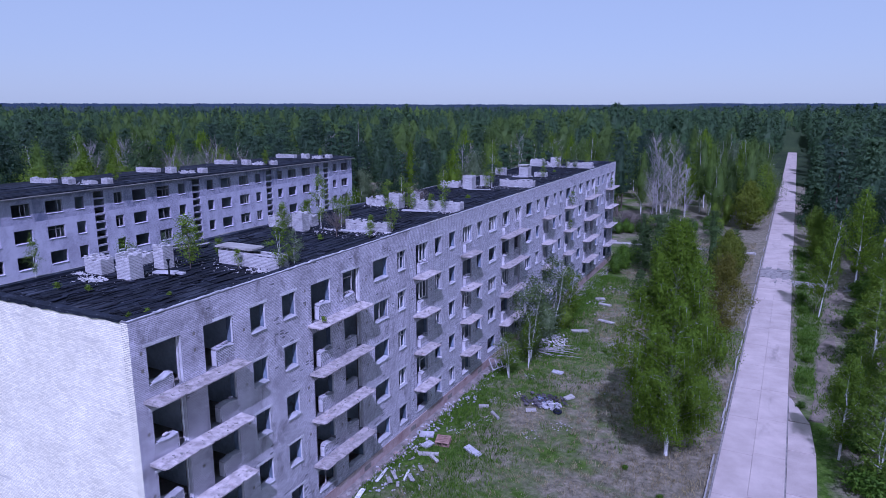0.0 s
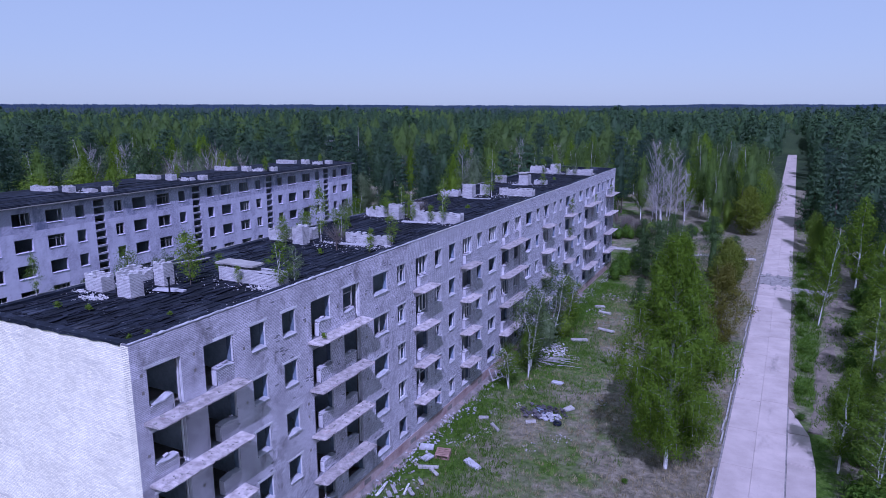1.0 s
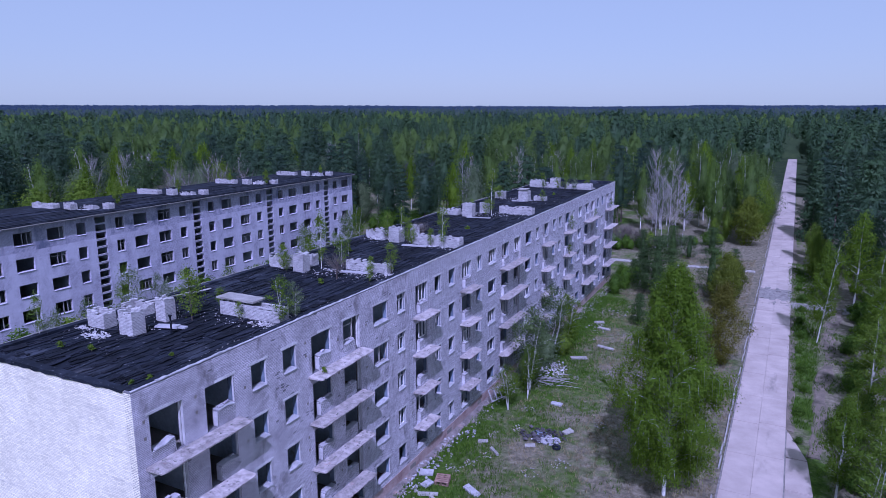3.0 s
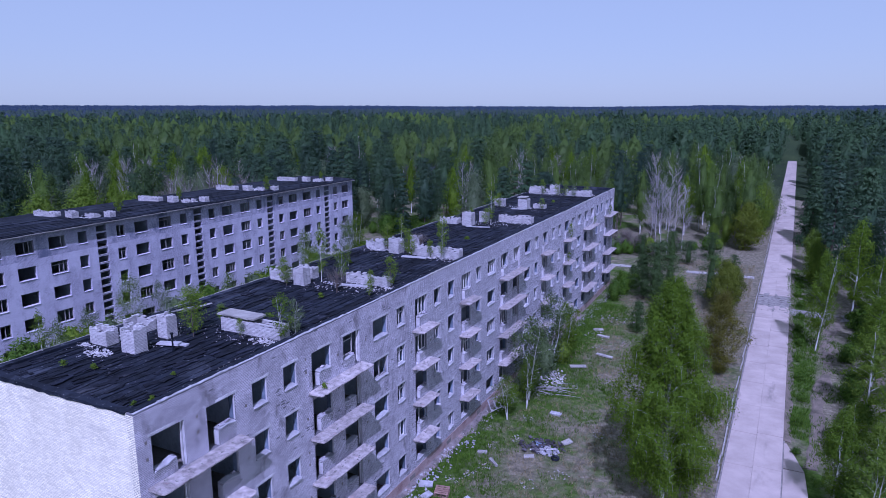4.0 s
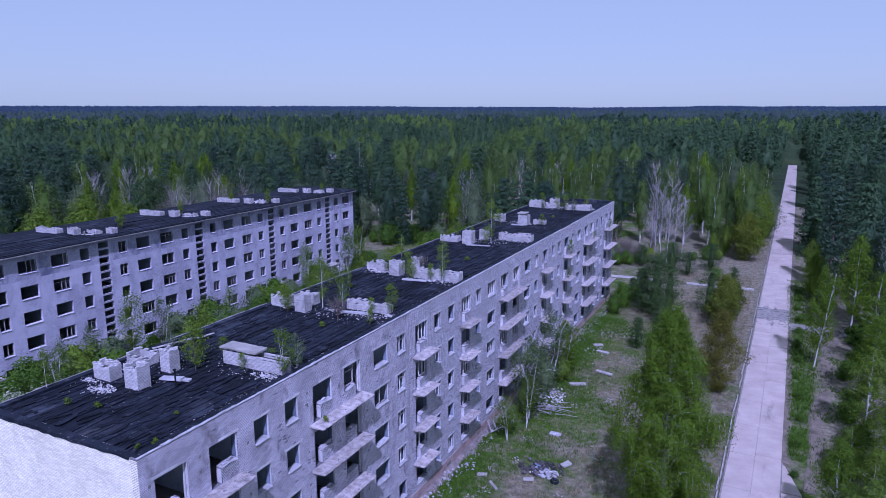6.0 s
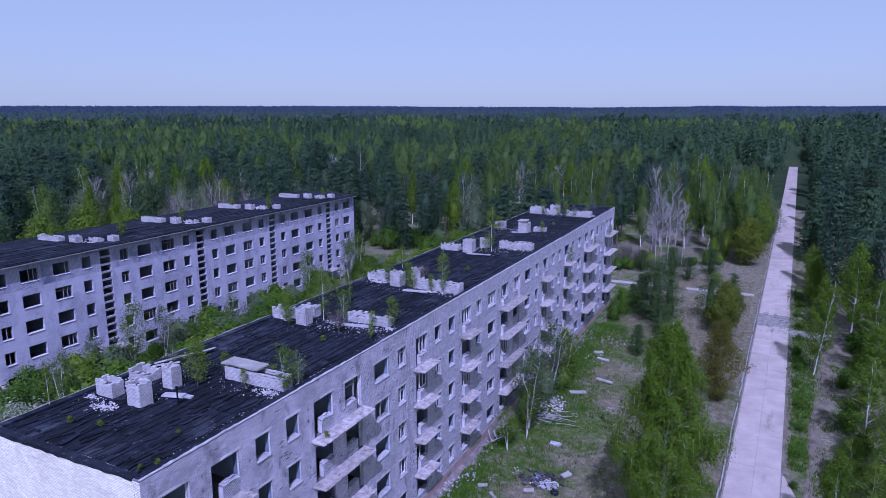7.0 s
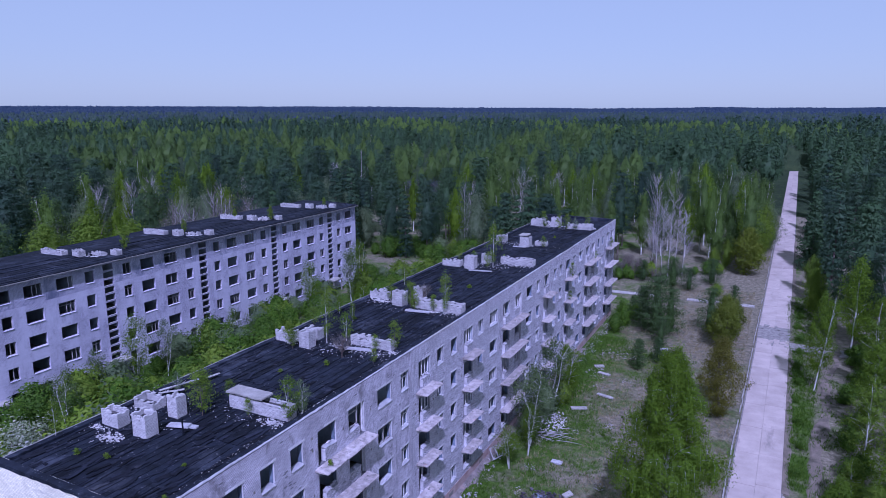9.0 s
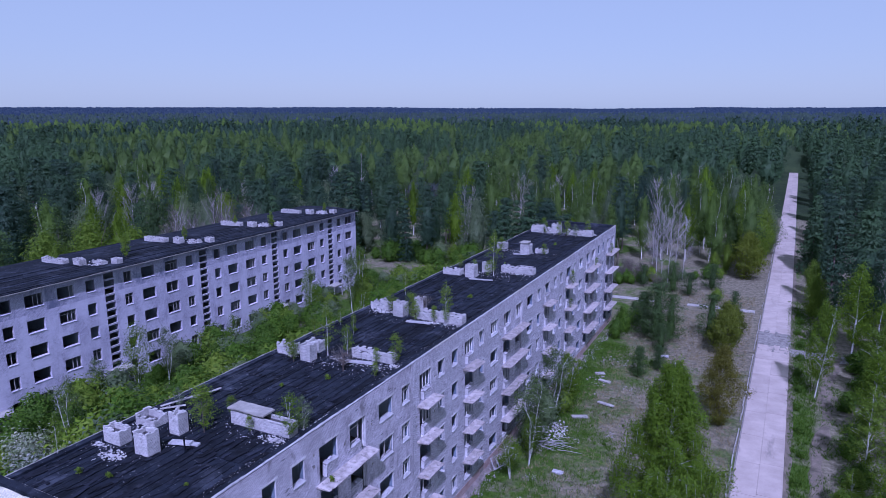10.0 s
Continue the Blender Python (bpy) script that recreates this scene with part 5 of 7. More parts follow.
for x, y, k, t in ((-62.5, 111, 1.15, 20), (-58, 114, 0.95, 120), (-66, 105, 0.9, 220)):
    tree(WILLOW, "willow_tree", "broad grey-green willow at the edge of a dry glade", x, y, 0, k, t, "willows by the dry glade", 1.15)
BRUSH = [bare(87 + i, 3.6, 1.5, M_BARK_DARK, 7, 56, 5, 1.5, 1.2, L_BROWN if i else L_HAZE) for i in range(2)]
r6 = random.Random(14)
for i in range(22):
    x, y = r6.uniform(-8, 6), r6.uniform(108, 122)
    tree(BRUSH[1], "brushwood", "leafless grey brushwood at the forest edge", x, y, 0, r6.uniform(0.35, 0.8), r6.uniform(0, 360), "brushwood", 1.2, "bush")
for i in range(16):
    tree(BRUSH[0], "brushwood", "dense bluish-grey leafless thicket among the pines", -75 + r6.uniform(-9, 9), 170 + r6.uniform(-5, 6), 0, r6.uniform(1.5, 2.1), r6.uniform(0, 360), "grey thicket", 1.6, "bush")

# shrubs at the foot of the near block and undergrowth behind it
BUSH = [broadleaf(90 + i, 3.2, 1.7, 0.0, 100, 12, 0.15, m, M_BARK_DARK, 0.05, 0.9, 0.1, 4, 0.15, 4, 1.0, 1.0, 0.6) for i, m in enumerate((L_SHRUB, L_FRESH, L_GREY, L_SHRUB))]
BLOOM = broadleaf(97, 3.4, 1.7, 0.02, 90, 14, 0.11, L_BLOOM, M_BARK_DARK, 0.05, 0.9, 0.1, 5, 0.16, 20)
tree(SPARSE[0], "bush", "thin leafy green bush against the wall", 2.6, 35.4, 0, 0.46, 0, "", 1.9, category="bush")
tree(BUSH[1], "bush", "leafy green bush against the wall", 3.0, 50.6, 0, 0.9, 70, category="bush")
tree(SPARSE[1], "young_birch", "thin grey-green young birch beside a rubble heap", 2.9, 40.2, 0, 0.9, 10, "", 1.5)
tree(SPARSE[1], "young_birch", "thin grey-green young birch beside a rubble heap", 2.6, 47.4, 0, 0.95, 80, "", 1.4)
tree(BUSH[2], "bush", "grey-green leafy bush against the wall", 2.3, 41.8, 0, 1.15, 30, category="bush")
tree(BUSH[2], "bush", "grey-green leafy bush against the wall", 2.2, 46.8, 0, 1.2, 130, category="bush")
tree(SPARSE[1], "young_birch", "thin grey-green young birch beside a rubble heap", 2.2, 43.4, 0, 0.72, 200)
tree(SPARSE[0], "young_birch", "thin leafy young birch beside the wall", 3.4, 38.2, 0, 0.6, 120)
tree(BIRCH[1], "young_birch", "leafy young birch with grey stems beside the wall", 2.8, 51.9, 0, 0.58, 40, "", 1.35)
for x, y, s in ((2.6, 77.5, 0.95), (3.2, 81.0, 1.05), (2.2, 84.2, 0.9), (4.2, 84.8, 0.8), (2.4, 56.5, 0.6)):
    tree(BUSH[3], "bush", "rounded green bush beside the wall", x, y, 0, s, x * 100, "bushes by the wall", category="bush")

for i in range(18):
    x, y = -9 + (i * 7.3) % 24, 104 + (i * 5.9) % 19
    if not 98 < y < 103:
        tree(BUSH[(2, 0, 2, 1, 3)[i % 5]], "undergrowth_bush", "low grey-green bush at the forest edge", x, y, 0, 0.5 + 0.05 * (i % 9), i * 47 % 360, "undergrowth", 1.3, "bush")
for i in range(70):
    x = (-57 + i * 0.9) if i < 62 else (34 + (i - 62) * 2.2)
    y = (107 + 5 * noise.noise((x * 0.2, 5.0, 0)) + (i * 3.7) % 6) if i < 62 else 74 + (i * 2.3) % 5
    if x < -8 or x > 30:
        tree(BUSH[(0, 2, 3, 0, 1)[i % 5]], "undergrowth_bush", "leafy green bush along the forest edge", x, y, 0, 0.8 + 0.09 * (i * 5 % 9), i * 53 % 360, "undergrowth", 1.3, "bush")

# thicket between the two blocks
r2 = random.Random(5)
k = 0
for i in range(240):
    x, y = r2.uniform(-45.5, -12.3), r2.uniform(-6, 92)
    if k >= 165 or (x < -44 and (y - 4.9) % 14.5 < 2.5):
        continue
    m = BUSH[(0, 3, 0, 1, 2, 3)[i % 6]]
    tree(m, "thicket_bush", "overgrown green bush in a dense thicket", x, y, 0, r2.uniform(0.9, 1.6) + (0.75 if x > -30 else 0), r2.uniform(0, 360), "thicket bushes", 1.3, "bush")
    k += 1
for i in range(70):
    x, y = r2.uniform(-45.6, -34), r2.uniform(-4, 90)
    if not (x < -44 and (y - 4.9) % 14.5 < 2.5):
        tree(BUSH[(0, 2, 3, 1, 0)[i % 5]], "thicket_bush", "overgrown green bush in a dense thicket", x, y, 0, r2.uniform(0.6, 1.15), r2.uniform(0, 360), "thicket bushes", 1.4, "bush")
for i in range(14):
    tree(BLOOM, "blossom_bush", "tall bush with pale blossom and grey twigs", r2.uniform(-40, -28), r2.uniform(-4, 16), 0, r2.uniform(1.2, 1.8), r2.uniform(0, 360), "blossom bushes", 1.1, "bush")
for x, y, s, j in ((-41, 31.5, 1.05, 0), (-42.5, 27.5, 0.7, 1), (-40.5, 62.0, 1.05, 0), (-38.5, 70.5, 1.1, 1), (-42.0, 36.5, 0.8, 1), (-40, 75, 1.15, 0),
                   (-41.0, 46.5, 0.7, 0), (-36, 20, 0.9, 1), (-30, 60, 0.85, 0)):
    tree(SPARSE[j], "young_birch", "thin birch in front of the far block", x, y, 0, s, x * 31 % 360, "thicket birches")


# ---- forest ----
OPEN_WILLOWS = ((-177.7, 118.7, 1.45), (-160.7, 119.1, 1.3), (-152.0, 136.8, 1.35), (-207.0, 162.5, 1.5), (-150.0, 191.0, 1.5))
for i, (x, y, k) in enumerate(OPEN_WILLOWS):
    tree(WILLOW if i != 2 else FRESH[0], "willow_tree", "rounded pale silvery tree standing out of the forest edge" if i != 2 else "rounded bright green tree standing out of the forest edge",
         x, y, 0, k, i * 80, "rounded trees at the forest edge", 1.2)


def clear(x, y):
    """Whether a spot stays free of forest."""
    for wx, wy, k in OPEN_WILLOWS:
        dx, dy = 22.3 - wx, -16.7 - wy
        far = math.hypot(dx, dy)
        ahead = ((x - wx) * dx + (y - wy) * dy) / far
        if -4 < ahead < 24 and abs((x - wx) * dy - (y - wy) * dx) / far < 5.0:
            return True
    if -63.5 < x < 2 and y < 96:
        return True
    if -58 < x < -28 and y < 106 + 4 * noise.noise((x * 0.1, 2.0, 0)):
        return True
    if -7 < x < 24 and y < 126 + (5 if x < 10 else 0):
        return True
    if (x + 75) ** 2 + (y - 163) ** 2 < 169:
        return True
    if abs(x - road_x(y) - 0.5) < (5.5 if y < 385 else 0):
        return True
    if 20 < x < 33 and y < 100 or x >= 33 and y < 72:
        return True
    if -90 < x < -60 and 28 < y < 60 + (-60 - x) * 0.6 + 16 and y < 104:
        return True
    return False


def forest():
    rng = np.random.default_rng(101)
    P_A = [pine(200 + i, 19.0, 3.6, 0.24, 13, 0.27, None, 12, body=0.5) for i in range(4)]
    S_A = [spruce(210 + i, 19.5, 3.1, 7, 0.42, None, 15, 8) for i in range(2)]
    B_A = [broadleaf(220 + i, 17.0, 3.5, 0.18, 150, 14, 0.265, L_WOOD if i % 4 else L_BIRCH, M_BARK, 0.15, 0.62, 0.5, 1 + i % 2, 0.10, 18, 1.9, 1.0, 0.45) for i in range(4)]
    D_A = [bare(230 + i, 15.0, 3.2, M_BARK_DEAD, 1 + i, 44, 7, 1.7, 0.9, None, 0.7) for i in range(2)]
    W_A = [broadleaf(240, 14.0, 4.2, 0.05, 130, 20, 0.26, L_GREY, M_BARK_DARK, 0.14, 0.8, 0.1, 3, 0.14, 12, 1.0, 1.0, 0.45)]
    kinds = {"pine_tree": (P_A, "tall dark green pine in the forest edge"), "spruce_tree": (S_A, "dark pointed spruce in the forest edge"),
             "birch_tree": (B_A, "tall light green birch in the forest edge"), "bare_tree": (D_A, "leafless grey tree in the forest edge"),
             "willow_tree": (W_A, "pale silvery round tree in the forest edge")}
    ex, ey = 22.3, -16.7

    def scatter(r0, r1, cell):
        out = []
        span = math.radians(73)
        n = int(0.5 * span * (r1 * r1 - r0 * r0) / cell)
        rr = np.sqrt(rng.uniform(r0 * r0, r1 * r1, n))
        az = rng.uniform(math.radians(-63), math.radians(10), n)
        for q, a in zip(rr, az):
            x, y = ex + q * math.sin(a), ey + q * math.cos(a)
            if not clear(x, y):
                out.append((x, y, q))
        return out

    def species(x, y):
        belt = max(0.0, min(1.0, (250 - math.hypot(x - ex, y - ey)) / 70))
        m = 1.15 * noise.noise((x * 0.014, y * 0.014, 3.3)) + 0.45 * noise.noise((x * 0.06, y * 0.06, 9.1)) + rng.uniform(-0.25, 0.25)
        m += 0.16 * belt - 0.05
        if x > 30:
            m -= 0.42
        if m > 0.07:
            return "birch_tree"
        if m > 0.05 - 0.03 * belt:
            return "bare_tree"
        if m < -0.46:
            return "spruce_tree"
        return "pine_tree"

    def tall(x, y):
        return 0.92 + 0.20 * noise.noise((x * 0.035, y * 0.035, 7.7))

    near = sorted(scatter(70, 215, 31), key=lambda t: t[2])
    taken, spots = [], {k: [] for k in kinds}
    for x, y, q in near:
        if all((x - a) ** 2 + (y - b) ** 2 > 16.0 for a, b in taken[-400:]):
            taken.append((x, y))
            s = species(x, y)
            if x > 26:
                s = "spruce_tree" if rng.random() < 0.45 else "pine_tree" if s == "birch_tree" and rng.random() < 0.6 else s
            elif rng.random() < 0.10:
                s = "willow_tree"
            spots[s].append((x, y))
    far_ones = {k: [] for k in kinds}
    for k, pts in spots.items():
        ms, label = kinds[k]
        for i, (x, y) in enumerate(pts):
            if i < 150:
                tree(ms[i % len(ms)], k, label, x, y, 0, min(1.06, tall(x, y) * rng.uniform(0.72, 1.14)), rng.uniform(0, 360), "forest edge trees", rng.uniform(0.85, 1.2))
            else:
                far_ones[k].append((x, y))
    # the woods behind, as one body a kind
    low = {"pine_tree": [pine(300 + i, 19.0, 3.6, 0.40, 3, 0.50, None, 9, (5, 7), (0.6, 1.0), True, 0.74) for i in range(3)],
           "spruce_tree": [spruce(310 + i, 20.0, 3.0, 3, 0.68, None, 12, 5, (0.4, 0.85), 0.4) for i in range(2)],
           "birch_tree": [broadleaf(320 + i, 17.5, 3.7, 0.36, 80, 3, 0.50, L_WOOD, M_BARK, 0.14, 0.62, 0.4, 1, 0.11, 0, 1.6, 1.0, 0.76) for i in range(3)],
           "bare_tree": [bare(330, 15.0, 2.8, M_BARK_DEAD, 1, 12, 2)], "willow_tree": W_A}
    tiny = {"pine_tree": [pine(400 + i, 19.0, 3.3, 0.50, 1, 0.95, None, 6, (5, 7), (0.9,), True, 0.85) for i in range(3)],
            "spruce_tree": [spruce(410 + i, 20.5, 2.9, 2, 1.2, None, 8, 5, (0.75,), 0.5) for i in range(2)],
            "birch_tree": [broadleaf(420 + i, 18.0, 3.6, 0.46, 40, 1, 0.95, L_WOOD, M_BARK, 0.14, 0.62, 0.3, 1, 0.12, 0, 1.4, 1.0, 0.88) for i in range(3)],
            "bare_tree": [bare(430, 15.0, 2.8, M_BARK_DEAD, 1, 4, 1)]}
    stand = {"pine_tree": ("pine_wood", "dense dark green pine wood stretching to the horizon", L_PINE),
             "spruce_tree": ("spruce_wood", "dark pointed spruces scattered through the wood", L_SPRUCE),
             "birch_tree": ("birch_wood", "light green birches in patches among the pines", L_WOOD),
             "bare_tree": ("bare_wood", "leafless grey trees scattered through the wood", L_TWIG),
             "willow_tree": ("willow_wood", "pale silvery trees scattered through the wood", L_GREY)}

    def raw(me, crown):
        v = np.empty(len(me.vertices) * 3, np.float32)
        me.vertices.foreach_get("co", v)
        t = [tuple(p.vertices) for p in me.polygons if len(p.vertices) == (3 if crown else 4)]
        return v.reshape(-1, 3), np.array(t, np.int32), LEAF_NORMALS.get(me.name)

    def plant(sets, protos_of, zmin, with_trunk):
        for k, pts in sets.items():
            if not pts or k not in protos_of:
                continue
            protos = [raw(m[1], k != "bare_tree") for m in protos_of[k]]
            stems = [raw(m[0], False) for m in protos_of[k]] if k in with_trunk else []
            groups = [(protos, stand[k][2], stand[k][0])]
            if k in with_trunk:
                groups.append((stems, M_BARK if k == "birch_tree" else M_BARK_DARK if k != "bare_tree" else M_BARK_DEAD, "tree_trunks"))
            n = len(pts)
            sc = np.clip(rng.normal(0.98, 0.12, n), 0.65, 1.3) * np.array([tall(x, y) for x, y in pts])
            wd = rng.uniform(0.85, 1.2, n)
            tn = rng.uniform(0, 6.28, n)
            xy = np.array(pts)
            for ps, mat, name in groups:
                vs, fs, ns, off = [], [], [], 0
                for j, (v, f, nv) in enumerate(ps):
                    idx = np.arange(j, n, len(ps))
                    if not len(idx):
                        continue
                    c, s = np.cos(tn[idx]), np.sin(tn[idx])
                    w = (sc * wd)[idx]
                    X = (v[None, :, 0] * c[:, None] - v[None, :, 1] * s[:, None]) * w[:, None] + xy[idx, 0][:, None]
                    Y = (v[None, :, 0] * s[:, None] + v[None, :, 1] * c[:, None]) * w[:, None] + xy[idx, 1][:, None]
                    Z = v[None, :, 2] * sc[idx][:, None]
                    vs.append(np.stack((X, Y, Z), 2).reshape(-1, 3))
                    fs.append((f[None] + (np.arange(len(idx)) * len(v))[:, None, None]).reshape(-1, f.shape[1]) + off)
                    off += len(idx) * len(v)
                    if nv is not None:
                        ns.append(np.stack((nv[None, :, 0] * c[:, None] - nv[None, :, 1] * s[:, None],
                                            nv[None, :, 0] * s[:, None] + nv[None, :, 1] * c[:, None],
                                            np.repeat(nv[None, :, 2], len(idx), axis=0)), 2).reshape(-1, 3))
                ob = new(name, array_mesh(name, np.concatenate(vs), np.concatenate(fs), mat, np.concatenate(ns) if ns else None))
                tagged(ob, stand[k][1] if name != "tree_trunks" else "trunks of the trees deep in the wood", "forest", kind="stuff")

    mid = {k: list(v) for k, v in far_ones.items()}
    for x, y, q in scatter(215, 480, 46):
        mid[species(x, y)].append((x, y))
    plant(mid, low, 0, ("birch_tree", "bare_tree"))
    deep = {k: [] for k in kinds}
    for x, y, q in scatter(480, 880, 66):
        deep[species(x, y)].append((x, y))
    plant(deep, tiny, 1, ("bare_tree",))


forest()


def canopy():
    """The closed roof of the woods: a lumpy sheet under the treetops, and the woods of the far distance, their haze
    painted in.
    """
    rng = np.random.default_rng(9)
    m, nt, p = material("shaded_treetops", 0.9, 0.0, 0.1)
    col = ramp(nt, noise_node(nt, 0.06, 8, 0.75), [(0.35, (0.030, 0.048, 0.026)), (0.55, (0.050, 0.078, 0.034)), (0.75, (0.085, 0.115, 0.045))])
    nt.links.new(col, p.inputs["Base Color"])
    bump(nt, p, noise_node(nt, 0.35, 6, 0.8), 1.0, 2.0)
    far, nt, p = material("distant_woods_haze_glow", 0.9, 0.0, 0.1)
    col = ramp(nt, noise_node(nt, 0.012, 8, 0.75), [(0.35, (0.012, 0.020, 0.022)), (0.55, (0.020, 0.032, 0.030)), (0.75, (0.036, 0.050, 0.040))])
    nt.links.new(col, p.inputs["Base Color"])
    # distance haze painted in: the far woods glow faintly blue
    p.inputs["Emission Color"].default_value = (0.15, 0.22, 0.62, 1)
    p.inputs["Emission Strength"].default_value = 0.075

    veil, nt, p = material("woods_faint_haze_glow", 0.9, 0.0, 0.1)
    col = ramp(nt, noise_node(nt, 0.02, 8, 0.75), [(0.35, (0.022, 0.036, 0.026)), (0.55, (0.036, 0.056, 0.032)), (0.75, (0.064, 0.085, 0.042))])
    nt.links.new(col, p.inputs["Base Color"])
    # the same blue haze glow, weaker, for the nearer distant treetops
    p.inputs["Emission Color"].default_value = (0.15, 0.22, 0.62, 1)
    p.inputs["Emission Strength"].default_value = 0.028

    def rise(X, Y, Q):
        u = np.clip((Q - 900) / 3000, 0, 1)
        return u * (11.0 + 3.5 * np.sin(X * 0.0021 + 1.0) + 2.2 * np.sin(X * 0.0062 + Y * 0.001) + 1.6 * np.sin(X * 0.017))

    def sheet(name, rs, steps, high, rough, mat):
        az = np.radians(np.linspace(-66, 14, steps))
        A, Q = np.meshgrid(az, rs)
        X, Y = 22.3 + Q * np.sin(A), -16.7 + Q * np.cos(A)
        Z = high + rng.uniform(-1, 1, X.shape) * rough + rise(X, Y, Q)
        Z = Z * np.clip((Q - rs[0]) / (rs[1] - rs[0]), 0, 1)
        Z = np.where(np.abs(X - (22.05 + 0.0138 * Y) - 0.5) < np.where(Y < 385, 9.0, 0.0), 0.05, Z)
        n, k = X.shape
        idx = np.arange(n * k).reshape(n, k)
        f = np.stack((idx[:-1, :-1], idx[:-1, 1:], idx[1:, 1:], idx[1:, :-1]), 2).reshape(-1, 4)
        return new(name, array_mesh(name, np.stack((X, Y, Z), 2).reshape(-1, 3), f, mat))

    def spires(name, r0, r1, cell, high, mat):
        """The crowns of distant trees as small pointed and rounded bodies, all in one mesh."""
        n = int(0.5 * math.radians(78) * (r1 * r1 - r0 * r0) / cell)
        q, a = np.sqrt(rng.uniform(r0 * r0, r1 * r1, n)), np.radians(rng.uniform(-65, 13, n))
        x, y = 22.3 + q * np.sin(a), -16.7 + q * np.cos(a)
        w, h = rng.uniform(2.2, 4.4, n) * (0.7 + q / 2200), rng.uniform(3.0, 7.5, n)
        z = high + rise(x, y, q) + rng.uniform(-2.5, 1.0, n)
        v = np.zeros((n, 9, 3))
        for k in range(4):
            t = math.pi / 2 * k + rng.uniform(0, 1.5, n)
            for off, rad, up in ((0, 1.0, -3.0), (4, 0.62, 0.45)):
                v[:, off + k] = np.stack((x + w * rad * np.cos(t), y + w * rad * np.sin(t), z + (h * up if up > 0 else up)), 1)
        v[:, 8] = np.stack((x, y, z + h), 1)
        f = [(k, (k + 1) % 4, 4 + (k + 1) % 4) for k in range(4)] + [(k, 4 + (k + 1) % 4, 4 + k) for k in range(4)] + [(4 + k, 4 + (k + 1) % 4, 8) for k in range(4)]
        faces = (np.array(f)[None] + (np.arange(n) * 9)[:, None, None]).reshape(-1, 3)
        return new(name, array_mesh(name, v.reshape(-1, 3), faces, mat))

    ob = sheet("forest_canopy", np.concatenate([np.arange(225, 520, 9.0), np.arange(520, 900, 16.0)]), 330, 10.8, 1.8, m)
    tagged(ob, "unbroken dark green treetops of a wide pine forest", "forest", kind="stuff")
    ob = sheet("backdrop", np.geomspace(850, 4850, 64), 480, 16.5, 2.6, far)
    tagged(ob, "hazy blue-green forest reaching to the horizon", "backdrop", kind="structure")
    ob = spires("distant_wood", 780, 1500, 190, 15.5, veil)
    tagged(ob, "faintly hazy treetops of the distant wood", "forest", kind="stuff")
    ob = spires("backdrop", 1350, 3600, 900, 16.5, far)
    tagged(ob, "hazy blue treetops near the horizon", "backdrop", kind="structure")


canopy()


# ---- on the roofs ----
SHAFT_BRICK = Geo().box(-0.1265, -0.06, -0.0295, 0.1265, 0.06, 0.0295).mesh("brick", M_SHAFT_PIECE)


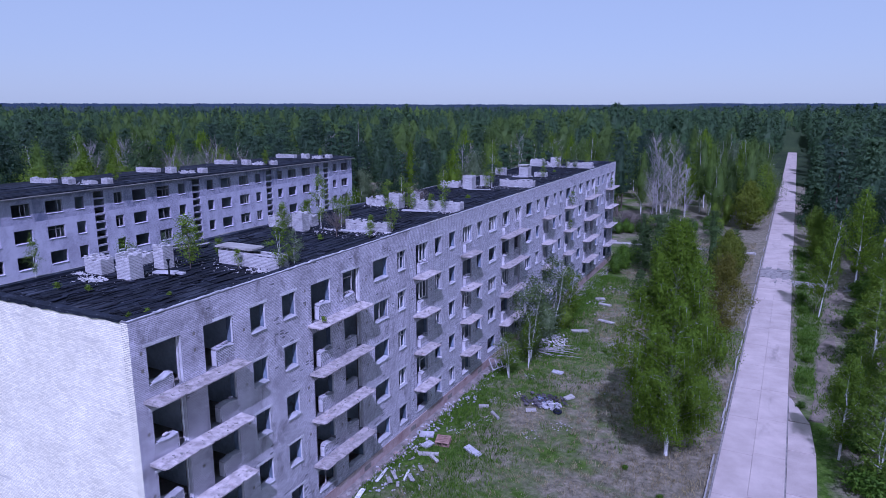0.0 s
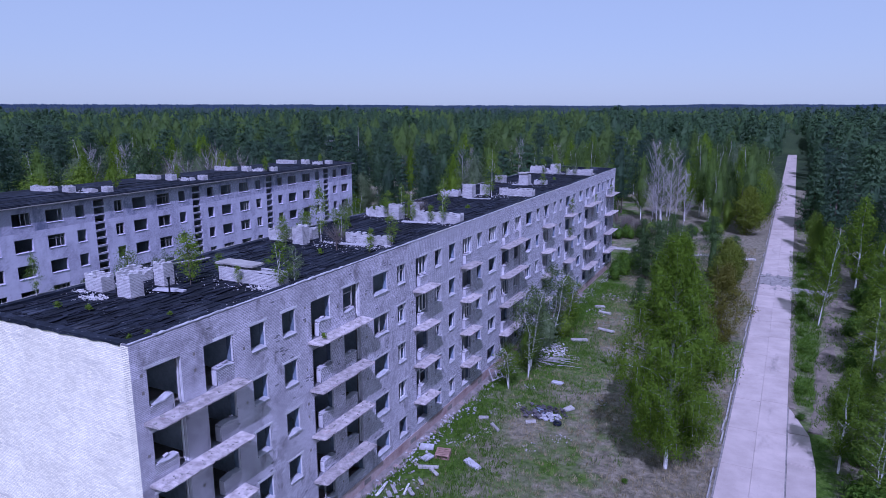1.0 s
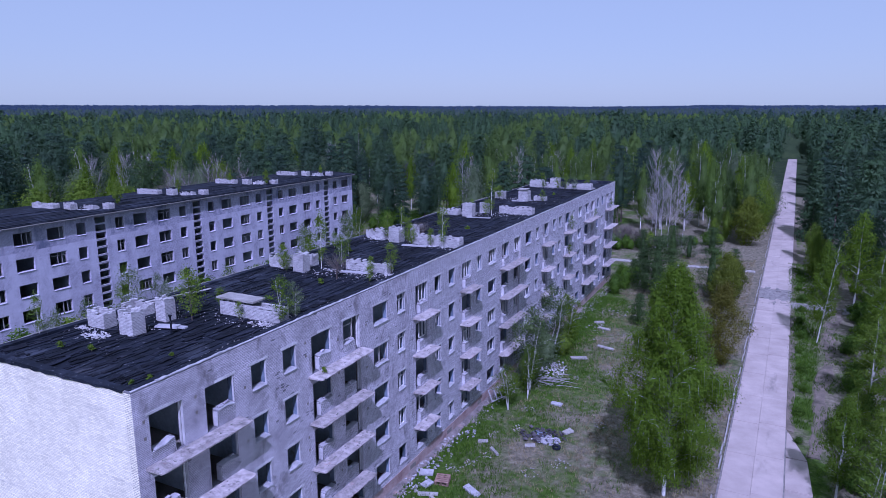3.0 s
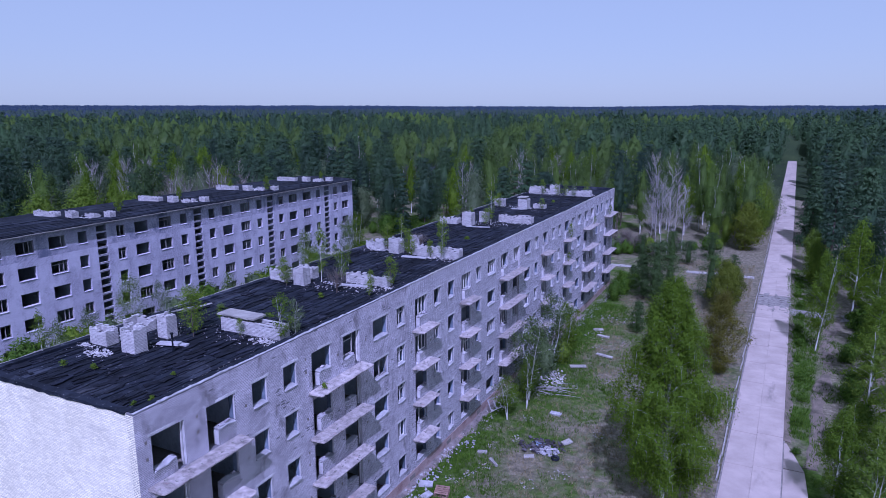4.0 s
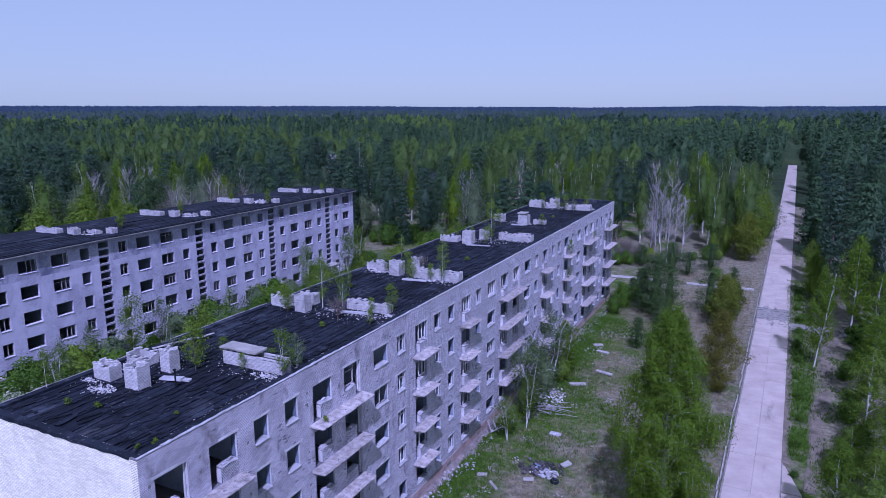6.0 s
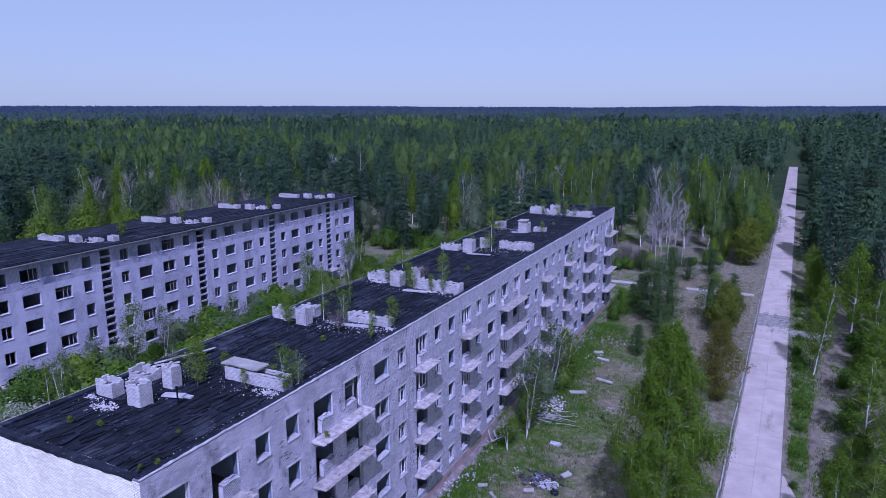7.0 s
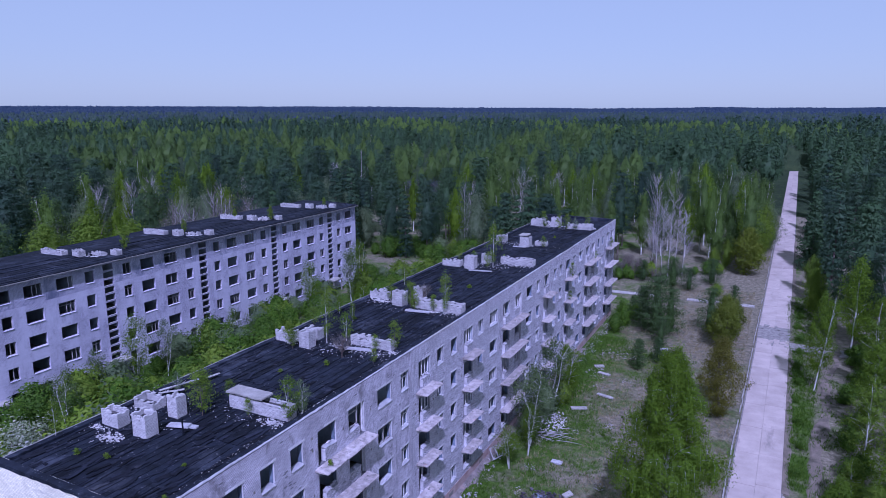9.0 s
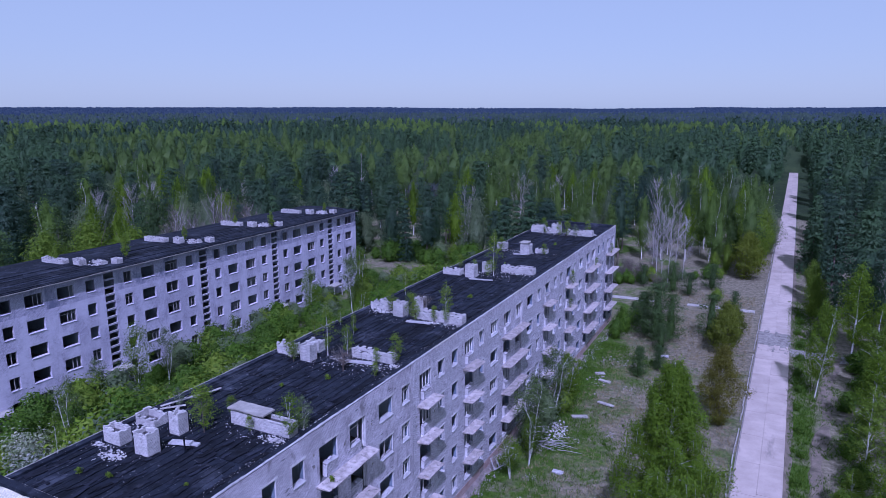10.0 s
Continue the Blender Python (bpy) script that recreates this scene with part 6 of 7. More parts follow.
def brick_shaft(parent, x0, y0, x1, y1, z, h, r, singly=False, cap=None, ragged=3, label=""):
    """A hollow brick ventilation shaft with a ragged top: a mortar core and bricks laid round it."""
    step, row = 0.262, 0.077
    rows = int(h / row)
    g = Geo()
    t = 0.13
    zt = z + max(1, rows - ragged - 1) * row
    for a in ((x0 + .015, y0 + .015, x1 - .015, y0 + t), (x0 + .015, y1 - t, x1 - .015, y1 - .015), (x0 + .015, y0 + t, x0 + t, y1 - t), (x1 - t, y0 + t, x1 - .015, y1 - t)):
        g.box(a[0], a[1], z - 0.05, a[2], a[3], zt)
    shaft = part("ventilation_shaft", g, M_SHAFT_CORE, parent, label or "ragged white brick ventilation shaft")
    joined = Geo()
    for k in range(rows):
        zz = z + (k + 0.5) * row
        off = step / 2 if k % 2 else 0.0
        sides = ((x0, y0, x1 - x0, 0, 1), (x0, y1, x1 - x0, 0, -1), (x0, y0, y1 - y0, 90, -1), (x1, y0, y1 - y0, 90, 1))
        for sx, sy, ln, turn, side in sides:
            n = int(ln / step)
            for i in range(n + 2):
                u = (i + 0.5) * step - off
                p, q = max(0.0, u - 0.1285), min(ln, u + 0.1285)
                if cap and turn == 0 and u < ln * cap:
                    u_teeth = 0
                else:
                    u_teeth = (int(u / 0.262) % 2) * (1 if ln < 1.2 else 2)
                worn = 0.0 if cap else max(0.0, min(1.0, 0.35 + 0.9 * noise.noise((u * 1.1 + sx, sy * 1.7 + turn, 2.0))))
                if q - p < 0.05 or k >= rows - int(worn * ragged) - u_teeth:
                    continue
                u, size = (p + q) / 2, (q - p) / 0.257
                if turn == 0:
                    m = pose(sx + u, sy + side * 0.06 + r.uniform(-.003, .003), zz, 0, 0, r.uniform(-0.6, 0.6))
                else:
                    m = pose(sx - side * 0.06 + r.uniform(-.003, .003), sy + u, zz, 0, 0, 90 + r.uniform(-0.6, 0.6))
                if singly:
                    part("brick", SHAFT_BRICK, M_SHAFT_PIECE, shaft, at=m @ Matrix.Diagonal((size, 1, 1, 1)))
                else:
                    joined.block((0.252 * size, 0.12, 0.059), m)
    if not singly:
        part("brick", joined, M_SHAFT, shaft, kind="stuff")
    if cap:
        for i in range(int((x1 - x0) * cap / 0.45)):
            x = x0 + 0.1 + i * 0.45
            for y in (y0 + 0.08, y1 - 0.08):
                part("pier", Geo().box(x, y - .06, z + rows * row, x + 0.12, y + .06, z + rows * row + 0.16), M_SHAFT_PIECE, shaft)
        g = Geo()
        n = 8
        xs = [x0 - 0.1 + (x1 - x0) * cap * i / n for i in range(n + 1)]
        zc = z + rows * row + 0.163
        g.loft([[(x, y0 - 0.12 + r.uniform(-.03, .03), zc), (x, y1 + 0.1 + r.uniform(-.03, .03), zc), (x, y1 + 0.1, zc + 0.1 + r.uniform(-.015, .015)), (x, y0 - 0.12, zc + 0.09)] for x in xs])
        part("cap", g, M_CONCRETE, shaft, "flat concrete cap on brick piers")
    return shaft


def rubble(name, label, x, y, z, rx, ry, n, r, lo, hi, mat, height=0.0, slab=0.0):
    """A scatter or heap of broken pieces."""
    g = Geo()
    for _ in range(n):
        a, d = r.uniform(0, 6.28), math.sqrt(r.random())
        s = r.uniform(lo, hi)
        zz = z + s * 0.25 + height * (1 - d) * r.random()
        g.block((s * r.uniform(1.0, 2.0), s, s * r.uniform(0.3, 0.7)), pose(x + rx * d * math.cos(a), y + ry * d * math.sin(a), zz, r.uniform(-25, 25), r.uniform(-25, 25), r.uniform(0, 180)), s * 0.14, r)
    return single(name, g, mat, label, "rubble", kind="stuff")


def near_roof():
    r = random.Random(31)
    z = A_ROOF + 0.02
    A = BLOCK_A
    # first group, over the first stair
    brick_shaft(A, -9.85, 5.3, -8.55, 6.05, z, 0.95, r, True, ragged=4)
    brick_shaft(A, -7.2, 5.15, -6.2, 5.95, z, 1.35, r, True, ragged=3)
    brick_shaft(A, -7.4, 7.6, -6.65, 8.3, z, 1.35, r, True, ragged=4)
    brick_shaft(A, -10.15, 7.6, -8.6, 8.55, z, 0.75, r, ragged=6)
    brick_shaft(A, -5.2, 10.1, -0.95, 10.9, z, 0.78, r, True, cap=0.62, ragged=2, label="long low brick ventilation shaft with a concrete cap")
    # further groups along the roof
    brick_shaft(A, -10.5, 20.3, -8.9, 21.1, z, 0.85, r, ragged=6)
    brick_shaft(A, -7.9, 19.8, -7.0, 20.6, z, 1.35, r, ragged=4)
    brick_shaft(A, -8.6, 21.6, -7.6, 22.4, z, 1.0, r, ragged=5)
    brick_shaft(A, -5.0, 22.1, -1.55, 22.9, z, 0.75, r, ragged=4, label="long low brick ventilation shaft with a toothed top")
    brick_shaft(A, -10.5, 33.2, -8.6, 34.2, z, 0.8, r, ragged=8)
    brick_shaft(A, -7.4, 32.0, -6.4, 33.0, z, 1.35, r, ragged=4)
    brick_shaft(A, -6.6, 34.4, -5.7, 35.2, z, 1.3, r, ragged=5)
    brick_shaft(A, -5.2, 32.2, -0.75, 33.0, z, 0.85, r, ragged=3, label="long low brick ventilation shaft with a toothed top")
    brick_shaft(A, -10.4, 47.7, -8.3, 48.6, z, 0.7, r, ragged=7)
    brick_shaft(A, -7.6, 47.4, -6.5, 48.4, z, 1.4, r, ragged=3)
    brick_shaft(A, -6.9, 50.4, -6.0, 51.2, z, 1.2, r, ragged=4)
    brick_shaft(A, -5.0, 51.4, -1.2, 52.3, z, 0.8, r, ragged=3, label="long low brick ventilation shaft with a toothed top")
    brick_shaft(A, -10.2, 62.8, -9.0, 63.8, z, 1.0, r, ragged=4)
    brick_shaft(A, -6.4, 61.2, -5.2, 62.4, z, 1.3, r, ragged=2, cap=0.9)
    brick_shaft(A, -4.9, 62.6, -3.4, 63.4, z, 0.6, r, ragged=3)
    brick_shaft(A, -10.3, 76.4, -8.4, 77.6, z, 1.1, r, ragged=7)
    brick_shaft(A, -7.4, 77.0, -6.2, 78.2, z, 1.4, r, ragged=4)
    brick_shaft(A, -4.8, 76.2, -1.2, 77.2, z, 0.9, r, ragged=4)
    # loose bricks, slabs and crumbs
    for x, y, rx, ry, n in ((-8.2, 4.5, 1.0, 0.5, 60), (-1.6, 9.5, 1.2, 0.5, 45), (-9.4, 7.2, 1.4, 0.8, 50), (-4.8, 20.8, 3.5, 1.2, 90), (-2.2, 21.6, 1.6, 0.7, 50),
                             (-7.5, 33.4, 3.2, 1.3, 150), (-3.0, 31.6, 2.4, 0.7, 60), (-6.5, 49.4, 3.6, 1.0, 90), (-3.0, 50.9, 2.0, 0.6, 50),
                             (-7.0, 62.3, 3.0, 1.0, 70), (-6.0, 77.0, 4.4, 1.6, 170)):
        rubble("brick_rubble", "scattered white brick rubble on the felt roof", x, y, z + 0.03, rx, ry, n, r, 0.015, 0.075, M_SHAFT, 0.04)
    grit = random.Random(77)
    for x, y, rx, ry, n in ((-8.4, 6.6, 2.6, 3.4, 170), (-3.4, 10.2, 3.0, 1.9, 130), (-0.85, 9.0, 0.35, 7.0, 110), (-10.9, 9.0, 0.5, 7.5, 120), (-5.6, 21.4, 5.2, 3.2, 200),
                            (-0.85, 27.0, 0.35, 10.0, 90), (-10.7, 27.0, 0.6, 9.0, 110), (-6.0, 33.2, 5.0, 3.0, 200), (-6.0, 49.6, 5.0, 3.0, 140), (-6.0, 62.4, 5.0, 3.0, 120)):
        rubble("mortar_crumbs", "fine pale mortar crumbs strewn over the felt roof", x, y, z + 0.03, rx, ry, n, grit, 0.012, 0.045, M_SHAFT if n > 125 else M_CONCRETE, 0.01)
    for x, y, rx, ry, n in ((-8.0, 4.3, 0.9, 0.45, 90), (-9.6, 4.9, 0.9, 0.3, 40), (-1.5, 9.6, 1.1, 0.45, 80), (-0.7, 12.0, 0.3, 2.4, 50), (-4.6, 21.2, 2.6, 0.6, 90), (-1.2, 21.8, 0.7, 0.6, 40),
                             (-8.6, 32.6, 2.2, 1.0, 120), (-3.0, 31.8, 2.4, 0.5, 70), (-8.4, 48.8, 2.4, 0.8, 70), (-3.0, 50.9, 2.2, 0.4, 60), (-6.6, 62.0, 3.0, 0.9, 60), (-6.4, 76.6, 4.2, 1.8, 160), (-10.2, 9.0, 0.3, 4.0, 40)):
        g = Geo()
        for _ in range(n):
            a, d = r.uniform(0, 6.28), r.random() ** 0.7
            q = r.uniform(0.02, 0.15) * (1.15 - d)
            g.block((q * r.uniform(0.8, 1.7), q, 0.03), pose(x + rx * d * math.cos(a), y + ry * d * math.sin(a), z + 0.055, r.uniform(-6, 6), r.uniform(-6, 6), r.uniform(0, 180)), q * 0.22, r)
        single("plaster_spill", g, M_SHAFT, "thin spill of white crumbled plaster on the roof", "rubble", kind="stuff")
    for x, y, sx, sy, t in ((-5.85, 7.0, 1.25, 0.45, 20), (-8.6, 6.5, 1.5, 0.12, 70), (-5.0, 7.2, 0.45, 0.3, 10), (-3.6, 21.3, 1.9, 0.4, 12), (-4.4, 31.2, 2.2, 0.35, 8), (-5.5, 46.9, 2.6, 0.3, 5), (-6.2, 60.6, 1.6, 0.3, 10)):
        g = Geo().block((sx, sy, 0.09), pose(0, 0, 0), 0.02, r)
        single("concrete_slab", g, M_LIME, "pale broken concrete slab lying on the roof", "slab", pose(x, y, z + 0.09, r.uniform(-2, 2), r.uniform(-2, 2), t))
    g = Geo().tube([(0, 0, 0), (0.01, 0, 0.45), (0.0, 0, 0.95)], [0.05, 0.045, 0.05], 8).tube([(0, 0, 0.93), (0, 0, 1.0)], [0.09, 0.09], 8)
    single("vent_pipe", g, M_FELT, "thin dark vent pipe standing on the roof", "pipe", pose(-4.9, 6.4, z))
    for x, y, ln, t in ((-9.9, 10.8, 2.6, 62), (-9.3, 12.3, 1.8, 70), (-9.6, 9.8, 1.5, 40)):
        single("plank", Geo().block((ln, 0.16, 0.05), pose(0, 0, 0), 0.01, r), M_WOOD, "grey weathered plank lying on the roof edge", "plank", pose(x, y, z + 0.2, 0, -4, t))
    # young trees and tufts that grow on the roof
    sap = [broadleaf(500 + i, 2.6, 0.75, 0.12, 48, 15, 0.064, m, M_BARK if i % 2 else M_BARK_DARK, 0.022, 0.75, 0.2, 1 + i % 2, 0.14, 12) for i, m in enumerate((L_FRESH, L_BIRCH, L_FRESH, L_GREY))]
    slim = broadleaf(510, 3.9, 0.7, 0.2, 56, 14, 0.07, L_FRESH, M_BARK, 0.03, 0.8, 0.3, 1, 0.16, 14)
    for i, (x, y, s, k) in enumerate(((-5.8, 8.6, 1.15, 0), (-6.5, 9.4, 0.85, 2), (-0.95, 10.3, 1.0, 1), (-0.8, 11.2, 0.8, 3), (-5.9, 10.9, 0.5, 2), (-3.4, 9.7, 0.42, 2), (-8.9, 20.0, 0.75, 0),
                                      (-8.2, 19.4, 0.6, 2), (-5.7, 22.6, 0.85, 1), (-1.5, 22.6, 0.85, 0), (-2.6, 21.7, 0.5, 2), (-1.4, 19.6, 0.45, 2), (-8.1, 33.0, 0.9, 0), (-5.8, 32.4, 0.9, 2),
                                      (-5.0, 31.7, 0.7, 0), (-3.3, 32.0, 0.6, 2), (-7.5, 49.6, 0.6, 1), (-5.4, 48.6, 0.7, 0), (-9.6, 50.5, 0.7, 2), (-9.2, 62.0, 0.7, 2), (-3.4, 61.6, 0.6, 0),
                                      (-5.6, 75.0, 0.85, 0), (-4.4, 74.6, 0.95, 2), (-3.3, 75.2, 0.7, 3), (-2.2, 77.6, 0.8, 0), (-7.9, 75.8, 0.7, 1), (-9.0, 78.2, 0.8, 2), (-6.4, 63.6, 0.5, 2), (-9.5, 10.2, 0.5, 3),
                                      (-10.2, 24.5, 0.6, 2), (-10.2, 28.0, 0.5, 1))):
        tree(sap[k], "roof_sapling", "leafy green sapling growing on the felt roof", x, y, z, s, i * 71 % 360, "roof saplings", 1.15)
    for x, y, s in ((-6.7, 21.5, 1.1), (-2.0, 31.6, 1.0), (-5.0, 49.2, 1.35), (-9.9, 38.5, 0.6), (-7.6, 26.2, 0.5), (-10.7, 3.2, 0.62)):
        tree(slim, "roof_birch", "slender young birch growing on the felt roof", x, y, z, s, x * 90, "roof saplings")
    tree(BRUSH[1], "dry_bush", "brown leafless bush among roof rubble", -4.0, 19.6, z, 0.34, 40, "", 1.7, "bush")
    tree(BRUSH[1], "dry_bush", "brown leafless bush among roof rubble", -5.6, 34.6, z, 0.32, 140, "", 1.5, "bush")
    rubble("brick_heap", "ragged heap of white brick rubble at the roof edge", -9.5, 34.0, z, 1.2, 1.4, 150, r, 0.06, 0.17, M_SHAFT, 0.75)
    rubble("brick_heap", "ragged heap of white brick rubble at the roof edge", -9.2, 20.9, z, 0.9, 0.8, 60, r, 0.06, 0.15, M_SHAFT, 0.45)
    rubble("brick_heap", "ragged heap of white brick rubble at the roof edge", -9.4, 48.4, z, 1.0, 0.7, 60, r, 0.06, 0.15, M_SHAFT, 0.5)
    rubble("brick_heap", "ragged heap of white brick rubble at the roof edge", -8.6, 77.8, z, 1.9, 1.6, 170, r, 0.07, 0.2, M_SHAFT, 0.9)
    rubble("brick_heap", "ragged heap of white brick rubble at the roof edge", -2.6, 77.4, z, 1.6, 1.0, 100, r, 0.07, 0.2, M_SHAFT, 0.6)
    tuft = broadleaf(520, 0.34, 0.24, 0.0, 16, 10, 0.06, L_FRESH, M_BARK_DARK, 0.006, 0.9, 0.0, 3, 0.22, 6)
    for i, (x, y) in enumerate(((-8.0, 2.5), (-6.3, 2.9), (-2.3, 4.1), (-1.2, 1.0), (-0.8, 1.6), (-2.6, 13.0), (-6.0, 15.5), (-4.0, 17.8), (-8.0, 27.0), (-3.6, 40.0), (-6.0, 55.0), (-4.0, 68.0))):
        tree(tuft, "grass_tuft", "small green tuft growing through the roofing felt", x, y, z, r.uniform(0.5, 1.1), i * 50, "roof tufts", category="plant")
    tree(tuft, "grass_tuft", "small green tuft growing on a balcony slab", 0.5, 11.9, FLOORS[4] + 0.05, 0.9, 0, category="plant")
    for i, (y, k, s) in enumerate(((61.2, 4, 0.75), (60.6, 3, 0.5), (72.5, 4, 0.45), (81.5, 4, 0.6))):
        tree(sap[0], "balcony_sapling", "green sapling growing on a broken balcony slab", 0.5, y, FLOORS[k] + 0.05, s, i * 80, "balcony saplings")


near_roof()


def far_roof():
    r = random.Random(41)
    z = B_EAVE + 0.4
    for y in (32.2, 47.0, 61.5, 76.0, 17.5):
        brick_shaft(BLOCK_B, B_X - 9.6, y, B_X - 5.6, y + 0.8, z - 0.05, 0.75, r, ragged=2, label="long low white brick ventilation shaft")
        brick_shaft(BLOCK_B, B_X - 4.6, y + 0.6, B_X - 3.4, y + 1.5, z - 0.1, 0.95, r, ragged=3)
        brick_shaft(BLOCK_B, B_X - 3.6, y + 2.4, B_X - 1.9, y + 3.2, z - 0.15, 0.55, r, ragged=5)
        brick_shaft(BLOCK_B, B_X - 1.7, y + 3.5, B_X - 0.6, y + 4.3, z - 0.2, 0.8, r, ragged=2)
        rubble("brick_rubble", "pale brick rubble on the far roof", B_X - 3.6, y + 2.6, z - 0.1, 2.0, 1.4, 60, r, 0.06, 0.22, M_SHAFT, 0.12)
    sap = broadleaf(530, 3.0, 0.8, 0.1, 46, 14, 0.12, L_FRESH, M_BARK_DARK, 0.03, 0.75, 0.1, 2, 0.14, 10)
    for i, (dx, y, s) in enumerate(((-2.5, 38.5, 1.0), (-8, 33, 0.7), (-5, 50, 0.7), (-1.5, 64, 0.8), (-7, 62, 0.6), (-3, 80, 0.6))):
        tree(sap, "roof_sapling", "leafy green sapling growing on the far roof", B_X + dx, y, z - 0.15, s, i * 66, "roof saplings")


far_roof()


# ---- debris on the ground ----
def yard():
    r = random.Random(51)
    for i in range(40):
        y = 8 + i * 1.95
        rubble("wall_rubble", "pale brick and plaster rubble along the foot of the wall", 0.8 + r.uniform(-.2, .6), y, 0.0, 0.75, 1.2, r.randint(24, 46), r, 0.03, 0.14 if y < 30 else 0.09, M_LIME if i % 3 and y < 30 else M_CONCRETE, 0.07)
    for i in range(11):
        x, y = r.uniform(0.9, 3.3), r.uniform(12.5, 19.5)
        single("board", Geo().block((r.uniform(0.5, 1.6), r.uniform(0.12, 0.32), 0.04), pose(0, 0, 0), 0.015, r), M_WOOD if i % 3 else M_PAINTED, "pale splintered board lying in the grass", "board",
               pose(x, y, 0.06 + 0.02 * (i % 3), r.uniform(-3, 3), r.uniform(-4, 4), 115 + r.uniform(-25, 25)), "boards by the wall")
    for i, (x, y) in enumerate(((3.4, 25.6), (3.9, 27.2), (2.5, 24.4), (4.6, 32.4), (7.9, 26.2), (9.4, 28.4), (10.6, 36.0), (4.1, 36.4), (6.0, 45.0), (8.8, 47.5), (5.4, 57.2), (7.8, 60.2), (3.2, 30.4))):
        rubble("grey_rubble", "small patch of crumbled pale plaster in the grass", x, y, -0.02, 0.5 + 0.2 * (i % 3), 0.7, 22, r, 0.03, 0.10, M_CONCRETE, 0.03)
    rubble("rubble_heap", "heap of white bricks and plaster under young birches", 3.4, 46.0, 0.0, 1.3, 2.6, 150, r, 0.04, 0.15, M_SHAFT, 0.22)
    rubble("rubble_heap", "grey spread of crumbled plaster under young birches", 3.0, 44.2, 0.0, 2.0, 3.4, 170, r, 0.03, 0.11, M_CONCRETE, 0.08)
    rubble("rubble_heap", "low spread of brick rubble in green grass", 3.2, 17.0, 0.0, 1.7, 2.2, 60, r, 0.025, 0.09, M_CONCRETE, 0.05)
    rubble("rubble_heap", "low spread of brick rubble in green grass", 5.0, 68.5, 0.0, 2.6, 1.6, 50, r, 0.05, 0.14, M_CONCRETE, 0.08)
    rubble("rubble_heap", "low spread of brick rubble in green grass", 4.2, 61.0, 0.0, 1.4, 1.6, 40, r, 0.05, 0.14, M_CONCRETE, 0.08)
    slabs = ((1.15, 22.7, 1.0, 0.6, 20, 6), (1.9, 21.4, 0.9, 0.5, 75, 8), (2.55, 20.3, 1.4, 0.28, 25, 3), (3.2, 19.9, 0.9, 0.25, -30, 3), (5.1, 22.0, 1.4, 0.5, -28, 10), (4.9, 50.2, 1.7, 0.6, 25, 2),
             (6.7, 54.6, 1.9, 0.4, -12, 2), (6.2, 38.2, 1.0, 0.5, 5, 4), (3.9, 63.2, 1.2, 0.6, 30, 3), (5.0, 61.0, 1.5, 0.5, -15, 3), (6.6, 29.9, 0.8, 0.3, 30, 2), (8.6, 33.5, 0.9, 0.5, 60, 3), (4.4, 27.8, 1.2, 0.22, -40, 2), (3.0, 28.9, 0.8, 0.3, 15, 2),
             (10.0, 73.0, 1.4, 0.7, 10, 4))
    for x, y, a, b, t, tilt in slabs:
        single("concrete_slab", Geo().block((a, b, 0.14), pose(0, 0, 0), 0.03, r), M_CONCRETE if tilt < 4 else M_LIME, "pale broken concrete slab lying in the grass", "slab",
               pose(x, y, 0.09, tilt, r.uniform(-2, 2), t))
    # stack of weathered boards
    stack = thing("pallet", "weathered brown wooden pallet lying in the grass", "pallet", pose(2.75, 22.2, 0.02, 14, 0, 12) @ Matrix.Diagonal((0.85, 0.85, 0.85, 1)))
    for i in range(5):
        part("board", Geo().block((1.2, 0.15, 0.025), pose(0, -0.42 + i * 0.21, 0.42 + r.uniform(-.01, .01), 0, 0, r.uniform(-2, 2))), M_RUST, stack)
    for i in range(5):
        part("board", Geo().block((1.2, 0.15, 0.025), pose(0, -0.42 + i * 0.21, 0.06, 0, 0, r.uniform(-2, 2))), M_RUST, stack)
    for x in (-0.52, 0, 0.52):
        part("block", Geo().block((0.12, 1.0, 0.32), pose(x, 0, 0.24)), M_RUST, stack)
    # dumped junk and an old tyre
    g = Geo()
    for _ in range(90):
        q = r.uniform(0.05, 0.24)
        g.block((q * r.uniform(1, 2.6), q, q * 0.4), pose(r.gauss(0, 0.62), r.gauss(0, 0.5), r.uniform(0.02, 0.34), r.uniform(-40, 40), r.uniform(-40, 40), r.uniform(0, 180)), q * 0.22, r)
    single("junk_heap", g, M_JUNK, "dark heap of dumped scrap and rags in the grass", "junk", pose(7.0, 32.0, 0, 0, 0, 20), kind="stuff")
    rubble("junk_heap", "pale scraps dumped beside a dark heap", 7.5, 31.4, 0.05, 1.1, 0.8, 70, r, 0.04, 0.20, M_LIME, 0.25)
    rubble("junk_heap", "faded blue scraps in a dark heap", 6.6, 32.0, 0.05, 0.6, 0.6, 20, r, 0.06, 0.22, M_BLUE, 0.30)
    for x, y, ln, t in ((7.1, 30.9, 1.5, 8), (6.9, 31.3, 1.1, -20), (7.8, 31.6, 1.0, 40)):
        single("plank", Geo().block((ln, 0.12, 0.05), pose(0, 0, 0), 0.01, r), M_PAINTED, "pale plank lying on a junk heap", "plank", pose(x, y, 0.16, 3, 4, t))
    g = Geo()
    n, k = 20, 8
    for i in range(n):
        a = 2 * math.pi * i / n
        for j in range(k):
            b = 2 * math.pi * j / k
            q = 0.25 + 0.10 * math.cos(b)
            g.v.append((q * math.cos(a), q * math.sin(a), 0.11 + 0.10 * math.sin(b)))
    for i in range(n):
        for j in range(k):
            g.f.append((i * k + j, ((i + 1) % n) * k + j, ((i + 1) % n) * k + (j + 1) % k, i * k + (j + 1) % k))
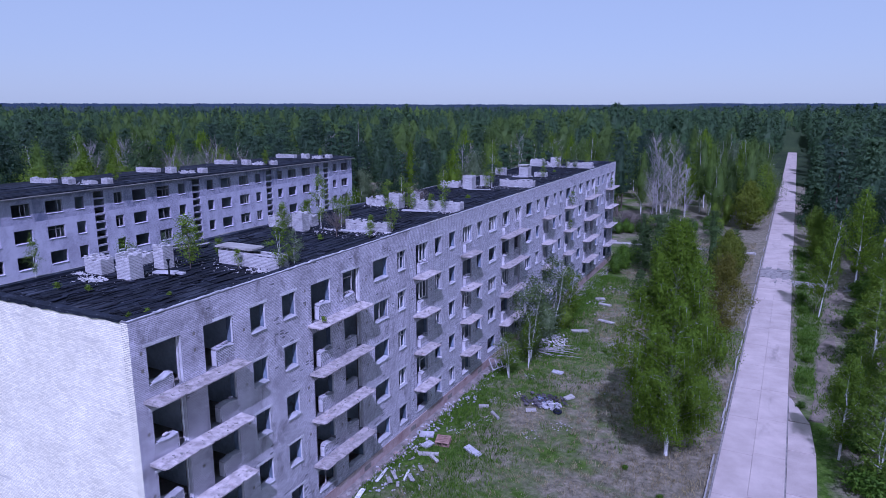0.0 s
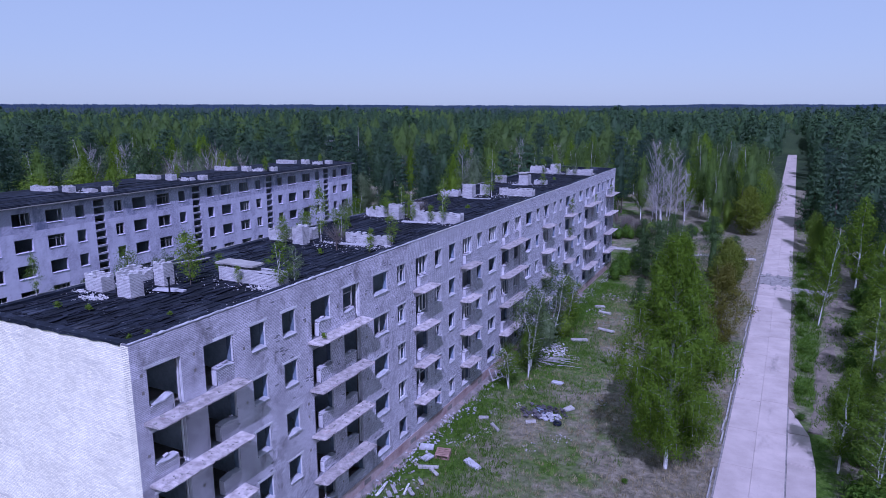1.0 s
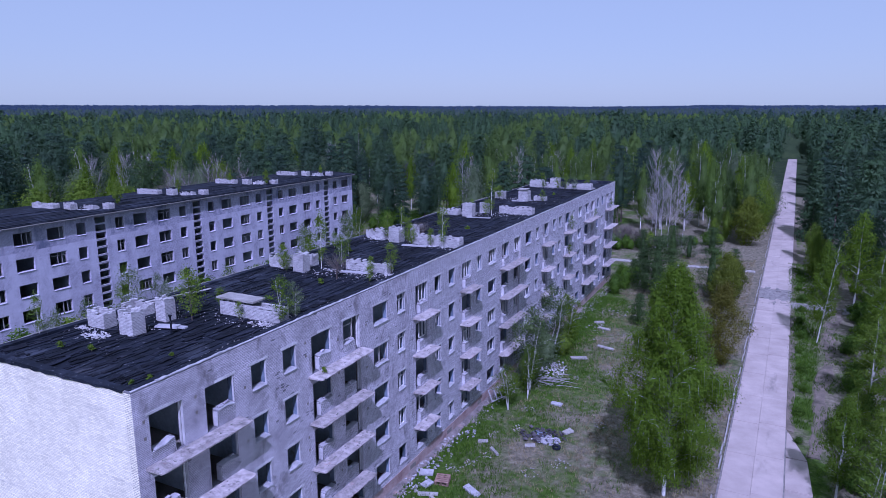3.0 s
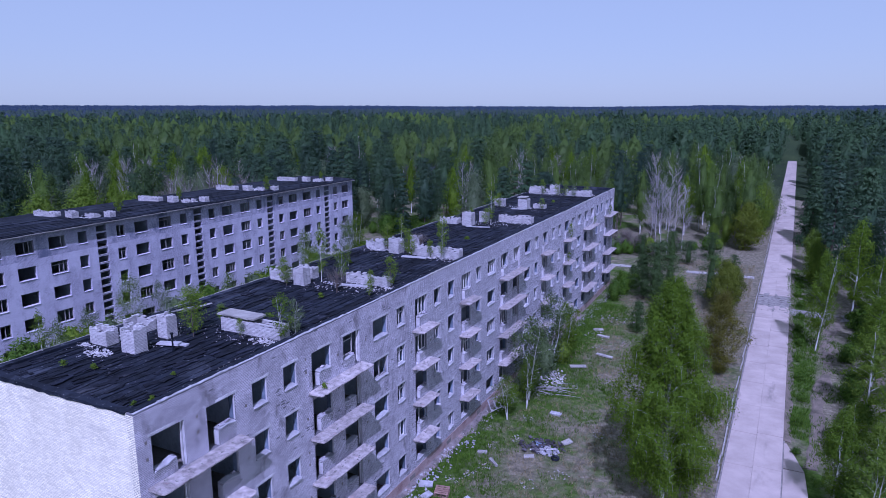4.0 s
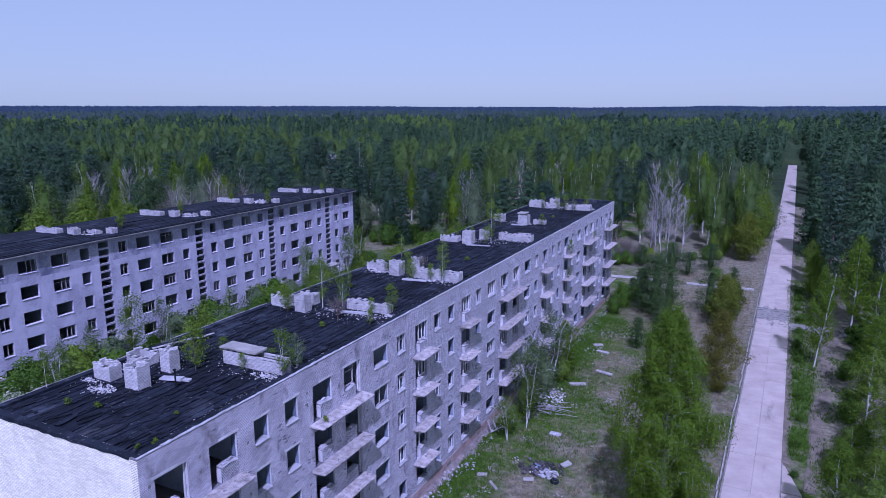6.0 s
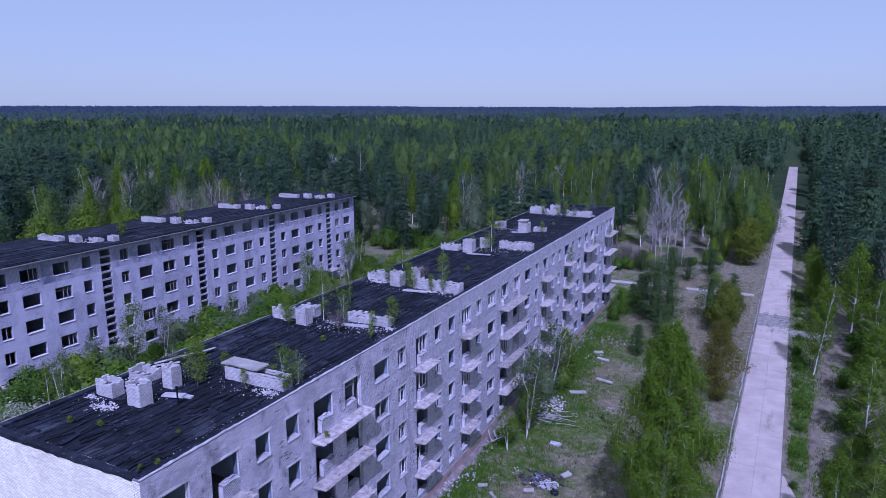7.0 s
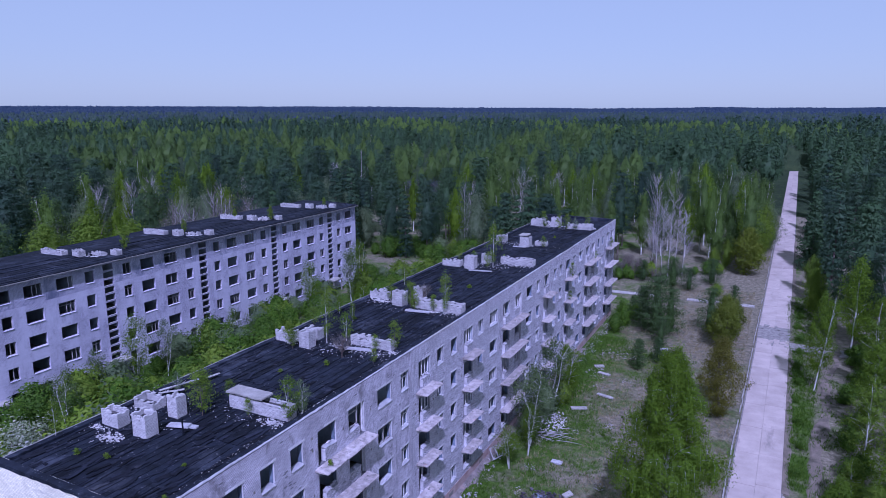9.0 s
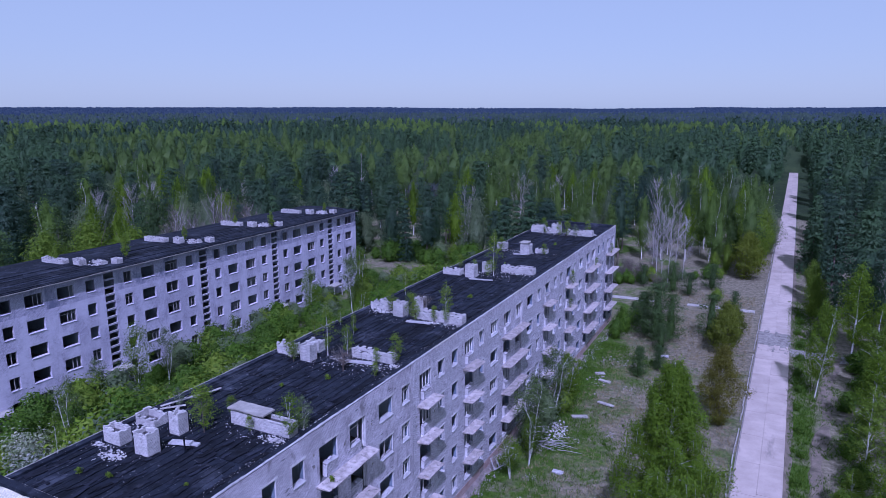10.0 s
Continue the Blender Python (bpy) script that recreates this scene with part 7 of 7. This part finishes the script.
    single("tyre", g, M_FELT, "old black rubber tyre lying in the grass", "tyre", pose(8.55, 30.5, 0.02, 6, 4, 0))
    # fallen branches by the rubble heap
    g = Geo()
    for _ in range(15):
        a, ln = r.uniform(-0.5, 0.5), r.uniform(1.2, 2.6)
        p = Vector((r.gauss(0, 0.7), r.gauss(0, 0.4), r.uniform(0.1, 0.5)))
        d = Vector((math.cos(a), math.sin(a), r.uniform(-0.05, 0.1))) * ln
        g.tube([p, p + d * 0.5 + Vector((0, 0, .05)), p + d], [.035, .028, .012], 5)
    single("branch_pile", g, M_WOOD, "pile of bleached fallen branches in the grass", "branches", pose(3.8, 42.4, 0, 0, 0, 10), kind="stuff")
    # abandoned window frame against the wall
    fr = thing("window_frame", "loose white window frame leaning by the wall", "window frame", pose(1.0, 36.3, 0.75, 60, 0, 70))
    for a, b, c, d in ((-.7, -.55, .7, -.48), (-.7, .48, .7, .55), (-.7, -.48, -.63, .48), (.63, -.48, .7, .48), (-.04, -.48, .03, .48)):
        part("bar", Geo().box(a, b, -0.03, c, d, 0.03), M_LIME, fr)
    # rail of small posts left over from the kerb verge
    rng = np.random.default_rng(61)

    def grass(name, label, n, area, dens, size, mat):
        pts = []
        while len(pts) < n:
            x, y = rng.uniform(area[0], area[1]), rng.uniform(area[2], area[3])
            if rng.random() < dens(x, y):
                pts.append((x, y))
        p = np.array(pts)
        q = np.repeat(np.column_stack((p, np.zeros(n))), 5, axis=0)
        q[:, :2] += rng.normal(size=(len(q), 2)) * 0.10
        up = np.column_stack((rng.normal(size=(len(q), 2)) * 0.35, np.ones(len(q)))) * (size * rng.uniform(0.5, 1.3, len(q)))[:, None]
        sd = np.column_stack((rng.normal(size=(len(q), 2)), np.zeros(len(q))))
        sd *= 0.022 / (np.linalg.norm(sd, axis=1)[:, None] + 1e-6)
        q[:, 2] = -0.08
        v = np.stack((q - sd, q + sd, q + up * 0.6 + sd * 0.8, q + up), 1).reshape(-1, 3)
        ob = new(name, array_mesh(name, v, np.arange(len(v)).reshape(-1, 4), mat))
        tagged(ob, label, "grass", kind="stuff")

    def lump(x, y):
        return noise.noise((x * 0.25, y * 0.25, 1.0))

    grass("green_grass", "tufts of green spring grass", 7000, (0.6, 20, 6, 75), lambda x, y: max(0.0, 0.8 - x * 0.085 + 0.9 * lump(x, y)), 0.30, L_GRASS)
    grass("dry_grass", "tufts of dry straw-coloured grass", 8500, (3, 20.0, 10, 110), lambda x, y: max(0.0, 0.35 + 0.03 * x - 0.9 * lump(x, y)), 0.26, L_STRAW)
    grass("green_grass", "tufts of green grass on the road verge", 4500, (25.0, 30.5, 25, 110), lambda x, y: 0.0 if y < 43 and x - road_x(y) < 4.1 else (1.0 if x - road_x(y) < 3.4 + 0.06 * (y - 38) else 0.25) + lump(x, y), 0.32, L_GRASS)


L_GRASS = leaf("green_grass_blade", (0.042, 0.095, 0.005), (0.074, 0.150, 0.009), (0.12, 0.20, 0.02), 0.3, 0.3)
L_STRAW = leaf("dry_grass_blade", (0.16, 0.135, 0.07), (0.25, 0.215, 0.12), (0.36, 0.315, 0.19), 0.2, 0.3)
M_RUST = surface("brown_weathered_boards", (0.16, 0.09, 0.07), (0.34, 0.22, 0.18), 3, 25, 0.9, 0.4, 0.006, obj=0.2)
M_JUNK = surface("dark_scrap", (0.015, 0.015, 0.018), (0.10, 0.09, 0.10), 2.5, 20, 0.7, 0.5, 0.02, island=0.5)
yard()
# leafy growth at the edge of the apron
for i, (x, y, k) in enumerate(((29.4, 28.6, 0.72), (31.3, 31.6, 0.78), (30.2, 35.2, 0.62), (33.6, 34.0, 0.8), (29.6, 41.5, 0.5), (32.2, 27.4, 0.7))):
    tree(LIGHT[i % 2], "birch_tree", "light green young birch beside the road apron", x, y, 0, k, i * 71 % 360, "young birches by the apron", 1.25)
# low green shrubs on the right-hand verge
r3 = random.Random(91)
LOW = broadleaf(95, 1.3, 1.0, 0.0, 70, 16, 0.13, L_SHRUB, M_BARK_DARK, 0.03, 0.9, 0.0, 4, 0.18, 8)
for i in range(34):
    y = 40 + i * 1.9
    side = 2.9 + r3.uniform(0, 0.5) if i % 3 == 0 else 5.6 + 0.073 * (y - 38) + r3.uniform(0, 2.5)
    tree(LOW, "verge_shrub", "low green shrub on the road verge", road_x(y) + side, y, 0, r3.uniform(0.3, 0.6) if i % 3 == 0 else r3.uniform(0.5, 1.2), r3.uniform(0, 360), "verge shrubs", 1.2, "bush")
for i in range(18):
    tree(LOW, "verge_shrub", "low green shrub beside the road apron", r3.uniform(28.2, 37), r3.uniform(25, 46), 0, r3.uniform(0.5, 1.2), r3.uniform(0, 360), "verge shrubs", 1.3, "bush")
for i in range(16):
    tree(LOW, "field_weed", "small green weed in dry grass", r3.uniform(6, 19), r3.uniform(18, 70), 0, r3.uniform(0.12, 0.24), r3.uniform(0, 360), "field weeds", 1.3, "plant")
